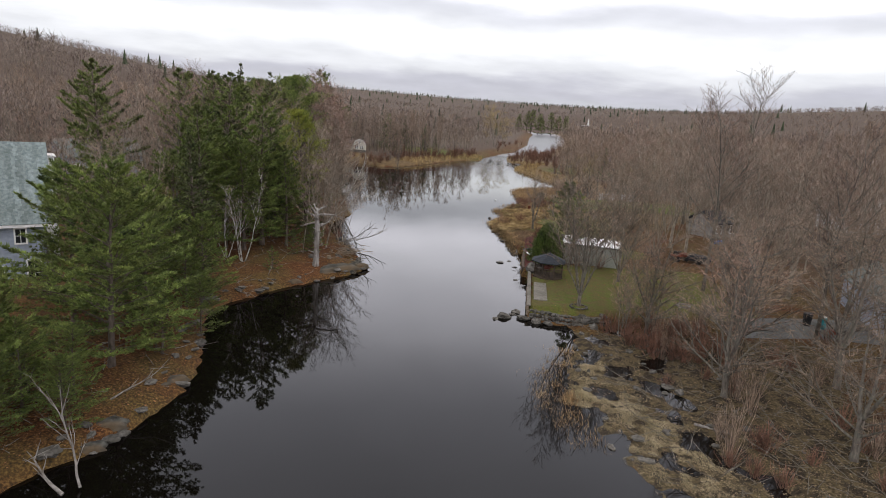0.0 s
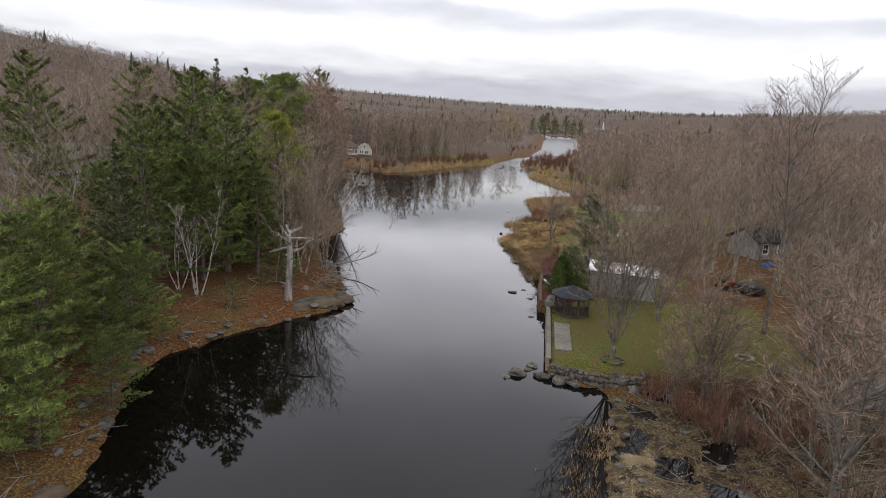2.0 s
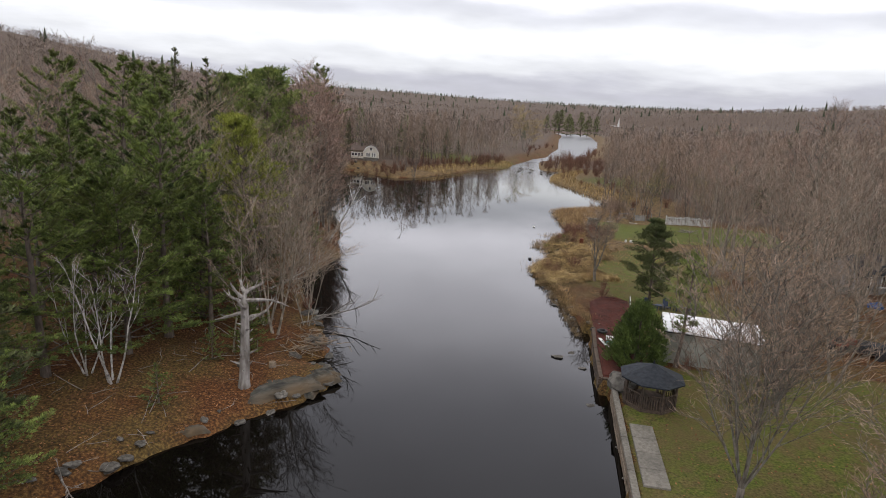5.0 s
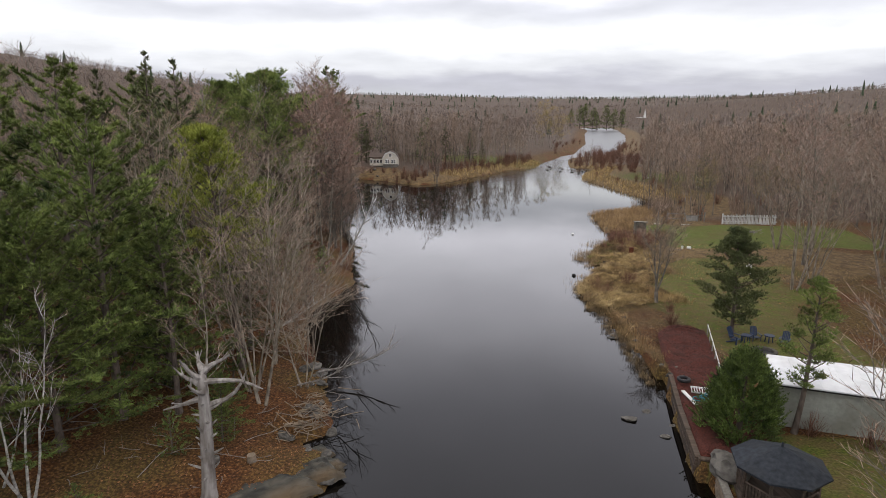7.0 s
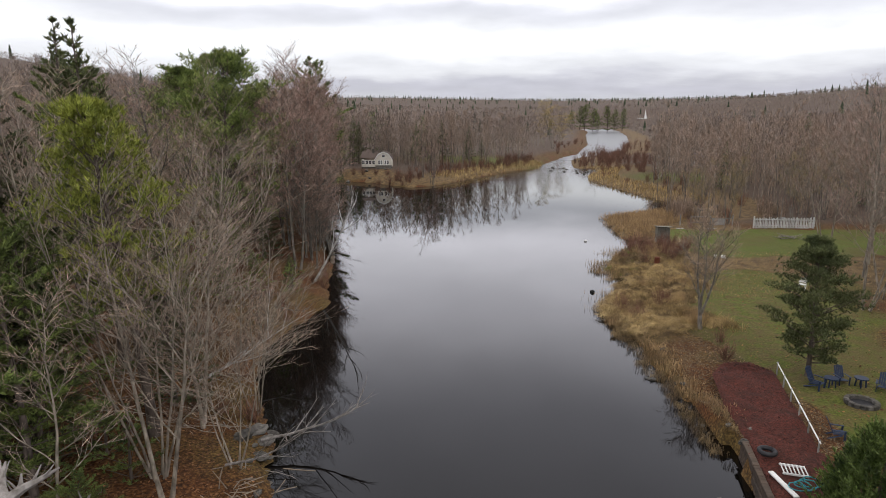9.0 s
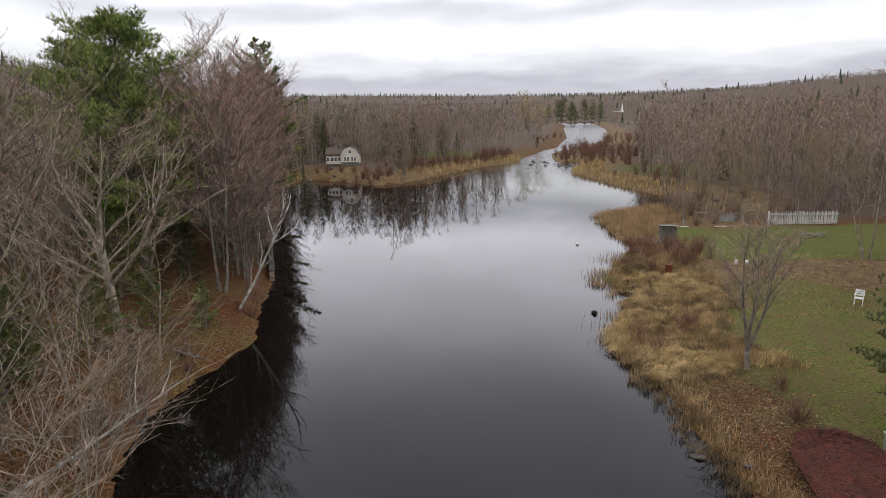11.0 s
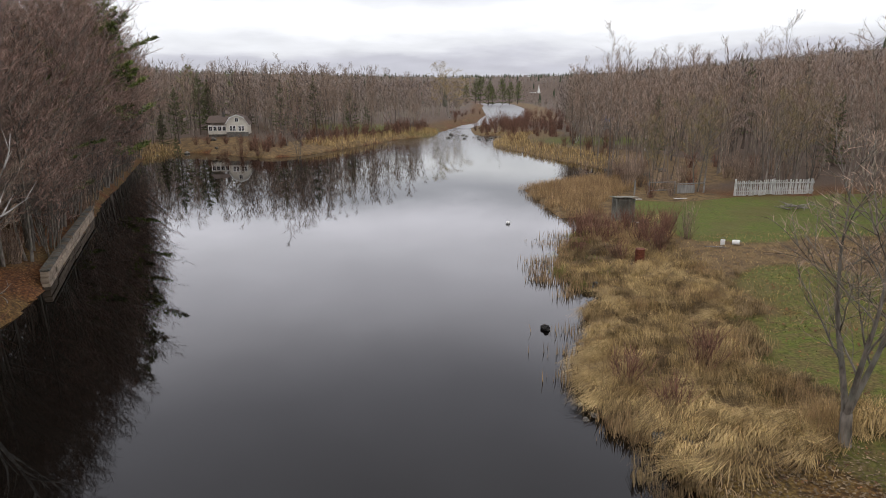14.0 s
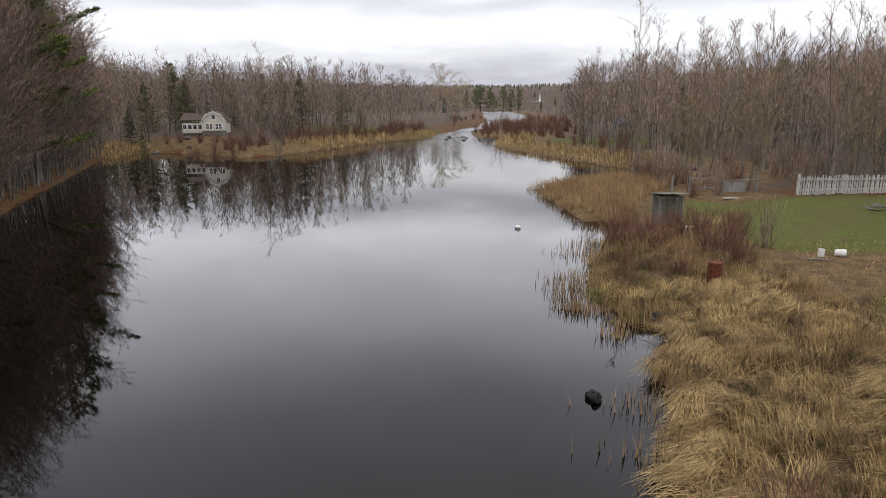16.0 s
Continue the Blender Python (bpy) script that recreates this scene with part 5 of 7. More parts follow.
# ---- right bank: wall, slab, lawn things ----
def wall_run(name, a, b, z0, z1, thick, label, cap_label, n):
    """A bank wall of stacked beams with a cap, from a to b."""
    a, b = Vector((*a, 0)), Vector((*b, 0))
    d = b - a
    ob = thing(name, Matrix.Translation(a) @ pose(0, 0, 0, 0, 0, math.degrees(math.atan2(d.y, d.x))), label, "wall", kind="structure")
    length = d.length / n
    rows = max(2, int((z1 - z0) / 0.28))
    hh = (z1 - z0) / rows
    for k in range(n):
        for j in range(rows):
            part("beam", block(length * (k + 0.5), R.uniform(-0.03, 0.03), z0 + hh * (j + 0.5), length * 0.985, thick, hh * 0.94, 0.02), M_DARKWOOD if "mulch" in label else M_TIMBER, ob)
        part("cap_beam", block(length * (k + 0.5), -0.03, z1 + 0.06, length * 0.99, thick + 0.08, 0.1, 0.02), M_LEDGE if "shore" in label else M_DARKWOOD if "mulch" in label else M_CONCRETE, ob, cap_label)
    return ob


wall_run("retaining_wall", (8.1, 43.6), (9.5, 54.4), -0.5, 0.74, 0.22, "timber retaining wall holding the lawn at the water", "pale weathered cap beam", 4)
wall_run("retaining_wall", (9.02, 55.5), (9.55, 60.0), -0.5, 0.74, 0.16, "dark timber wall holding the mulch bed", "worn cap board", 2)
wall_run("retaining_wall", (9.55, 60.0), (10.15, 63.9), -0.5, 0.74, 0.16, "dark timber wall holding the mulch bed", "worn cap board", 2)
wall_run("retaining_wall", (9.05, 55.5), (11.4, 55.0), -0.3, 0.74, 0.16, "dark timber wall at the end of the mulch bed", "worn cap board", 1)
wall_run("retaining_wall", (-14.4, 94.2), (-17.2, 102.2), -0.4, 0.75, 0.35, "low stone-capped wall along the wooded shore", "pale stone cap", 4)
wall_run("retaining_wall", (-17.2, 102.2), (-20.4, 111.8), -0.4, 0.75, 0.35, "low stone-capped wall along the wooded shore", "pale stone cap", 4)

slab = thing("concrete_walk", pose(9.45, 47.9, gz(9.8, 48) + 0.03, 0, 0, -7.4), "pale concrete slab walk beside the retaining wall", "pavement")
for k in range(4):
    part("slab", block(0.15, -2.0 + k * 1.28, 0.0, 1.05, 1.25, 0.12, 0.015), M_CONCRETE, slab)

# rubble wall at the foot of the lawn
rub = thing("rubble_wall", pose(0, 0, 0), "low dry-laid wall of rounded fieldstones below the lawn", "wall", kind="structure")
for k in range(64):
    u = k % 22 / 21
    row = k // 22
    x, y = 8.3 + u * 5.6, 43.15 - 0.75 * math.sin(u * 2.6) - 0.3 * u + R.uniform(-0.08, 0.08)
    s = R.uniform(0.28, 0.46)
    shared("stone", R.choice(ROCKS), rub, pose(x, y - 0.12 * (2 - row), 0.08 + 0.24 * row + R.uniform(-0.04, 0.04), R.uniform(-20, 20), R.uniform(-20, 20), R.uniform(0, 360)) @ Matrix.Diagonal((s, s, s * 1.1, 1)))
ring = thing("stone_ring", pose(12.0, 44.2, gz(12, 44.2)), "ring of small stones round a tree's foot", "stones")
for k in range(18):
    a = 6.283 * k / 18 + R.uniform(-0.1, 0.1)
    s = R.uniform(0.16, 0.28)
    shared("stone", R.choice(ROCKS), ring, pose(0.62 * math.cos(a), 0.62 * math.sin(a), 0.05, 0, 0, R.uniform(0, 360)) @ Matrix.Diagonal((s, s, s, 1)))


def mulch_bed():
    pts = [(9.2, 55.7), (9.72, 60), (10.25, 63.8), (10.5, 67), (11.1, 70.3), (12.0, 71.6), (13.4, 71.6), (14.2, 70.6), (13.5, 67), (12.7, 63.2), (13.2, 60.5), (13.2, 58.2), (12.4, 56.8), (11.4, 55.4)]
    bm = bmesh.new()
    f = bm.faces.new([bm.verts.new((x, y, 0)) for x, y in pts])
    bmesh.ops.triangulate(bm, faces=[f])
    for _ in range(4):
        bmesh.ops.subdivide_edges(bm, edges=bm.edges, cuts=1, use_grid_fill=True)
    xs, ys = [v.co.x for v in bm.verts], [v.co.y for v in bm.verts]
    zs = ground(xs, ys)
    edge = {v for e in bm.edges if e.is_boundary for v in e.verts}
    for v, z in zip(bm.verts, zs):
        v.co.z = max(z, 0.72) + (0.03 if v in edge else 0.14 + 0.10 * noise.noise(v.co * 0.8) + 0.05 * noise.noise(v.co * 3.1))
    me = bpy.data.meshes.new("mulch_bed")
    bm.to_mesh(me)
    bm.free()
    me.materials.append(M_MULCH)
    me.polygons.foreach_set("use_smooth", [True] * len(me.polygons))
    bed = thing("mulch_bed", pose(0, 0, 0), "raised bed of red-brown bark mulch behind the timber wall", "garden bed")
    heap = new("mulch", me)
    heap.parent = bed
    r = random.Random(12)
    b = Buf()
    for _ in range(5200):
        f = r.choice(me.polygons)
        p = f.center + Vector((r.gauss(0, 0.12), r.gauss(0, 0.12), 0.012))
        a = r.uniform(0, 6.283)
        u = Vector((math.cos(a), math.sin(a), r.uniform(-0.35, 0.35))) * r.uniform(0.03, 0.085)
        w = Vector((-math.sin(a), math.cos(a), r.uniform(-0.4, 0.4))) * r.uniform(0.010, 0.026)
        k = len(b.v)
        b.v += [p - u - w, p + u - w * 0.6, p + u * 0.8 + w, p - u * 0.9 + w * 0.7]
        b.f.append((k, k + 1, k + 2, k + 3))
    chips = part("chip_layer", b.data(), M_CHIPS, bed, "loose red-brown bark chips")
    chips["kind"] = "stuff"


M_CHIPS = mat("bark_chip", (0.030, 0.009, 0.007), (0.120, 0.036, 0.024), 5, 0.95, 0, island=0.6, dirt_amount=0.3)
mulch_bed()

MADE["cedar"] = tree_thing("cedar_bush", cedar_bush(31, 3.7, 1.95), at(11.5, 57.8), M_PINEBARK, M_CEDAR, "dense dark green rounded cedar bush", "shrub", crown="foliage")


def rail_line():
    """White pipe laid along the edge of the bed on short stakes."""
    ob = thing("pipe_rail", pose(0, 0, 0), "low white pipe rail along the edge of the mulch bed", "fence")
    a, b = Vector((14.25, 70.6, 1.35)), Vector((12.5, 62.9, 1.3))
    part("pipe", cyl(bmesh.new(), a, b, 0.03, 0.03, 8), M_WHITE, ob)
    for k in range(6):
        p = a.lerp(b, (k + 0.1) / 5.2)
        part("stake", cyl(bmesh.new(), (p.x, p.y, 0.7), (p.x, p.y, p.z + 0.08), 0.035, 0.03, 6), M_GREYWOOD, ob, "short grey stake")


rail_line()
plank = thing("white_board", pose(10.2, 60.6, 1.0, 0, 0, 8) @ Matrix.Diagonal((0.55, 0.5, 1, 1)), "long white-painted board lying on the mulch", "board")
part("plank", block(0, 0, 0, 0.34, 3.0, 0.05, 0.01), M_WHITE, plank)
pallet = thing("wooden_frame", pose(10.95, 61.5, 1.0, 0, 0, -12) @ Matrix.Diagonal((0.5, 0.55, 1, 1)), "pale slatted wooden frame lying on the mulch", "frame")
for k in range(7):
    part("slat", block(-0.75 + k * 0.25, 0, 0.03, 0.07, 1.1, 0.05, 0.008), M_WHITE, pallet)
for s in (-1, 1):
    part("rail", block(0, s * 0.55, -0.01, 1.65, 0.09, 0.07, 0.008), M_WHITE, pallet)


def hose():
    b = Buf()
    r = random.Random(5)
    pts = [Vector((10.5 + 0.32 * math.cos(k * 0.55) + 0.02 * k, 60.3 + 0.28 * math.sin(k * 0.55) + 0.012 * k, 1.03 + 0.012 * (k % 5))) for k in range(42)]
    b.tube(pts, [0.022] * 42, 5)
    tagged(mesh_ob("garden_hose", b.v, b.f, M_TEAL, True), "coiled turquoise garden hose on the mulch", "hose")


hose()
tyre = thing("old_tyre", pose(10.5, 62.6, 1.0, 0, 0, 20), "old black tyre lying on the mulch", "tyre")
tb = Buf()
tb.tube([Vector((0.27 * math.cos(a * 0.4488), 0.27 * math.sin(a * 0.4488), 0.06)) for a in range(15)], [0.09] * 15, 8)
part("ring", tb.data(), M_BLACK, tyre, smooth=True)


def shed():
    m = pose(13.3, 58.7, gz(14, 59) - 0.05, 0, 0, -14.5)
    ob = thing("garden_shed", m, "long low grey-green shed with a white metal roof", "shed")
    L, D, H0, H1 = 5.3, 2.6, 2.05, 2.25
    part("front_wall", block(L / 2, 0.05, H0 / 2, L, 0.1, H0), M_SHEDWALL, ob)
    part("back_wall", block(L / 2, D - 0.05, H1 / 2, L, 0.1, H1), M_SHEDWALL, ob)
    for x in (0.05, L - 0.05):
        part("side_wall", block(x, D / 2, H0 / 2, 0.1, D - 0.2, H0), M_SHEDWALL, ob)
    for k in range(9):
        part("panel_seam", block(0.3 + k * 0.6, -0.012, H0 / 2, 0.03, 0.02, H0 - 0.05), M_SHEDWALL, ob)
    for k in range(6):
        bm = block(-0.15 + (k + 0.5) * (L + 0.3) / 6, D / 2, (H0 + H1) / 2 + 0.06, (L + 0.3) / 6 - 0.008, D + 0.4, 0.06)
        bmesh.ops.rotate(bm, verts=bm.verts, cent=(0, D / 2, (H0 + H1) / 2), matrix=Matrix.Rotation(math.atan2(H1 - H0, D), 3, "X"))
        part("roof_sheet", bm, M_ROOFWHITE, ob, "white metal roof sheet")
    part("gutter", block(L / 2, -0.16, H0 - 0.02, L + 0.2, 0.09, 0.08, 0.01), M_BLACK, ob, "dark gutter")
    part("corner_post", block(-0.03, -0.03, H0 / 2, 0.1, 0.1, H0), M_BLACK, ob, "dark corner strip")
    part("door", block(0.012 - 0.03, 1.3, 1.0, 0.05, 0.85, 1.95, 0.01), M_WHITE, ob, "white plank door")


shed()


def gazebo():
    x, y = 11.0, 53.0
    ob = thing("gazebo", pose(x, y, gz(x, y), 0, 0, 12), "eight-sided timber gazebo with a slate-blue roof", "gazebo")
    n, r, h = 8, 1.3, 1.55
    for k in range(n):
        a, b = 6.2832 * k / n, 6.2832 * (k + 1) / n
        p, q = Vector((r * math.cos(a), r * math.sin(a), 0)), Vector((r * math.cos(b), r * math.sin(b), 0))
        part("post", block(p.x, p.y, h / 2, 0.09, 0.09, h, 0.01), M_DARKWOOD, ob)
        if k != 1:
            for z in (0.12, 0.85):
                part("rail", cyl(bmesh.new(), p + Vector((0, 0, z)), q + Vector((0, 0, z)), 0.035, 0.035, 4), M_DARKWOOD, ob)
            for j in range(1, 8):
                s = p.lerp(q, j / 8)
                part("baluster", block(s.x, s.y, 0.48, 0.035, 0.035, 0.74), M_DARKWOOD, ob)
        ro = (r + 0.35) / r
        top = Vector((0, 0, h + 0.6))
        v = [p * ro + Vector((0, 0, h - 0.06)), q * ro + Vector((0, 0, h - 0.06)), top]
        part("roof_panel", ([v[0], v[1], v[2], v[0] - Vector((0, 0, 0.07)), v[1] - Vector((0, 0, 0.07)), v[2] - Vector((0, 0, 0.07))],
                            [(0, 1, 2), (5, 4, 3), (0, 3, 4, 1), (1, 4, 5, 2), (2, 5, 3, 0)]), M_DARKROOF, ob)
    part("deck", cyl(bmesh.new(), (0, 0, -0.1), (0, 0, 0.1), r + 0.1, r + 0.1, 8), M_DARKWOOD, ob)
    part("finial", cyl(bmesh.new(), (0, 0, h + 0.55), (0, 0, h + 0.75), 0.06, 0.02, 6), M_DARKROOF, ob)


gazebo()


def adirondack(m):
    ob = thing("garden_chair", m, "navy blue slatted garden chair with a raked back", "chair", "chairs round the fire pit")
    for k in range(5):
        bm = block(0, 0, 0.45, 0.105, 0.025, 0.9 - 0.06 * abs(k - 2), 0.008)
        bmesh.ops.transform(bm, matrix=pose((k - 2) * 0.118, 0.22, 0.3, -24) @ Matrix.Identity(4), verts=bm.verts)
        part("back_slat", bm, M_BLUE, ob)
    for k in range(5):
        part("seat_slat", block(0, -0.28 + k * 0.115, 0.36 - k * 0.018, 0.54, 0.1, 0.025, 0.006), M_BLUE, ob)
    for s in (-1, 1):
        part("arm", block(s * 0.36, -0.02, 0.58, 0.13, 0.72, 0.03, 0.01), M_BLUE, ob)
        part("front_leg", block(s * 0.33, -0.3, 0.28, 0.035, 0.1, 0.58, 0.006), M_BLUE, ob)
        part("back_leg", cyl(bmesh.new(), (s * 0.28, -0.2, 0.3), (s * 0.28, 0.5, 0.0), 0.05, 0.04, 4), M_BLUE, ob)
    return ob


def side_table(m):
    ob = thing("side_table", m, "small round navy blue garden table", "table", "tables round the fire pit")
    part("top", cyl(bmesh.new(), (0, 0, 0.42), (0, 0, 0.46), 0.3, 0.3, 14), M_BLUE, ob)
    for k in range(4):
        a = k * 1.571 + 0.785
        part("leg", cyl(bmesh.new(), (0.22 * math.cos(a), 0.22 * math.sin(a), 0), (0.18 * math.cos(a), 0.18 * math.sin(a), 0.42), 0.03, 0.03, 4), M_BLUE, ob)
    return ob


chair = adirondack(at(15.5, 69.3, 40, 0.85))
copy_thing(chair, at(16.9, 69.8, 5, 0.85))
copy_thing(chair, at(18.3, 69.0, -35, 0.85))
copy_thing(chair, at(13.9, 64.4, 75, 0.85))
table = side_table(at(16.2, 69.4))
copy_thing(table, at(17.6, 69.5, 20))
pit = thing("fire_pit", pose(16.55, 67.5, gz(16.55, 67.5)), "round fire pit ringed with grey blocks", "fire pit")
for k in range(16):
    a = 6.2832 * k / 16
    part("block", block(0.58, 0, 0.1, 0.2, 0.22, 0.2, 0.02, pose(0, 0, 0, 0, 0, math.degrees(a))), M_ROCK, pit)
part("ash", cyl(bmesh.new(), (0, 0, 0.0), (0, 0, 0.05), 0.5, 0.48, 14), M_BLACK, pit, "black ash")
small_pit = thing("fire_pit", pose(20.5, 45.8, gz(20.5, 45.8)), "rusted round metal fire ring on the lawn", "fire pit")
fb = Buf()
fb.tube([Vector((0.5 * math.cos(a * 0.3927), 0.5 * math.sin(a * 0.3927), 0.15)) for a in range(17)], [0.09] * 17, 6)
part("ring", fb.data(), M_GREYWOOD, small_pit)

for x, y, l, turn, lab in [(12.1, 93.2, 1.4, -35, "grey plank half sunk in the grass"),
                           (15.6, 27.5, 2.2, -25, "pale fallen branch in the marsh"), (19.6, 95.9, 1.8, 3, "thin pale pole lying on the grass")]:
    b = Buf()
    pts = limb(R, (-l / 2, 0, 0.06), Vector((1, 0, 0)), l, 5, 0.0, 0.06)
    b.tube(pts, [q * (0.4 if "pole" in lab else 1.0) for q in (0.075, 0.08, 0.07, 0.07, 0.06, 0.05)], 7)
    ob = mesh_ob("fallen_log", b.v, b.f, M_SNAG, True)
    ob.matrix_basis = pose(x, y, max(gz(x, y), 0.0) + 0.03, 0, 0, turn)
    tagged(ob, lab, "log", "fallen wood")


def lawn_chair(m):
    ob = thing("lawn_chair", m, "small white garden chair at the edge of the lawn", "chair")
    for k in range(4):
        part("seat_slat", block(0, -0.16 + k * 0.11, 0.43, 0.44, 0.085, 0.025, 0.005), M_WHITE, ob)
    for k in range(3):
        part("back_slat", block(0, 0.26 + k * 0.02, 0.56 + k * 0.13, 0.44, 0.025, 0.09, 0.005), M_WHITE, ob)
    for s in (-1, 1):
        part("front_leg", block(s * 0.2, -0.17, 0.21, 0.04, 0.04, 0.42, 0.005), M_WHITE, ob)
        part("back_leg", cyl(bmesh.new(), (s * 0.2, 0.2, 0), (s * 0.2, 0.33, 0.88), 0.022, 0.018, 6), M_WHITE, ob)
        part("armrest", block(s * 0.22, 0.03, 0.62, 0.04, 0.5, 0.03, 0.005), M_WHITE, ob)


lawn_chair(at(22.6, 86.0, -35))


def bucket(m, label):
    ob = thing("bucket", m, label, "bucket", "white buckets")
    bm = bmesh.new()
    bmesh.ops.create_cone(bm, cap_ends=True, segments=16, radius1=0.13, radius2=0.15, depth=0.37, matrix=Matrix.Translation((0, 0, 0.185)))
    top = max(bm.faces, key=lambda f: f.calc_center_median().z)
    bmesh.ops.inset_individual(bm, faces=[top], thickness=0.012)
    bmesh.ops.translate(bm, verts=top.verts, vec=(0, 0, -0.3))
    part("body", bm, M_WHITE, ob)
    hb = Buf()
    hb.tube([Vector((0.15 * math.cos(a * 0.393), 0.03, 0.34 + 0.16 * math.sin(a * 0.393))) for a in range(9)], [0.006] * 9, 4)
    part("handle", hb.data(), M_GREYWOOD, ob, "thin wire handle")
    return ob


bucket(at(20.05, 96.5, 0, 0.85), "white plastic bucket standing on the lawn")
bucket(pose(20.5, 96.35, gz(20.5, 96.4) + 0.14, 88, 0, 60), "white plastic bucket lying on its side")
bar = thing("oil_drum", at(14.3, 93.9, 0, 0.85), "rusty brown steel drum in the dead grass", "drum")
part("shell", cyl(bmesh.new(), (0, 0, 0), (0, 0, 0.86), 0.27, 0.27, 18), M_RUST, bar)
for z in (0.02, 0.3, 0.58, 0.85):
    hoop = Buf()
    hoop.tube([Vector((0.275 * math.cos(a * 0.349), 0.275 * math.sin(a * 0.349), z)) for a in range(19)], [0.014] * 19, 4)
    part("hoop", hoop.data(), M_RUST, bar)


def lattice_hut():
    x, y = 17.55, 104.9
    ob = thing("lattice_shelter", at(x, y, -4, 1, -0.03), "small grey lattice-sided wooden shelter at the shore", "shelter")
    w, d, h = 1.15, 1.0, 1.75
    for sx in (-1, 1):
        for sy in (-1, 1):
            part("post", block(sx * w / 2, sy * d / 2, h / 2, 0.1, 0.1, h, 0.01), M_HUTWOOD, ob)
    for face in range(4):
        ang = face * 90
        half, off = (w / 2, d / 2) if face % 2 == 0 else (d / 2, w / 2)
        m = pose(0, 0, 0, 0, 0, ang)
        for z in (0.1, h - 0.08):
            part("rail", block(0, -off, z, 2 * half, 0.05, 0.1, 0.0, m), M_HUTWOOD, ob)
        for s in (-1, 1):
            bm = bmesh.new()
            for k in range(-7, 8):
                c = k * 0.19
                lo, hi = max(-half, c - (h - 0.2) / 2), min(half, c + (h - 0.2) / 2)
                if hi - lo < 0.1:
                    continue
                z0 = 0.1 + (lo - c + (h - 0.2) / 2)
                z1 = 0.1 + (hi - c + (h - 0.2) / 2)
                cyl(bm, (s * lo, -off + 0.012 * s, z0), (s * hi, -off + 0.012 * s, z1), 0.018, 0.018, 4)
            bmesh.ops.transform(bm, matrix=m, verts=bm.verts)
            part("lattice", bm, M_HUTWOOD, ob)
    for k in range(7):
        bm = block(0, -0.72 + k * 0.24, h + 0.16 - 0.03 * k, w + 0.35, 0.235, 0.035, 0.006)
        part("roof_board", bm, M_HUTWOOD, ob)
    part("back_panel", block(0, d / 2 - 0.08, h / 2, w - 0.1, 0.03, h - 0.1), M_HUTWOOD, ob)


lattice_hut()


def picket_fence():
    ob = thing("picket_fence", pose(29.3, 111.6, 0), "weathered white picket fence at the end of the lawn", "fence")
    me = None
    n = 40
    for k in range(n):
        x = 0.165 * k
        z = gz(29.3 + x, 111.6)
        if me is None:
            bm = block(0, 0, 0.6, 0.125, 0.03, 1.2, 0.0)
            for v in bm.verts:
                if v.co.z > 1:
                    v.co.x *= 0.55
            first = part("picket", bm, M_PICKET, ob)
            me = first.data
            first.matrix_basis = pose(x, 0, z)
        else:
            shared("picket", me, ob, pose(x, R.uniform(-0.02, 0.02), z + R.uniform(-0.05, 0.06), R.uniform(-3, 3), R.uniform(-2.5, 2.5), 0))
    for zz in (0.3, 0.95):
        part("rail", block(n * 0.165 / 2, 0.05, gz(32, 111.6) + zz, n * 0.165, 0.05, 0.09), M_PICKET, ob)
    for k in range(3):
        part("post", block(k * 3.2, 0.1, gz(32, 111.6) + 0.6, 0.12, 0.12, 1.35, 0.01), M_PICKET, ob)


M_PICKET = mat("flaking_white_paint", (0.36, 0.36, 0.34), (0.62, 0.62, 0.60), 8, 0.85, 0.3, dirt=(0.18, 0.17, 0.15), dirt_scale=1.2, dirt_amount=0.6, stretch=(1, 1, 0.2), vary=0.2)
picket_fence()


def rail_gate():
    ob = thing("rail_fence", pose(22.8, 113.6, gz(24, 113.6)), "grey split-rail fence with a low gate panel", "fence")
    for x, h in ((-1.0, 1.25), (0.2, 1.15), (2.4, 1.1), (4.9, 1.3)):
        part("post", cyl(bmesh.new(), (x, 0, -0.1), (x, 0, h), 0.07, 0.06, 7), M_GREYWOOD, ob)
    for z in (0.35, 1.0):
        part("rail", cyl(bmesh.new(), (0.2, -0.06, z), (2.4, -0.06, z + 0.03), 0.05, 0.045, 6), M_GREYWOOD, ob)
    part("rail", cyl(bmesh.new(), (2.4, -0.06, 0.85), (4.9, -0.06, 0.9), 0.045, 0.04, 6), M_GREYWOOD, ob)
    part("panel", block(3.3, -0.1, 0.4, 1.5, 0.05, 0.75, 0.01), M_GREYWOOD, ob, "grey gate panel")


rail_gate()
brush = Buf()
for k in range(26):
    p = Vector((R.gauss(0, 0.5), R.gauss(0, 0.35), R.uniform(0.02, 0.3)))
    brush.tube(limb(R, p, Vector((R.uniform(-1, 1), R.uniform(-1, 1), R.uniform(-0.1, 0.2))), R.uniform(0.6, 1.3), 3, 0, 0.15), [0.035, 0.03, 0.025, 0.015], 4)
ob = mesh_ob("brush_pile", brush.v, brush.f, M_SNAG)
ob.matrix_basis = pose(30.5, 105.5, gz(30.5, 105.5))
tagged(ob, "pile of bleached branches on the lawn", "brush pile")
for x, y, s, t in [(24.6, 111.2, 1.2, 15), (18.6, 103.8, 1.3, 4), (21.2, 111.5, 0.9, 30)]:
    ob = thing("board", pose(x, y, gz(x, y) + 0.05, 0, 3, t), "pale loose board lying on the grass", "board", "loose boards")
    part("plank", block(0, 0, 0, s, 0.28, 0.04, 0.008), M_PICKET, ob)

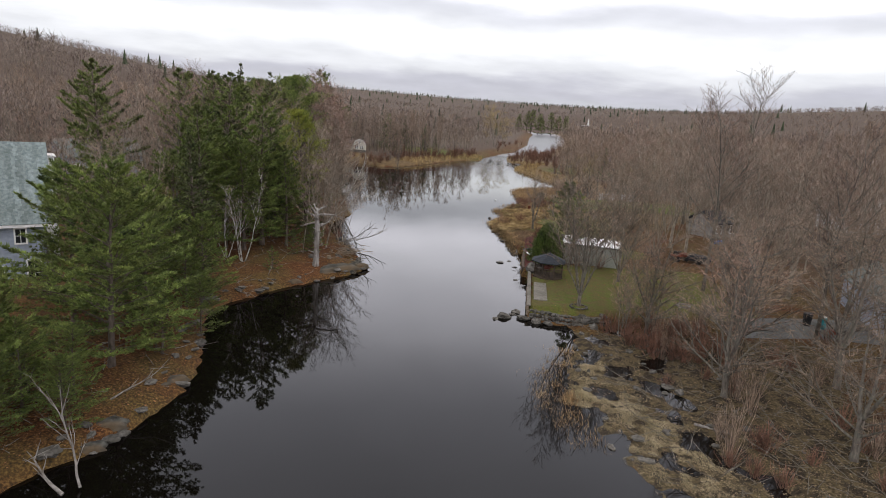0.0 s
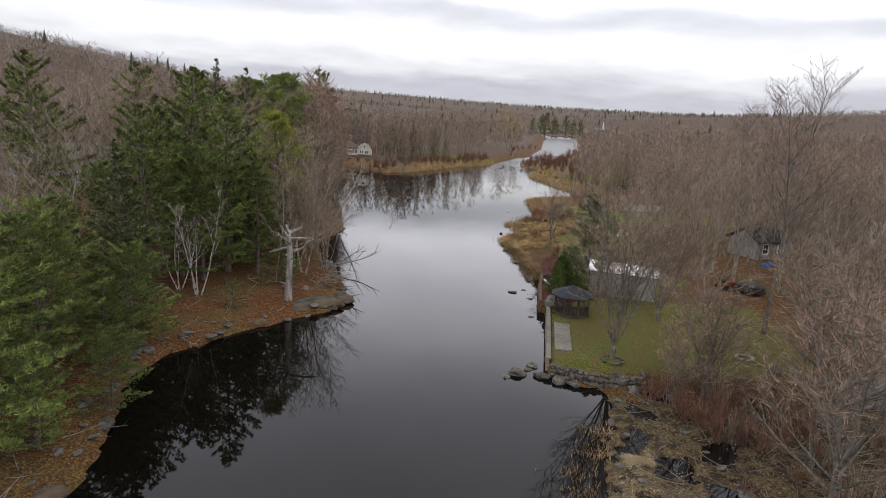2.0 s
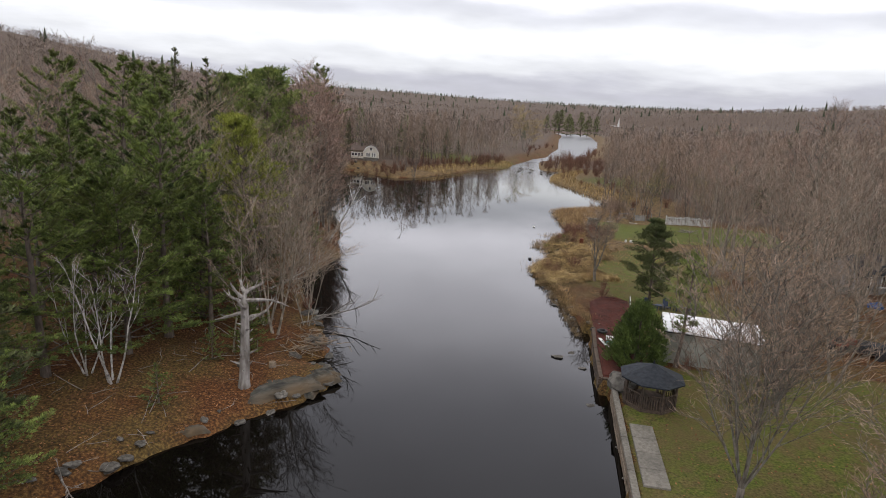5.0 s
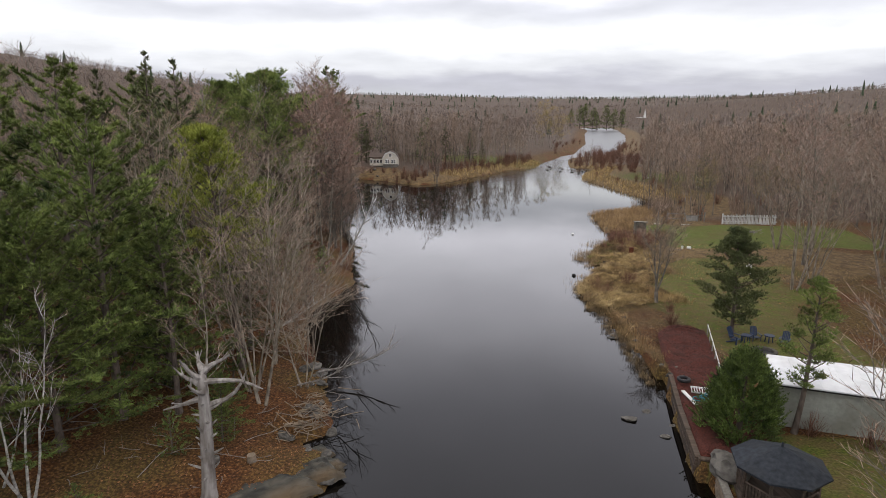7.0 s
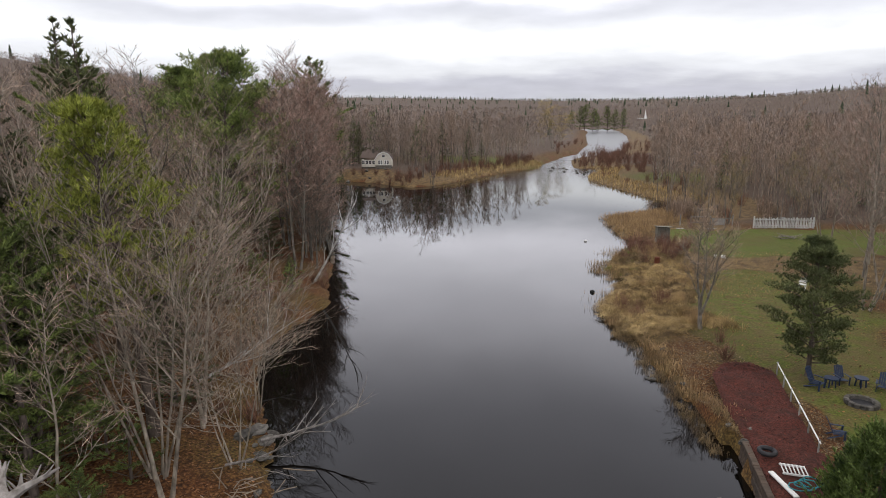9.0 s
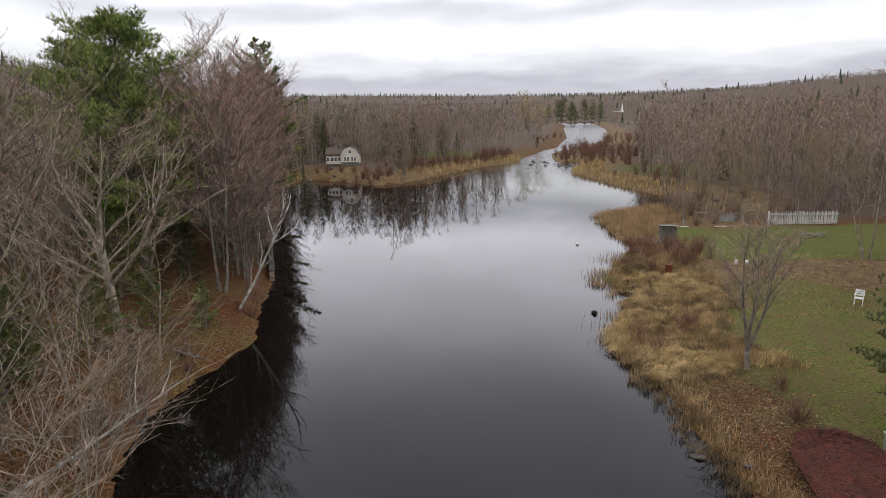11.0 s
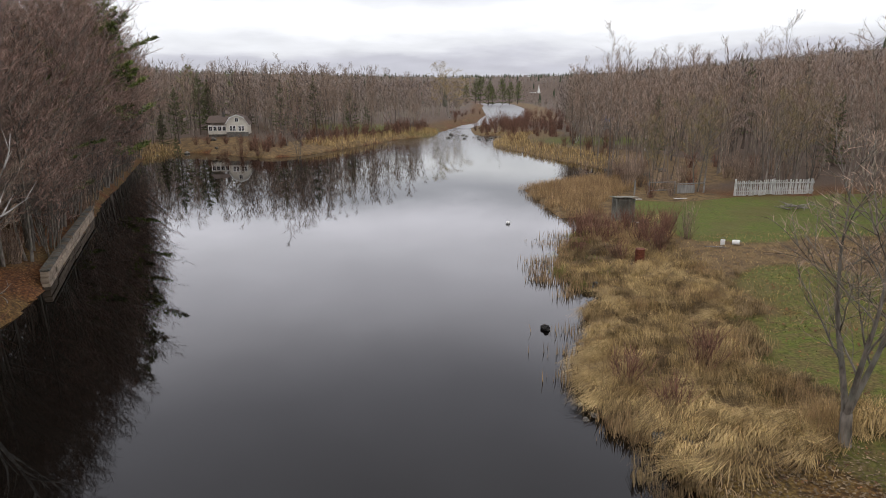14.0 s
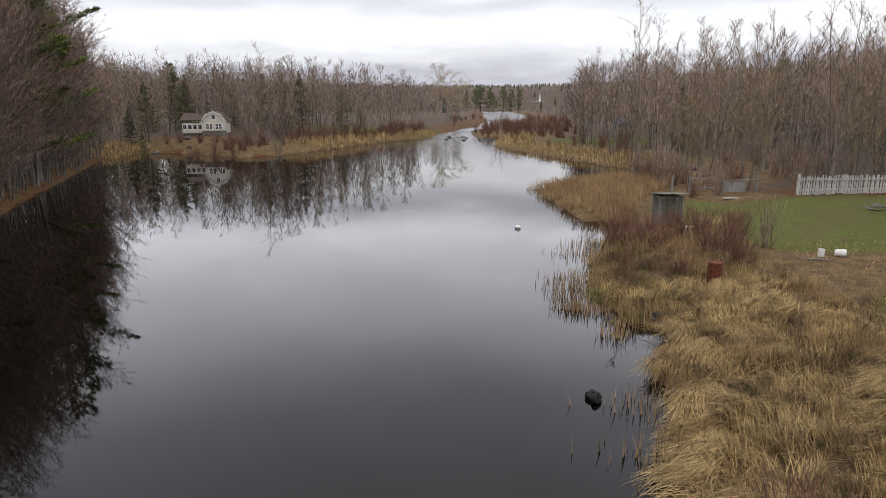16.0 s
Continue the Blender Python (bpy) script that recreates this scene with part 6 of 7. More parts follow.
buoy = thing("mooring_buoy", pose(10.0, 106.6, 0.0) @ Matrix.Diagonal((0.62, 0.62, 0.62, 1)), "small white mooring buoy afloat on the river", "buoy")
bm = bmesh.new()
bmesh.ops.create_uvsphere(bm, u_segments=16, v_segments=10, radius=0.22, matrix=Matrix.Translation((0, 0, 0.1)) @ Matrix.Diagonal((1.25, 1, 0.85, 1)))
part("float", bm, M_WHITE, buoy, smooth=True)
part("shackle", cyl(bmesh.new(), (0.1, 0, 0.26), (0.13, 0, 0.36), 0.04, 0.03, 6), M_GREYWOOD, buoy)


# ---- left bank: snag, dead wood, sticks ----
def snag():
    ob = thing("dead_snag", pose(-9.5, 51.1, gz(-9.5, 51.1) - 0.1, 0, 1, 0), "dead silver-grey tree trunk with broken branch stubs", "tree")
    r = random.Random(3)
    tr = Buf()
    pts = limb(r, (0, 0, 0), Vector((0.03, 0, 1)), 5.0, 12, 0.02, 0.03)
    tr.tube(pts, [0.33, 0.27, 0.25, 0.24, 0.235, 0.23, 0.22, 0.215, 0.21, 0.20, 0.19, 0.15, 0.05], 11)
    part("trunk", tr.data(), M_SNAG, ob, smooth=True)
    for k in range(24):
        p, _ = along(pts, 0.14 + 0.62 * k / 24)
        s = Buf()
        s.tube(limb(r, p, rng_dir(r, k * 2.4, r.uniform(1.0, 1.5)), r.uniform(0.35, 0.75), 3, 0.12, 0.12), [0.07, 0.055, 0.045, 0.02], 5)
        part("stub", s.data(), M_SNAG, ob)
    for az, tl, ln, u, up in [(0.35, 1.25, 1.9, 0.72, 0.22), (3.3, 1.75, 1.5, 0.78, 0.05), (2.9, 1.3, 1.2, 0.86, 0.3), (0.1, 1.5, 2.3, 0.90, 0.0), (3.9, 1.2, 1.1, 0.93, 0.25),
                              (0.8, 0.9, 1.1, 0.97, 0.0), (2.4, 0.8, 0.9, 0.98, 0.05), (5.2, 1.3, 1.2, 0.82, 0.1), (1.6, 1.2, 1.0, 0.88, 0.1)]:
        p, _ = along(pts, u)
        s = Buf()
        bp = limb(r, p, rng_dir(r, az, tl), ln, 5, up * 0.5, 0.26)
        s.tube(bp, [0.125, 0.105, 0.085, 0.065, 0.05, 0.02], 6)
        for _ in range(2):
            q, d = along(bp, r.uniform(0.4, 0.9))
            s.tube(limb(r, q, d + Vector((r.uniform(-1, 1), r.uniform(-1, 1), r.uniform(0, 1))) * 0.8, 0.4, 2, 0.05, 0.2), [0.035, 0.025, 0.01], 4)
        part("branch", s.data(), M_SNAG, ob)


snag()


def dead_limb(x, y, z, d, length, r0, seed, label, forks=7, material=None, crook=0.14):
    r = random.Random(seed)
    b = Buf()
    pts = limb(r, (0, 0, 0), Vector(d), length, 8, 0.02, crook)
    b.tube(pts, [r0 * (1 - 0.85 * i / 8) for i in range(9)], 6)
    for k in range(forks):
        p, dd = along(pts, 0.2 + 0.75 * k / forks)
        side = Vector((r.uniform(-1, 1), r.uniform(-1, 1), r.uniform(-0.2, 1)))
        fp = limb(r, p, dd + side * 0.8, length * r.uniform(0.2, 0.42), 4, 0.04, 0.2)
        b.tube(fp, [r0 * 0.45, r0 * 0.36, r0 * 0.27, r0 * 0.18, r0 * 0.08], 5)
        for _ in range(3):
            q, qd = along(fp, r.uniform(0.3, 1))
            b.spike(q, qd + Vector((r.uniform(-1, 1), r.uniform(-1, 1), r.uniform(-0.3, 1))) * 0.7, length * 0.12, r0 * 0.16)
    ob = mesh_ob("dead_branch", b.v, b.f, material or M_SNAG, True)
    ob.matrix_basis = pose(x, y, z)
    tagged(ob, label, "branch", "dead wood of the banks")


dead_limb(-11.2, 19.6, 0.1, (-0.45, 0.45, 0.75), 4.0, 0.055, 71, "bleached forked branch stranded on the shore", 9)
dead_limb(-11.6, 19.2, 0.05, (-0.7, 0.2, 0.35), 2.2, 0.075, 72, "bleached forked branch stranded on the shore", 5)
dead_limb(-12.9, 24.8, 0.9, (0.5, 0.4, 0.25), 2.6, 0.045, 73, "grey fallen branch on the leaf litter", 5)
dead_limb(-13.6, 43.2, 0.5, (0.75, -0.8, 0.1), 2.4, 0.055, 74, "bleached branch reaching into the water", 6)
dead_limb(-13.4, 66.8, 1.0, (0.42, 0.90, 0.10), 6.3, 0.085, 75, "white birch trunk fallen out over the water", 9, M_BIRCH, 0.05)
dead_limb(-14.1, 78.6, 0.9, (0.8, -0.75, 0.22), 4.0, 0.07, 77, "pale limb leaning over the shore", 7)
dead_limb(-13.5, 85.6, 0.7, (0.50, 0.15, 0.85), 7.2, 0.11, 78, "slanting pale birch trunk leaning over the water", 9, M_BIRCH, 0.06)
dead_limb(-8.8, 62.5, 0.6, (0.95, 0.3, 0.2), 4.6, 0.07, 79, "bare limb sweeping low over the water", 9)
dead_limb(-9.2, 60.2, 0.9, (0.9, -0.1, 0.2), 4.2, 0.06, 80, "bare limb sweeping low over the water", 9)
stick = Buf()
for k in range(120):
    p = Vector((R.gauss(0, 0.75), R.gauss(0, 0.9), R.uniform(0.0, 0.3)))
    stick.tube(limb(R, p, Vector((R.uniform(-1, 1), R.uniform(-1, 1), R.uniform(-0.12, 0.15))), R.uniform(0.4, 1.3), 2, 0, 0.1), [0.025, 0.022, 0.015], 4)
ob = mesh_ob("stick_heap", stick.v, stick.f, M_TIMBER)
ob.matrix_basis = pose(-7.9, 57.4, gz(-7.9, 57.4))
tagged(ob, "heap of gnawed pale sticks on the bank", "sticks", kind="stuff")
stump = thing("tree_stump", at(-8.8, 53.3), "low sawn tree stump on the bank", "stump")
part("wood", cyl(bmesh.new(), (0, 0, -0.05), (0, 0, 0.3), 0.2, 0.17, 10), M_TIMBER, stump)


# ---- buildings ----
def window(parent, x, y, z, w, h, facing="y", n=2, rows=2, label="white-framed window", name="window"):
    """A framed window with a pane and glazing bars, proud of a wall; facing y looks to -y, facing x to +x."""
    m = pose(x, y, z) if facing == "y" else pose(x, y, z, 0, 0, 90)
    wo = new(name)
    wo.parent = parent
    wo.matrix_basis = m
    tagged(wo, label)
    for s in (-1, 1):
        part("frame", block(s * (w / 2 + 0.05), -0.04, 0, 0.1, 0.08, h + 0.2), M_WHITE, wo)
        part("frame", block(0, -0.04, s * (h / 2 + 0.05), w + 0.0, 0.08, 0.1), M_WHITE, wo)
    part("pane", block(0, -0.012, 0, w, 0.02, h), M_GLASS, wo)
    for k in range(1, n):
        part("glazing_bar", block(-w / 2 + w * k / n, -0.03, 0, 0.035, 0.03, h), M_WHITE, wo)
    for k in range(1, rows):
        part("glazing_bar", block(0, -0.03, -h / 2 + h * k / rows, w, 0.03, 0.03), M_WHITE, wo)
    return wo


def big_house():
    m = pose(-25.6, 40.4, 0.7, 0, 0, 36)
    ob = thing("house", m, "two-storey blue-grey house with a grey-green shingle roof", "house")
    W, D, H, RH = 15.0, 9.0, 4.9, 4.6
    wall = block(-W / 2, 0.1, H / 2 - 0.3, W, 0.2, H + 0.6)
    front = part("wall", wall, M_SIDING, ob)
    part("wall", block(-W / 2, D - 0.1, H / 2 - 0.3, W, 0.2, H + 0.6), M_SIDING, ob)
    for x in (-0.1, -W + 0.1):
        v = [Vector((x + s, yy, zz)) for s in (-0.1, 0.1) for yy, zz in ((0.2, -0.6), (D - 0.2, -0.6), (D - 0.2, H), (D / 2, H + RH - 0.15), (0.2, H))]
        part("gable_wall", (v, [(0, 1, 2, 3, 4), (9, 8, 7, 6, 5)] + [(i, (i + 1) % 5, 5 + (i + 1) % 5, 5 + i) for i in range(5)]), M_SIDING, ob)
    for k in range(26):
        part("clapboard", block(-W / 2, -0.012, -0.35 + k * 0.2, W, 0.024, 0.188), M_SIDING, front)
        part("clapboard", block(0.012, D / 2, -0.35 + k * 0.2, 0.024, D - 0.05, 0.188), M_SIDING, front)
    part("corner_board", block(0.03, -0.03, H / 2 - 0.2, 0.16, 0.16, H + 0.3), M_WHITE, ob)
    slope = math.hypot(D / 2 + 0.4, RH * (D / 2 + 0.4) / (D / 2))
    pitch = math.degrees(math.atan2(RH, D / 2))
    for s in (0, 1):
        rm = pose(0.45, -0.4, H - 0.36, pitch) if s == 0 else pose(0.45, D + 0.4, H - 0.36, -pitch) @ pose(0, 0, 0, 0, 0, 0)
        roof = new("roof")
        roof.parent = ob
        roof.matrix_basis = rm
        sy = 1 if s == 0 else -1
        part("deck", block(-(W + 0.9) / 2, sy * slope / 2, 0.05, W + 0.9, slope, 0.1), M_SHINGLE, roof)
        if s == 0:
            rows = 34
            me = None
            for j in range(rows):
                bm = bmesh.new()
                x = 0.0
                rr = random.Random(j)
                while x < W + 0.9:
                    w = rr.uniform(0.26, 0.36)
                    w = min(w, W + 0.9 - x)
                    box(bm, -(x + w / 2), slope * (j + 0.5) / rows, 0.12 - 0.0, w - 0.012, slope / rows * 1.12, 0.022, 0.0, None)
                    x += w
                part("shingle_course", bm, M_SHINGLE2, roof)
        else:
            for j in range(12):
                part("shingle_course", block(-(W + 0.9) / 2, -slope * (j + 0.5) / 12, 0.12, W + 0.9, slope / 12 * 0.99, 0.025), M_SHINGLE, roof)
    part("fascia", block(-W / 2 + 0.0, -0.42, H - 0.42, W + 0.9, 0.06, 0.2), M_WHITE, ob, "white eave board")
    window(ob, -1.55, -0.03, 3.75, 0.55, 0.95)
    window(ob, -0.9, -0.03, 1.15, 0.7, 1.7)
    window(ob, -3.1, -0.03, 1.0, 0.95, 1.35)
    window(ob, -5.4, -0.03, 3.75, 0.55, 0.95)
    window(ob, -6.0, -0.03, 1.0, 0.95, 1.35)
    window(ob, 0.03, 1.7, 1.25, 1.4, 1.25, "x", 3)
    window(ob, 0.03, 4.6, 1.25, 1.4, 1.25, "x", 3)
    window(ob, 0.03, 2.6, 3.8, 0.8, 1.1, "x")
    window(ob, 0.03, 5.6, 3.8, 0.8, 1.1, "x")
    ch = part("chimney", block(0.55, 5.6, 4.1, 0.75, 1.5, 8.9, 0.02), M_WHITE, ob, "white-painted chimney")
    part("cap", block(0.55, 5.6, 8.62, 0.95, 1.7, 0.14, 0.02), M_WHITE, ch)


M_SHINGLE2 = mat("grey_green_shingle_courses", (0.13, 0.165, 0.165), (0.24, 0.28, 0.275), 5, 0.9, 0.3, dirt=(0.09, 0.11, 0.10), dirt_amount=0.5, island=0.22)
big_house()


def cottage():
    m = pose(-24.0, 172.0, 2.75, 0, 0, 6) @ Matrix.Diagonal((0.70, 0.70, 0.68, 1))
    ob = thing("cottage", m, "small cream gambrel-roofed cottage with a low side wing", "house")
    W, D, H = 5.0, 6.5, 1.95
    prof = [(-W / 2, -0.5), (W / 2, -0.5), (W / 2, H), (W / 2 * 0.66, H + 1.5), (0, H + 2.2), (-W / 2 * 0.66, H + 1.5), (-W / 2, H)]
    for y in (0, D - 0.2):
        v = [Vector((x, y + s, z)) for s in (0, 0.2) for x, z in prof]
        part("gable_wall", (v, [tuple(range(7)), tuple(range(13, 6, -1))] + [(i, 7 + i, 7 + (i + 1) % 7, (i + 1) % 7) for i in range(7)]), M_CREAM, ob)
    for s in (-1, 1):
        part("side_wall", block(s * (W / 2 - 0.1), D / 2, H / 2 - 0.25, 0.2, D - 0.4, H + 0.5), M_CREAM, ob)
        for (x0, z0), (x1, z1) in (((W / 2 + 0.25, H - 0.25), (W / 2 * 0.66, H + 1.5)), ((W / 2 * 0.66, H + 1.5), (0, H + 2.2))):
            v = [Vector((s * x0, -0.3, z0 + 0.03)), Vector((s * x1, -0.3, z1 + 0.03)), Vector((s * x1, D + 0.3, z1 + 0.03)), Vector((s * x0, D + 0.3, z0 + 0.03))]
            v += [p + Vector((0, 0, 0.13)) for p in v]
            part("roof_slope", (v, [(0, 1, 2, 3), (7, 6, 5, 4), (0, 4, 5, 1), (1, 5, 6, 2), (2, 6, 7, 3), (3, 7, 4, 0)]), M_BROWNROOF, ob)
            w = [Vector((s * x0, -0.36, z0 - 0.1)), Vector((s * x1, -0.36, z1 - 0.1)), Vector((s * x1, -0.36, z1 + 0.17)), Vector((s * x0, -0.36, z0 + 0.17))]
            w += [p + Vector((0, 0.06, 0)) for p in w]
            part("verge_board", (w, [(0, 1, 2, 3), (7, 6, 5, 4), (0, 4, 5, 1), (1, 5, 6, 2), (2, 6, 7, 3), (3, 7, 4, 0)]), M_WHITE, ob)
    window(ob, 0, 0, H + 1.05, 0.7, 0.85)
    for x in (-1.0, 0.95):
        window(ob, x - 0.36, 0, 0.95, 0.5, 1.15)
        window(ob, x + 0.36, 0, 0.95, 0.5, 1.15)
    part("wing_wall", block(-W / 2 - 2.2, 1.6, 0.55, 4.4, 0.2, 2.2), M_CREAM, ob)
    part("wing_wall", block(-W / 2 - 4.3, 3.6, 0.55, 0.2, 3.8, 2.2), M_CREAM, ob)
    bm = block(-W / 2 - 2.2, 3.4, 2.3, 4.8, 4.6, 0.15)
    bmesh.ops.rotate(bm, verts=bm.verts, cent=(-W / 2 - 1.7, 1.2, 1.75), matrix=Matrix.Rotation(radians(20), 3, "X"))
    part("wing_roof", bm, M_BROWNROOF, ob)
    for k in range(4):
        window(ob, -W / 2 - 0.7 - k * 1.05, 1.5, 0.85, 0.7, 0.95)
    part("foundation", block(0, 0.1, -1.5, W + 0.06, 0.4, 3.1), M_ROCK, ob)
    part("foundation", block(-W / 2 - 2.2, 2.0, -1.75, 4.3, 0.6, 2.6), M_ROCK, ob)
    part("chimney", block(-W / 2 - 1.0, 4.6, 3.6, 0.6, 0.6, 2.6), M_ROCK, ob)


cottage()


def plain_house(x, y, turn, w, d, h, rh, wall_mat, roof_mat, label, base=0.0):
    ob = thing("house", pose(x, y, gz(x, y) - 0.2 + base, 0, 0, turn), label, "house", "far houses")
    for s in (0, 1):
        part("wall", block(0, (d - 0.2) * s + 0.1 - d / 2, h / 2, w, 0.2, h), wall_mat, ob)
        xx = (w - 0.2) * (s - 0.5)
        v = [Vector((xx + q, yy, zz)) for q in (-0.1, 0.1) for yy, zz in ((-d / 2 + 0.2, 0), (d / 2 - 0.2, 0), (d / 2 - 0.2, h), (0, h + rh - 0.1), (-d / 2 + 0.2, h))]
        part("gable_wall", (v, [(0, 1, 2, 3, 4), (9, 8, 7, 6, 5)] + [(i, (i + 1) % 5, 5 + (i + 1) % 5, 5 + i) for i in range(5)]), wall_mat, ob)
        sg = 1 if s else -1
        v = [Vector((-w / 2 - 0.3, sg * (d / 2 + 0.3), h - 0.15)), Vector((w / 2 + 0.3, sg * (d / 2 + 0.3), h - 0.15)), Vector((w / 2 + 0.3, 0, h + rh)), Vector((-w / 2 - 0.3, 0, h + rh))]
        v += [p + Vector((0, 0, 0.15)) for p in v]
        part("roof", (v, [(0, 1, 2, 3), (7, 6, 5, 4), (0, 4, 5, 1), (1, 5, 6, 2), (2, 6, 7, 3), (3, 7, 4, 0)]), roof_mat, ob)
    for k in range(max(2, int(w / 2.4))):
        window(ob, -w / 2 + 1.2 + k * 2.4, -d / 2, min(1.4, h - 0.8), 0.8, 1.0)
    return ob


plain_house(37.0, 45.0, 74, 8.5, 6.0, 2.6, 1.7, M_SIDING, M_SHINGLE, "low grey bungalow glimpsed through the bare trees")
plain_house(66, 92, 20, 14, 8.0, 3.0, 1.9, M_WHITE, M_GRAVEL, "pale-roofed house behind the woods")
plain_house(37, 80, 25, 5.0, 4.0, 2.2, 1.2, M_GREYWOOD, M_DARKROOF, "dark-roofed grey outbuilding among bare trees")
plain_house(52, 203, -12, 4.5, 4.0, 2.2, 1.0, M_GREYWOOD, M_TARP, "grey cottage with a blue-tarped roof in the woods")
plain_house(-62, 178, 30, 11.0, 7.0, 3.0, 2.2, M_WHITE, M_SHINGLE, "white house half hidden in the woods")
plain_house(-52, 92, 60, 12.0, 7.0, 3.0, 2.2, M_SIDING, M_SHINGLE, "grey house half hidden in the woods")
for k, (x, y) in enumerate([(262, 1010), (345, 1030)]):
    plain_house(x, y, 10 * k, 14, 9, 4, 2, M_WHITE, M_GRAVEL if k % 2 else M_ROOFWHITE, "distant white building on the valley side", 5.0 - gz(x, y))


def vehicle():
    ob = thing("lawn_tractor", at(26.2, 62.6, 25), "small orange-red lawn tractor parked under trees", "tractor")
    part("bonnet", block(0.55, 0, 0.62, 0.85, 0.5, 0.4, 0.06), M_RED, ob)
    part("mudguard", block(-0.45, 0, 0.62, 0.7, 0.9, 0.22, 0.06), M_RED, ob)
    part("seat", block(-0.5, 0, 0.9, 0.45, 0.42, 0.4, 0.06), M_BLACK, ob)
    for x, r in ((0.7, 0.2), (-0.5, 0.3)):
        for s in (-1, 1):
            part("wheel", cyl(bmesh.new(), (x, s * 0.34, r), (x, s * 0.5, r), r, r, 12), M_BLACK, ob)
    part("steering_wheel", cyl(bmesh.new(), (0.1, 0, 1.0), (0.08, 0, 1.03), 0.16, 0.16, 10), M_BLACK, ob)
    tp = thing("tarpaulin", at(35.4, 74, 10), "crumpled bright blue tarpaulin over a heap", "tarpaulin")
    bm = bmesh.new()
    bmesh.ops.create_icosphere(bm, subdivisions=3, radius=0.6)
    for v in bm.verts:
        v.co *= 1 + 0.35 * noise.noise(v.co * 3)
        v.co.z = max(v.co.z * 0.8, -0.1)
    part("sheet", bm, M_TARP, tp)
    dr = thing("plastic_drum", at(29.6, 42.9), "teal plastic barrel on the gravel drive", "drum")
    part("body", cyl(bmesh.new(), (0, 0, 0), (0, 0, 0.9), 0.29, 0.29, 14), M_TEAL, dr)
    part("lid", cyl(bmesh.new(), (0, 0, 0.9), (0, 0, 0.95), 0.31, 0.31, 14), M_WHITE, dr, "pale lid")
    bx = thing("storage_crate", at(30.2, 42.3, 20), "small red plastic crate beside the drum", "crate")
    part("body", block(0, 0, 0.16, 0.5, 0.36, 0.32, 0.02), M_RED, bx)
    bn = thing("black_bin", at(28.7, 43.2), "black rubbish bin on the gravel", "bin")
    part("body", cyl(bmesh.new(), (0, 0, 0), (0, 0, 0.85), 0.26, 0.32, 10), M_BLACK, bn)
    part("lid", cyl(bmesh.new(), (0, 0, 0.85), (0, 0, 0.93), 0.34, 0.30, 10), M_BLACK, bn)
    wp = thing("covered_trailer", at(28.0, 61.8, -25), "low dark trailer under a black cover", "trailer")
    part("bed", block(0, 0, 0.45, 2.4, 1.3, 0.3, 0.04), M_BLACK, wp)
    part("cover", block(0, 0, 0.72, 2.3, 1.25, 0.3, 0.1), M_DARKROOF, wp)
    for s in (-1, 1):
        part("wheel", cyl(bmesh.new(), (0, s * 0.66, 0.28), (0, s * 0.82, 0.28), 0.28, 0.28, 12), M_BLACK, wp)


vehicle()
gp = [(23.2, 40.8), (28.5, 41.4), (33, 40.6), (37, 41), (37, 44.8), (30, 44.6), (24, 43.8)]
bm = bmesh.new()
f = bm.faces.new([bm.verts.new((x, y, 0)) for x, y in gp])
bmesh.ops.triangulate(bm, faces=[f])
for _ in range(3):
    bmesh.ops.subdivide_edges(bm, edges=bm.edges, cuts=1, use_grid_fill=True)
for v in bm.verts:
    v.co.z = gz(v.co.x, v.co.y) + 0.05
me = bpy.data.meshes.new("gravel_drive")
bm.to_mesh(me)
bm.free()
me.materials.append(mat("grey_gravel", (0.09, 0.09, 0.09), (0.19, 0.19, 0.185), 14, 0.95, 0.6, dirt_amount=0.4))
tagged(new("gravel_drive", me), "grey gravel parking patch at the lawn's edge", "driveway", kind="structure")


# ---- grasses, reeds and shrubs ----
def blades(name, material, label, n, place, h, width, lean, category="grass"):
    """A stand of bent blades: place(r) gives x, y or None."""
    r = random.Random(n + len(name))
    pts = []
    while len(pts) < n:
        p = place(r)
        if p:
            pts.append(p)
    arr = np.array(pts)
    z = np.maximum(ground(arr[:, 0], arr[:, 1]), -0.25)
    b = Buf()
    for (x, y), zz in zip(pts, z):
        hh = h * r.uniform(0.5, 1.2)
        az = r.uniform(0, 6.283) if lean[1] is None else lean[1] + 0.9 * math.sin(x * 0.8 + y * 0.5) + r.gauss(0, 0.5)
        t = r.uniform(*lean[0])
        d1 = Vector((math.sin(t * 0.45) * math.cos(az), math.sin(t * 0.45) * math.sin(az), math.cos(t * 0.45)))
        d2 = Vector((math.sin(t) * math.cos(az), math.sin(t) * math.sin(az), math.cos(t)))
        a = r.uniform(0, 3.14)
        s = Vector((math.cos(a), math.sin(a), 0)) * width * r.uniform(0.7, 1.2)
        p0 = Vector((x, y, zz - 0.03))
        p1 = p0 + d1 * hh * 0.5
        base = len(b.v)
        b.v += [p0 - s, p0 + s, p1 + s * 0.8, p1 - s * 0.8, p1 + d2 * hh * 0.55]
        b.f += [(base, base + 1, base + 2, base + 3), (base + 3, base + 2, base + 4)]
    return tagged(mesh_ob(name, b.v, b.f, material), label, category, kind="stuff")


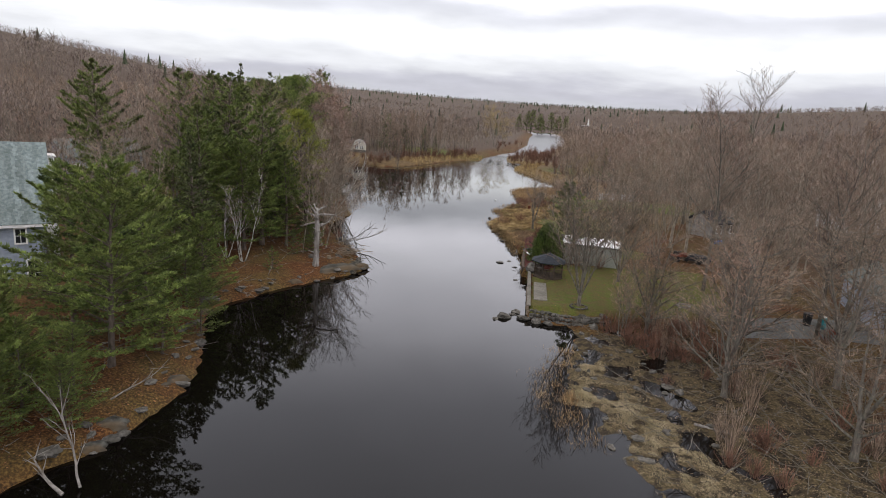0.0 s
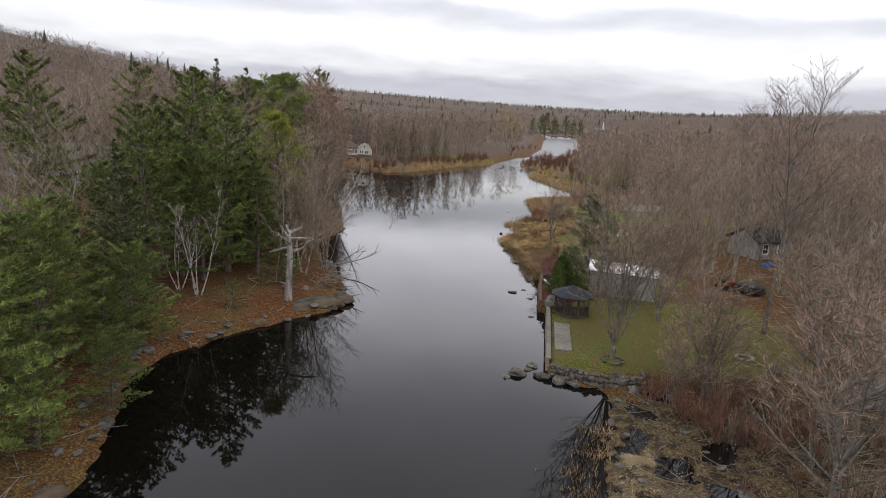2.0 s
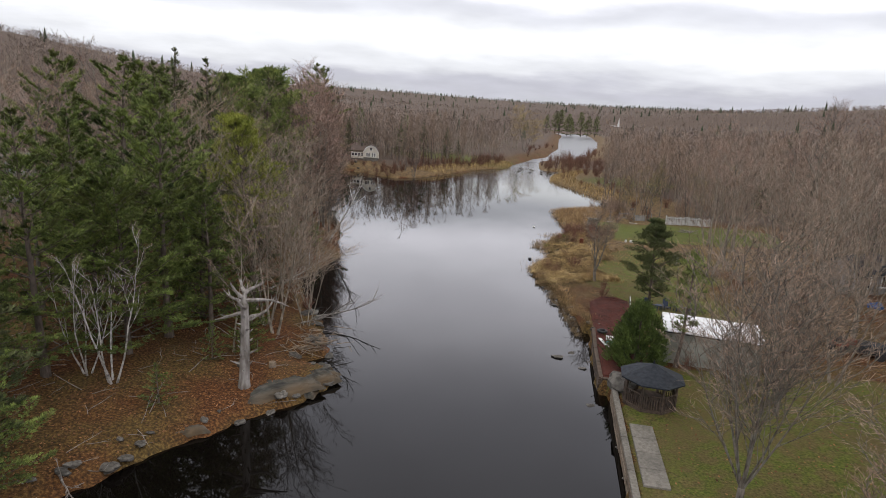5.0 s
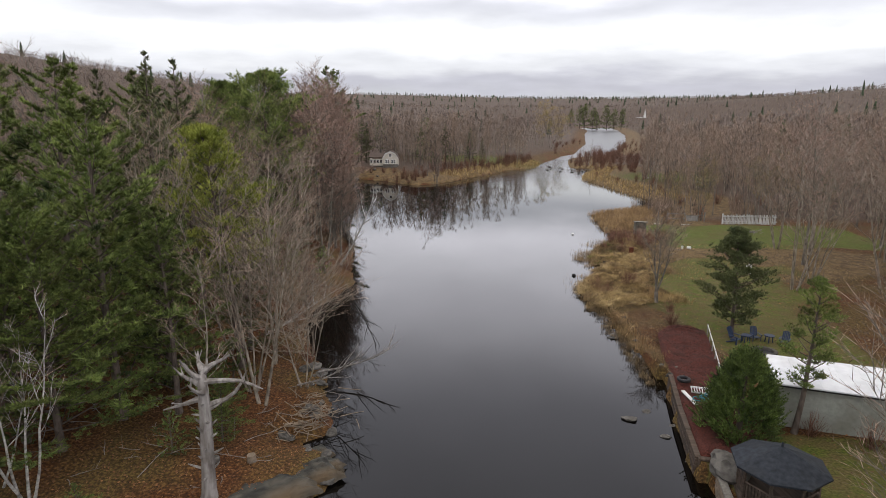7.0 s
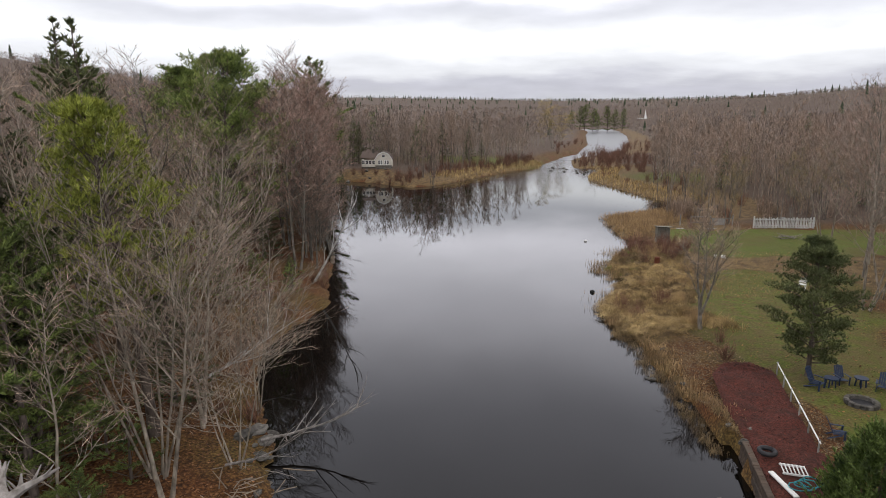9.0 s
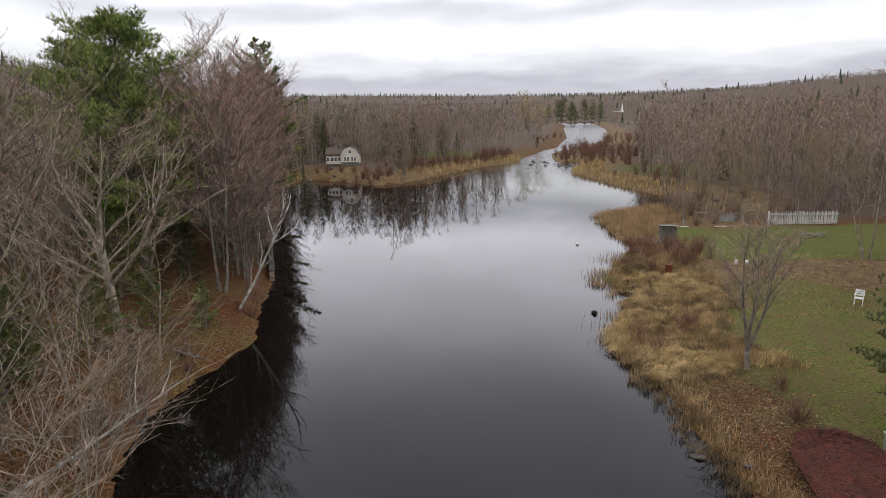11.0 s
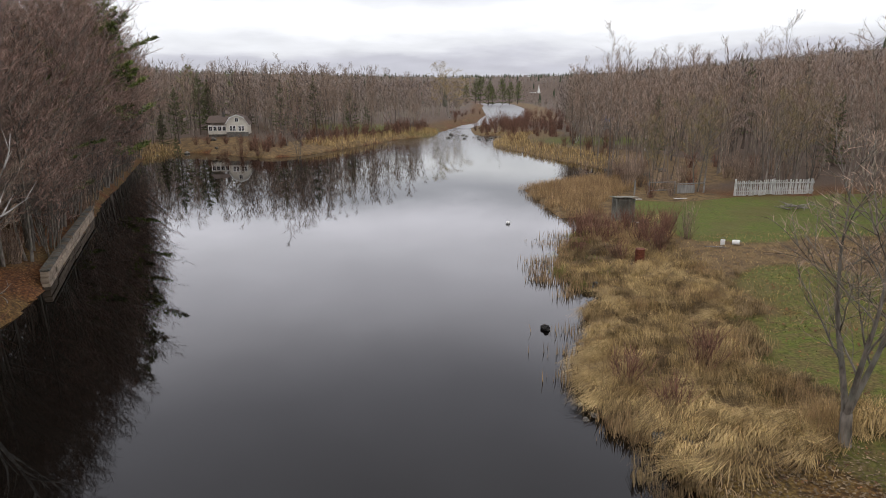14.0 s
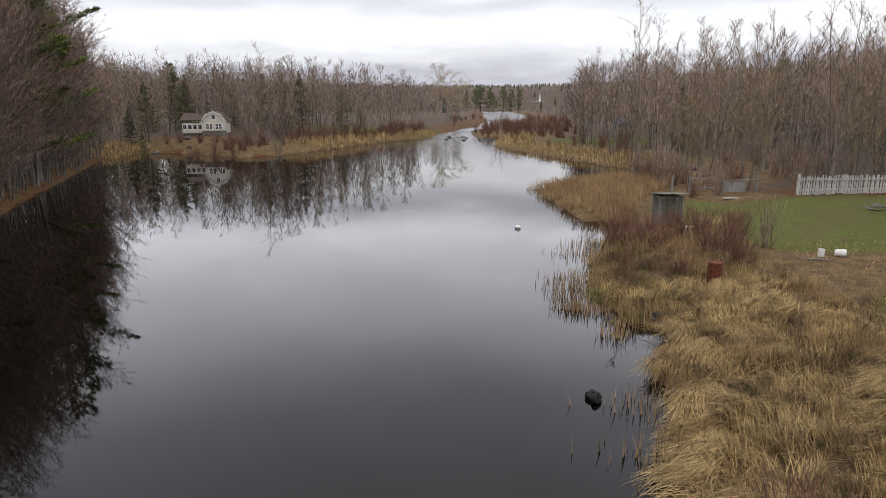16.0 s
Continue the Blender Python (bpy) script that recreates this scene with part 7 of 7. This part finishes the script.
def near_shore(y0, y1, d0, d1, clump=0.0):
    """Points on the right bank between two distances from the water, optionally in clumps."""
    centres = []
    rr = random.Random(int(y0 * 7 + d1 * 3))
    if clump:
        for _ in range(int((y1 - y0) * clump)):
            y = rr.uniform(y0, y1)
            centres.append((float(np.interp(y, RIGHT_A[:, 1], RIGHT_A[:, 0])) + rr.uniform(d0, d1), y))

    def place(r):
        if clump:
            cx, cy = r.choice(centres)
            return cx + r.gauss(0, 0.28), cy + r.gauss(0, 0.35)
        y = r.uniform(y0, y1)
        return float(np.interp(y, RIGHT_A[:, 1], RIGHT_A[:, 0])) + r.uniform(d0, d1), y
    return place


def combed_grass(name, label, n, per, place, length, material):
    """Clumps of long dead grass, each bowed over to one side so that the clumps lap over one another."""
    r = random.Random(n)
    heads = [place(r) for _ in range(n)]
    zs = np.maximum(ground([h[0] for h in heads], [h[1] for h in heads]), -0.05)
    b = Buf()
    for (x, y), z in zip(heads, zs):
        way = 2.7 + 1.3 * math.sin(x * 0.9 + 1.7 * math.sin(y * 0.55)) + r.gauss(0, 0.35)
        big, mound = r.uniform(0.65, 1.3), r.uniform(0.10, 0.30)
        for _ in range(per):
            az = way + r.gauss(0, 0.42)
            out = Vector((math.cos(az), math.sin(az), 0))
            w = Vector((-math.sin(az), math.cos(az), 0)) * r.uniform(0.004, 0.0085)
            ln = length * big * r.uniform(0.5, 1.15)
            p0 = Vector((x + r.gauss(0, 0.13), y + r.gauss(0, 0.13), z + mound * 0.25))
            p1 = p0 + out * ln * 0.30 + Vector((0, 0, mound * r.uniform(0.7, 1.25) + 0.05))
            p2 = p0 + out * ln * r.uniform(0.85, 1.0) + Vector((r.gauss(0, 0.05), r.gauss(0, 0.05), r.uniform(-0.02, 0.08)))
            base = len(b.v)
            b.v += [p0 - w, p0 + w, p1 + w, p1 - w, p2]
            b.f += [(base, base + 1, base + 2, base + 3), (base + 3, base + 2, base + 4)]
    return tagged(mesh_ob(name, b.v, b.f, material), label, "grass", kind="stuff")


combed_grass("matted_dead_grass", "long straw-coloured dead grass bowed over in swaths along the bank", 430, 85, near_shore(77, 93.5, 0.1, 5.4), 0.95, M_STRAW)
M_DULLSTRAW = mat("dull_brown_grass", (0.115, 0.078, 0.036), (0.30, 0.215, 0.11), 1.1, 0.9, 0, dirt=(0.08, 0.05, 0.028), dirt_amount=0.6, island=0.5)
combed_grass("browned_dead_grass", "dull brown dead grass lapped among the straw", 250, 70, near_shore(79, 98, 0.2, 6.5), 0.7, M_DULLSTRAW)
combed_grass("peaty_sedge_lumps", "low brown sedge lumps standing in the shallows", 110, 30, near_shore(64, 79, -0.9, 0.35), 0.22, M_DULLSTRAW)
blades("tussock_grass", M_STRAW, "straw-coloured grass tussocks on the bank", 17000, near_shore(77, 105, 0.3, 6.5, 3.2), 0.5, 0.008, ((0.3, 1.5), None))
blades("upright_rust_grass", M_REED, "rust-brown upright grass in clumps", 3600, near_shore(78, 104, 0.6, 5.5, 0.7), 0.8, 0.008, ((0.05, 0.45), None))
blades("shore_sedge", M_REED, "brown sedge along the water's edge", 6000, near_shore(66, 106, -0.35, 0.9, 2.6), 0.42, 0.010, ((0.1, 1.1), None))
M_SEDGE = mat("fresh_sedge", (0.08, 0.11, 0.02), (0.20, 0.24, 0.05), 1.0, 0.9, 0, dirt=(0.25, 0.19, 0.07), dirt_amount=0.6, island=0.4)
blades("green_sedge", M_SEDGE, "fresh green sedge at the water's edge", 5500, near_shore(91.5, 103, -1.3, 2.2, 2.4), 0.32, 0.010, ((0.2, 1.2), None))
blades("short_field_grass", M_STRAW, "short bleached grass on the open ground", 9000, lambda r: (r.uniform(13, 32), r.uniform(84, 99)), 0.2, 0.012, ((0.6, 1.6), None))


def cattail_place(r):
    while True:
        x, y = r.uniform(13, 26), r.uniform(107.5, 128)
        lo = 14.5 - 0.7 * math.sin(y * 1.3) - 0.5 * math.sin(y * 3.1)
        if x > lo and (y > 108.2) and y < 122 + (x - 14) * 0.65 and (x < 17.5 + max(0, (y - 110)) * 0.8):
            return x, y


blades("cattail_reeds", M_REED, "dense tan cattail reeds on a marshy point", 11000, cattail_place, 0.85, 0.014, ((0.05, 0.6), None), "reeds")


def clumps_in_water(r):
    cx, cy, s = r.choice([(9.6, 95.2, 0.5), (9.2, 94.2, 0.4), (11.2, 100.5, 0.6), (9.8, 96.6, 0.4), (9.0, 93.2, 0.35), (9.9, 92.8, 0.4), (10.2, 91.5, 0.3), (9.3, 93, 0.25), (12.6, 102.2, 0.6), (8.8, 86.3, 0.5), (8.3, 84.4, 0.5), (9.7, 90.6, 0.25), (7.6, 82.5, 0.35), (8.0, 79.5, 0.3)])
    return cx + r.gauss(0, s), cy + r.gauss(0, s * 0.8)


blades("standing_reeds", M_REED, "brown reeds standing in the shallows", 1500, clumps_in_water, 0.65, 0.016, ((0.02, 0.35), None), "reeds")


def marsh_clumps(r):
    cx, cy, s = r.choice([(7.8, 31.5, 0.4), (7.4, 29, 0.35), (7.9, 27.2, 0.4), (7.8, 33.2, 0.45), (8.6, 25.6, 0.5), (8.8, 34.6, 0.4), (7.2, 30.3, 0.3), (8.2, 28.0, 0.4), (9.4, 36.6, 0.5), (8.4, 30.0, 0.4)])
    return cx + r.gauss(0, s), cy + r.gauss(0, s)


blades("marsh_reeds", M_REED, "pale broken reeds standing in the marsh water", 2800, marsh_clumps, 0.45, 0.016, ((0.1, 1.1), None), "reeds")


def mat_place(r):
    while True:
        p = mat_spot(r)
        if waves(p[0] + 3, p[1] * 0.9) > -0.05 and r.random() < 0.9:
            return p


def mat_spot(r):
    cx, cy, s, q = r.choice([(10.6, 31.2, 0.8, 0.9), (11.4, 29.2, 0.8, 0.9), (12.2, 27.4, 0.9, 0.8), (11.6, 25.2, 1.0, 0.8), (10.9, 34.4, 0.5, 0.5), (9.6, 30.0, 0.5, 0.6), (13.0, 25.3, 0.9, 0.9), (12.6, 22.8, 1.0, 0.9)])
    return cx + r.gauss(0, s), cy + r.gauss(0, q)


M_MATGRASS = mat("bleached_olive_grass", (0.25, 0.195, 0.11), (0.52, 0.43, 0.28), 1.4, 0.9, 0, dirt=(0.16, 0.135, 0.05), dirt_amount=0.5, island=0.4)
blades("matted_marsh_grass", M_MATGRASS, "pale mats of flattened marsh grass", 24000, mat_place, 0.17, 0.009, ((1.3, 1.85), None))
blades("far_bank_grass", M_STRAW, "golden dead grass on the far banks", 7000,
       lambda r: (lambda y: (float(np.interp(y, LEFT_A[34:, 1], LEFT_A[34:, 0])) - r.uniform(-0.3, 6), y))(r.uniform(155, 212)) if r.random() < 0.55 else
       (lambda y: (float(np.interp(y, RIGHT_A[:, 1], RIGHT_A[:, 0])) + r.uniform(-0.2, 6), y))(r.uniform(137, 200)), 0.9, 0.035, ((0.1, 0.9), None))


def on_lawn(x0, x1, y0, y1):
    """Points on the lawns, off the mulch bed."""
    nr = np.random.RandomState(int(y0))
    x, y = nr.uniform(x0, x1, 60000), nr.uniform(y0, y1, 60000)
    ok = (zone_masks(x, y)[:, 0] > 0.5) & ~((x > 9.0) & (x < 14.2) & (y > 55) & (y < 71.5))
    pts = iter(list(zip(x[ok].tolist(), y[ok].tolist())))
    return lambda r: next(pts)


blades("lawn_grass", M_GRASS, "short patchy spring lawn grass", 5000, on_lawn(8.5, 26, 43.6, 57), 0.09, 0.012, ((0.1, 0.9), None))
blades("yard_grass", M_GRASS, "short patchy spring lawn grass", 6000, on_lawn(12, 27, 60, 92), 0.09, 0.012, ((0.1, 0.9), None))


# shrubs: leafless bushes of thin stems
def shrub_data(seed, h, n, spread):
    r = random.Random(seed)
    st, tw = Buf(), Buf()
    for k in range(n):
        az = r.uniform(0, 6.283)
        p = limb(r, (r.gauss(0, 0.12), r.gauss(0, 0.12), -0.05), rng_dir(r, az, r.uniform(0.05, spread)), h * r.uniform(0.6, 1.1), 3, 0.03, 0.12)
        st.tube(p, [0.014, 0.011, 0.008, 0.004], 3)
        for _ in range(5):
            q, d = along(p, r.uniform(0.25, 1))
            tw.spike(q, d + Vector((r.uniform(-1, 1), r.uniform(-1, 1), r.uniform(-0.2, 1))) * 0.7, h * r.uniform(0.15, 0.4), 0.006)
    return st.data(), tw.data()


for i, (kind, h, n, sp_, m1) in enumerate([("bush_a", 1.5, 36, 0.6, M_BRUSH), ("bush_b", 1.1, 34, 0.8, M_BRUSH), ("bush_c", 2.2, 32, 0.5, M_TWIG)]):
    KINDS[kind] = (shrub_data(90 + i, h, n, sp_), m1, m1)
    LABELS[kind] = ("bare_shrub", ("leafless red-brown shrub with upright stems", "low leafless bush of tangled russet stems", "tall leafless grey-brown shrub")[i], "shrub")


FAR_SHRUBS = []


def bush(kind, x, y, s=1.0):
    if y > 134:
        FAR_SHRUBS.append((kind, x, y, s, R.uniform(0, 6.283)))
    else:
        plant(kind, x, y, s, group="shrubs of the banks")


for k, x, y, s in [("bush_a", 14.6, 101.2, 1.0), ("bush_a", 15.6, 102.3, 1.0), ("bush_a", 15.2, 99.6, 1.0), ("bush_b", 14.4, 99.0, 1.1), ("bush_a", 16.8, 97.5, 1.1), ("bush_b", 17.6, 98.6, 1.2),
                   ("bush_c", 18.8, 98.2, 1.0), ("bush_a", 15.9, 95.3, 1.0), ("bush_b", 13.6, 94.8, 1.0), ("bush_a", 11.4, 81.7, 1.0), ("bush_a", 12.0, 82.6, 0.9), ("bush_b", 9.0, 81.5, 1.1),
                   ("bush_b", 9.6, 79.8, 1.0), ("bush_a", 17.0, 103.2, 0.9), ("bush_b", 12.6, 72.8, 0.9), ("bush_b", 13.2, 75.3, 0.8), ("bush_b", 15.2, 41.7, 1.2), ("bush_b", 16.9, 42.4, 1.3),
                   ("bush_b", 18.6, 42.0, 1.2), ("bush_b", 14.0, 41.3, 1.1), ("bush_a", 20.2, 41.6, 1.0), ("bush_c", 24.5, 112.8, 0.9), ("bush_a", 22.6, 112.2, 0.9), ("bush_b", 12.2, 96.7, 0.8),
                   ("bush_a", 16.2, 100.6, 1.2), ("bush_a", 17.4, 100.9, 1.25), ("bush_a", 16.4, 98.7, 1.2), ("bush_a", 18.2, 99.7, 1.2), ("bush_a", 13.6, 101.8, 1.1), ("bush_a", 14.0, 103.2, 1.1), ("bush_a", 15.0, 104.0, 1.0), ("bush_a", 19.0, 101.0, 1.1), ("bush_b", 13.6, 99.6, 1.3), ("bush_b", 15.8, 97.0, 1.3),
                   ("bush_b", -27.5, 166.9, 1.3), ("bush_b", -24.6, 166.6, 1.3), ("bush_b", -22.2, 166.4, 1.3), ("bush_b", -29.5, 167.4, 1.3), ("bush_b", -19.8, 166.0, 1.4), ("bush_b", 26.2, 62.8, 1.1), ("bush_b", 14.5, 57.8, 0.9), ("bush_b", 16.5, 56.9, 1.0), ("bush_b", 12.2, 97.9, 0.7), ("bush_c", 21.5, 126.5, 1.0), ("bush_a", 24, 122, 1.2)]:
    bush(k, x, y, s)
for _ in range(30):
    x, y = R.uniform(13.2, 20), R.uniform(36.5, 42.4)
    bush("bush_b", x, y, R.uniform(0.8, 1.3))
for _ in range(22):
    x, y = R.uniform(14, 26), R.uniform(20, 37)
    bush("bush_b", x, y, R.uniform(0.7, 1.2))
for _ in range(120):
    y = R.uniform(186, 330)
    x = 3 + (y - 60) * R.uniform(0.085, 0.27)
    if float(shore(x, y)[0]) > 1:
        bush(R.choice(["bush_a", "bush_c"]), x, y, R.uniform(1.0, 1.8))
for _ in range(80):
    x, y = R.uniform(21, 44), R.uniform(199, 252)
    if float(shore(x, y)[0]) > 0.4:
        bush(R.choice(["bush_a", "bush_c", "bush_a"]), x, y, R.uniform(1.1, 1.7))
for _ in range(34):
    x, y = R.uniform(20, 42), R.uniform(112.5, 132)
    if float(shore(x, y)[0]) > 1.5:
        bush(R.choice(["bush_a", "bush_c", "bush_c"]), x, y, R.uniform(0.9, 1.5))
for _ in range(26):
    x, y = R.uniform(15, 34), R.uniform(24, 42)
    if float(shore(x, y)[0]) > 3:
        bush(R.choice(["bush_b", "bush_c"]), x, y, R.uniform(0.7, 1.3))
for _ in range(110):
    y = R.uniform(156, 215)
    x = float(np.interp(y, LEFT_A[36:, 1], LEFT_A[36:, 0])) - R.uniform(2.5, 10)
    bush(R.choice(["bush_a", "bush_b", "bush_c"]), x, y, R.uniform(0.8, 1.4))
for _ in range(26):
    y = R.uniform(138, 215)
    x = float(np.interp(y, RIGHT_A[:, 1], RIGHT_A[:, 0])) + R.uniform(3, 12)
    bush(R.choice(["bush_a", "bush_b", "bush_c"]), x, y, R.uniform(0.8, 1.5))
for _ in range(22):
    y = R.uniform(62, 120)
    x = float(np.interp(y, LEFT_A[:, 1], LEFT_A[:, 0])) - R.uniform(0.2, 3)
    bush(R.choice(["bush_b", "bush_c"]), x, y, R.uniform(0.7, 1.2))

woodland("far_shrubs", "leafless russet shrubs along the far banks", FAR_SHRUBS, M_BRUSH, M_BRUSH, "shrubs")
for kind, x, y, sc in [("pine_b", -17.8, 72.5, 0.46), ("pine_b", -16.8, 69.8, 0.36), ("pine_b", -19.5, 75.5, 0.42), ("alder", -12.7, 72.8, 0.5), ("bush_c", -13.2, 70.6, 0.9), ("bush_b", -12.9, 77.3, 0.8)]:
    plant(kind, x, y, sc, group="undergrowth of the wooded bank")
for k in range(34):
    y = 97 + 62 * (k + R.random()) / 34
    x = float(np.interp(y, LEFT_A[:38, 1], LEFT_A[:38, 0])) - R.uniform(0.1, 1.2)
    plant("alder", x, y, R.uniform(0.55, 0.95), group="alders of the wooded shore")
KINDS["willow"] = (bare_tree(33, 13.0, 3, 0.40, primaries=34, secondaries=8, twigs=6, low=0.22, tilt=(0.6, 1.2), droop=0.12, twig_r=0.022, stem_lean=(0.1, 0.4)), M_BARK, M_WILLOW)
LABELS["willow"] = ("willow_tree", "bare weeping willow with golden-yellow twigs", "tree")
for x, y, s in [(20.5, 270, 1.35)]:
    grow("willow", x, y, s)
KINDS["budding"] = (bare_tree(37, 8.0, 3, 0.34, primaries=24, secondaries=7, twigs=5, low=0.25, tilt=(0.5, 1.1), stem_lean=(0.1, 0.4)), M_BARK, M_BUD)
LABELS["budding"] = ("budding_tree", "small tree with olive-yellow budding twigs", "tree")
for x, y, sc in [(27.4, 114.2, 1.0), (34.6, 114.0, 1.05), (24.6, 116.5, 0.8), (40.0, 118.0, 1.1)]:
    grow("budding", x, y, sc)
grow("birch", 38.4, 151.3, 1.2)
grow("birch", 33, 168, 0.9)
grow("birch", 25.5, 205, 0.9)
grow("spruce_a", 45.5, 210.7, 0.8)
grow("spruce_a", -30.5, 161.5, 0.28)
grow("spruce_b", -37.5, 162, 0.5)
grow("spruce_a", -33, 182, 0.75)
grow("spruce_a", -32.5, 168.8, 0.6)
grow("spruce_b", -34.5, 167.0, 0.5)
grow("spruce_a", -18.0, 178.5, 0.62)
grow("spruce_a", -12.0, 182.5, 0.7)
grow("spruce_b", -14.5, 180, 0.6)


for x, y, sc in [(73, 600, 1.35), (78, 606, 1.5), (84, 598, 1.4), (90, 612, 1.2), (97, 600, 1.55), (104, 606, 1.3), (109, 596, 1.25), (66, 610, 1.1)]:
    plant("pine_a", x, y, sc, group="tall pines beyond the upper pool")
church = thing("church", pose(174, 800, 5.0, 0, 0, 20), "small distant white church with a slender steeple", "church")
part("nave", block(0, 6, 3.0, 8, 14, 6.0), M_WHITE, church)
part("tower", block(0, -2, 4.0, 2.2, 2.2, 8.0), M_WHITE, church)
part("steeple", cyl(bmesh.new(), (0, -2, 8.0), (0, -2, 15.5), 1.1, 0.05, 8), M_WHITE, church)


# ---- leaf litter and fallen twigs ----
def litter(name, label, n, xr, yr, keep, cols, size):
    nr = np.random.RandomState(n)
    x, y = nr.uniform(*xr, n * 5), nr.uniform(*yr, n * 5)
    d = shore(x, y)
    ok = keep(x, y, d)
    x, y = x[ok][:n], y[ok][:n]
    z = ground(x, y) + 0.035
    m = len(x)
    a = nr.uniform(0, 6.28, m)
    s = size * nr.uniform(0.5, 1.3, m)
    tx, ty = nr.uniform(-0.5, 0.5, m), nr.uniform(-0.5, 0.5, m)
    corners = []
    for k, (u, v) in enumerate(((-1, -0.6), (1, -0.7), (0.9, 0.7), (-0.8, 0.6))):
        cx, cy = (u * np.cos(a) - v * np.sin(a)) * s, (u * np.sin(a) + v * np.cos(a)) * s
        corners.append(np.stack([x + cx, y + cy, z + tx * cx + ty * cy], -1))
    v = np.stack(corners, 1).reshape(-1, 3)
    f = np.arange(4 * m).reshape(-1, 4)
    me = bpy.data.meshes.new(name)
    me.from_pydata(v.tolist(), [], f.tolist())
    me.materials.append(cols)
    tagged(new(name, me), label, "leaf litter", kind="stuff")


M_LEAF = mat("fallen_leaves", (0.095, 0.042, 0.020), (0.29, 0.145, 0.062), 3, 0.9, 0, dirt=(0.06, 0.035, 0.022), dirt_amount=0.6, island=0.55)
M_PALELEAF = mat("pale_fallen_leaves", (0.085, 0.060, 0.034), (0.27, 0.20, 0.12), 3, 0.9, 0, dirt=(0.07, 0.05, 0.035), dirt_amount=0.6, island=0.55)
litter("leaf_litter", "orange-brown fallen leaves under the trees", 30000, (-24, -5), (18, 95), lambda x, y, d: (d > 0.3) & (d < 9) & (x < 0), M_LEAF, 0.036)
litter("yard_leaf_litter", "pale brown fallen leaves by the mulch bed", 15000, (8, 17), (63, 82), lambda x, y, d: (d > 0.2) & (d < 4.5), M_PALELEAF, 0.028)
litter("marsh_leaf_litter", "pale brown leaves over the marsh mud", 34000, (9, 30), (16, 42.5), lambda x, y, d: d > 1.0, M_PALELEAF, 0.032)
litter("wood_floor_litter", "pale brown leaves on the floor of the woods", 9000, (22, 46), (42, 100), lambda x, y, d: zone_masks(x, y)[:, 0] < 0.3, M_PALELEAF, 0.06)
litter("lawn_leaf_litter", "scattered fallen leaves on the lawns", 4200, (9, 28), (44, 96), lambda x, y, d: d > 1.0, M_LEAF, 0.045)


def ground_twigs(name, label, n, place, material):
    r = random.Random(n)
    b = Buf()
    pts = [place(r) for _ in range(n)]
    zs = ground([p[0] for p in pts], [p[1] for p in pts])
    for (x, y), z in zip(pts, zs):
        if z < 0.02:
            continue
        p = limb(r, (x, y, z + 0.05), Vector((r.uniform(-1, 1), r.uniform(-1, 1), r.uniform(0, 0.35))), r.uniform(0.5, 1.8), 3, 0.0, 0.2)
        b.tube(p, [0.02, 0.017, 0.013, 0.006], 3)
        for _ in range(2):
            q, d = along(p, r.uniform(0.3, 0.9))
            b.spike(q, d + Vector((r.uniform(-1, 1), r.uniform(-1, 1), r.uniform(0, 0.6))), r.uniform(0.2, 0.6), 0.01)
    tagged(mesh_ob(name, b.v, b.f, material), label, "twigs", kind="stuff")


ground_twigs("fallen_twigs", "grey fallen twigs over the wooded bank", 700, lambda r: (r.uniform(-26, -6), r.uniform(18, 92)), M_SNAG)
ground_twigs("marsh_twigs", "grey and russet fallen twigs over the marsh", 1100, lambda r: (r.uniform(11, 30), r.uniform(16, 43)), M_BARK)
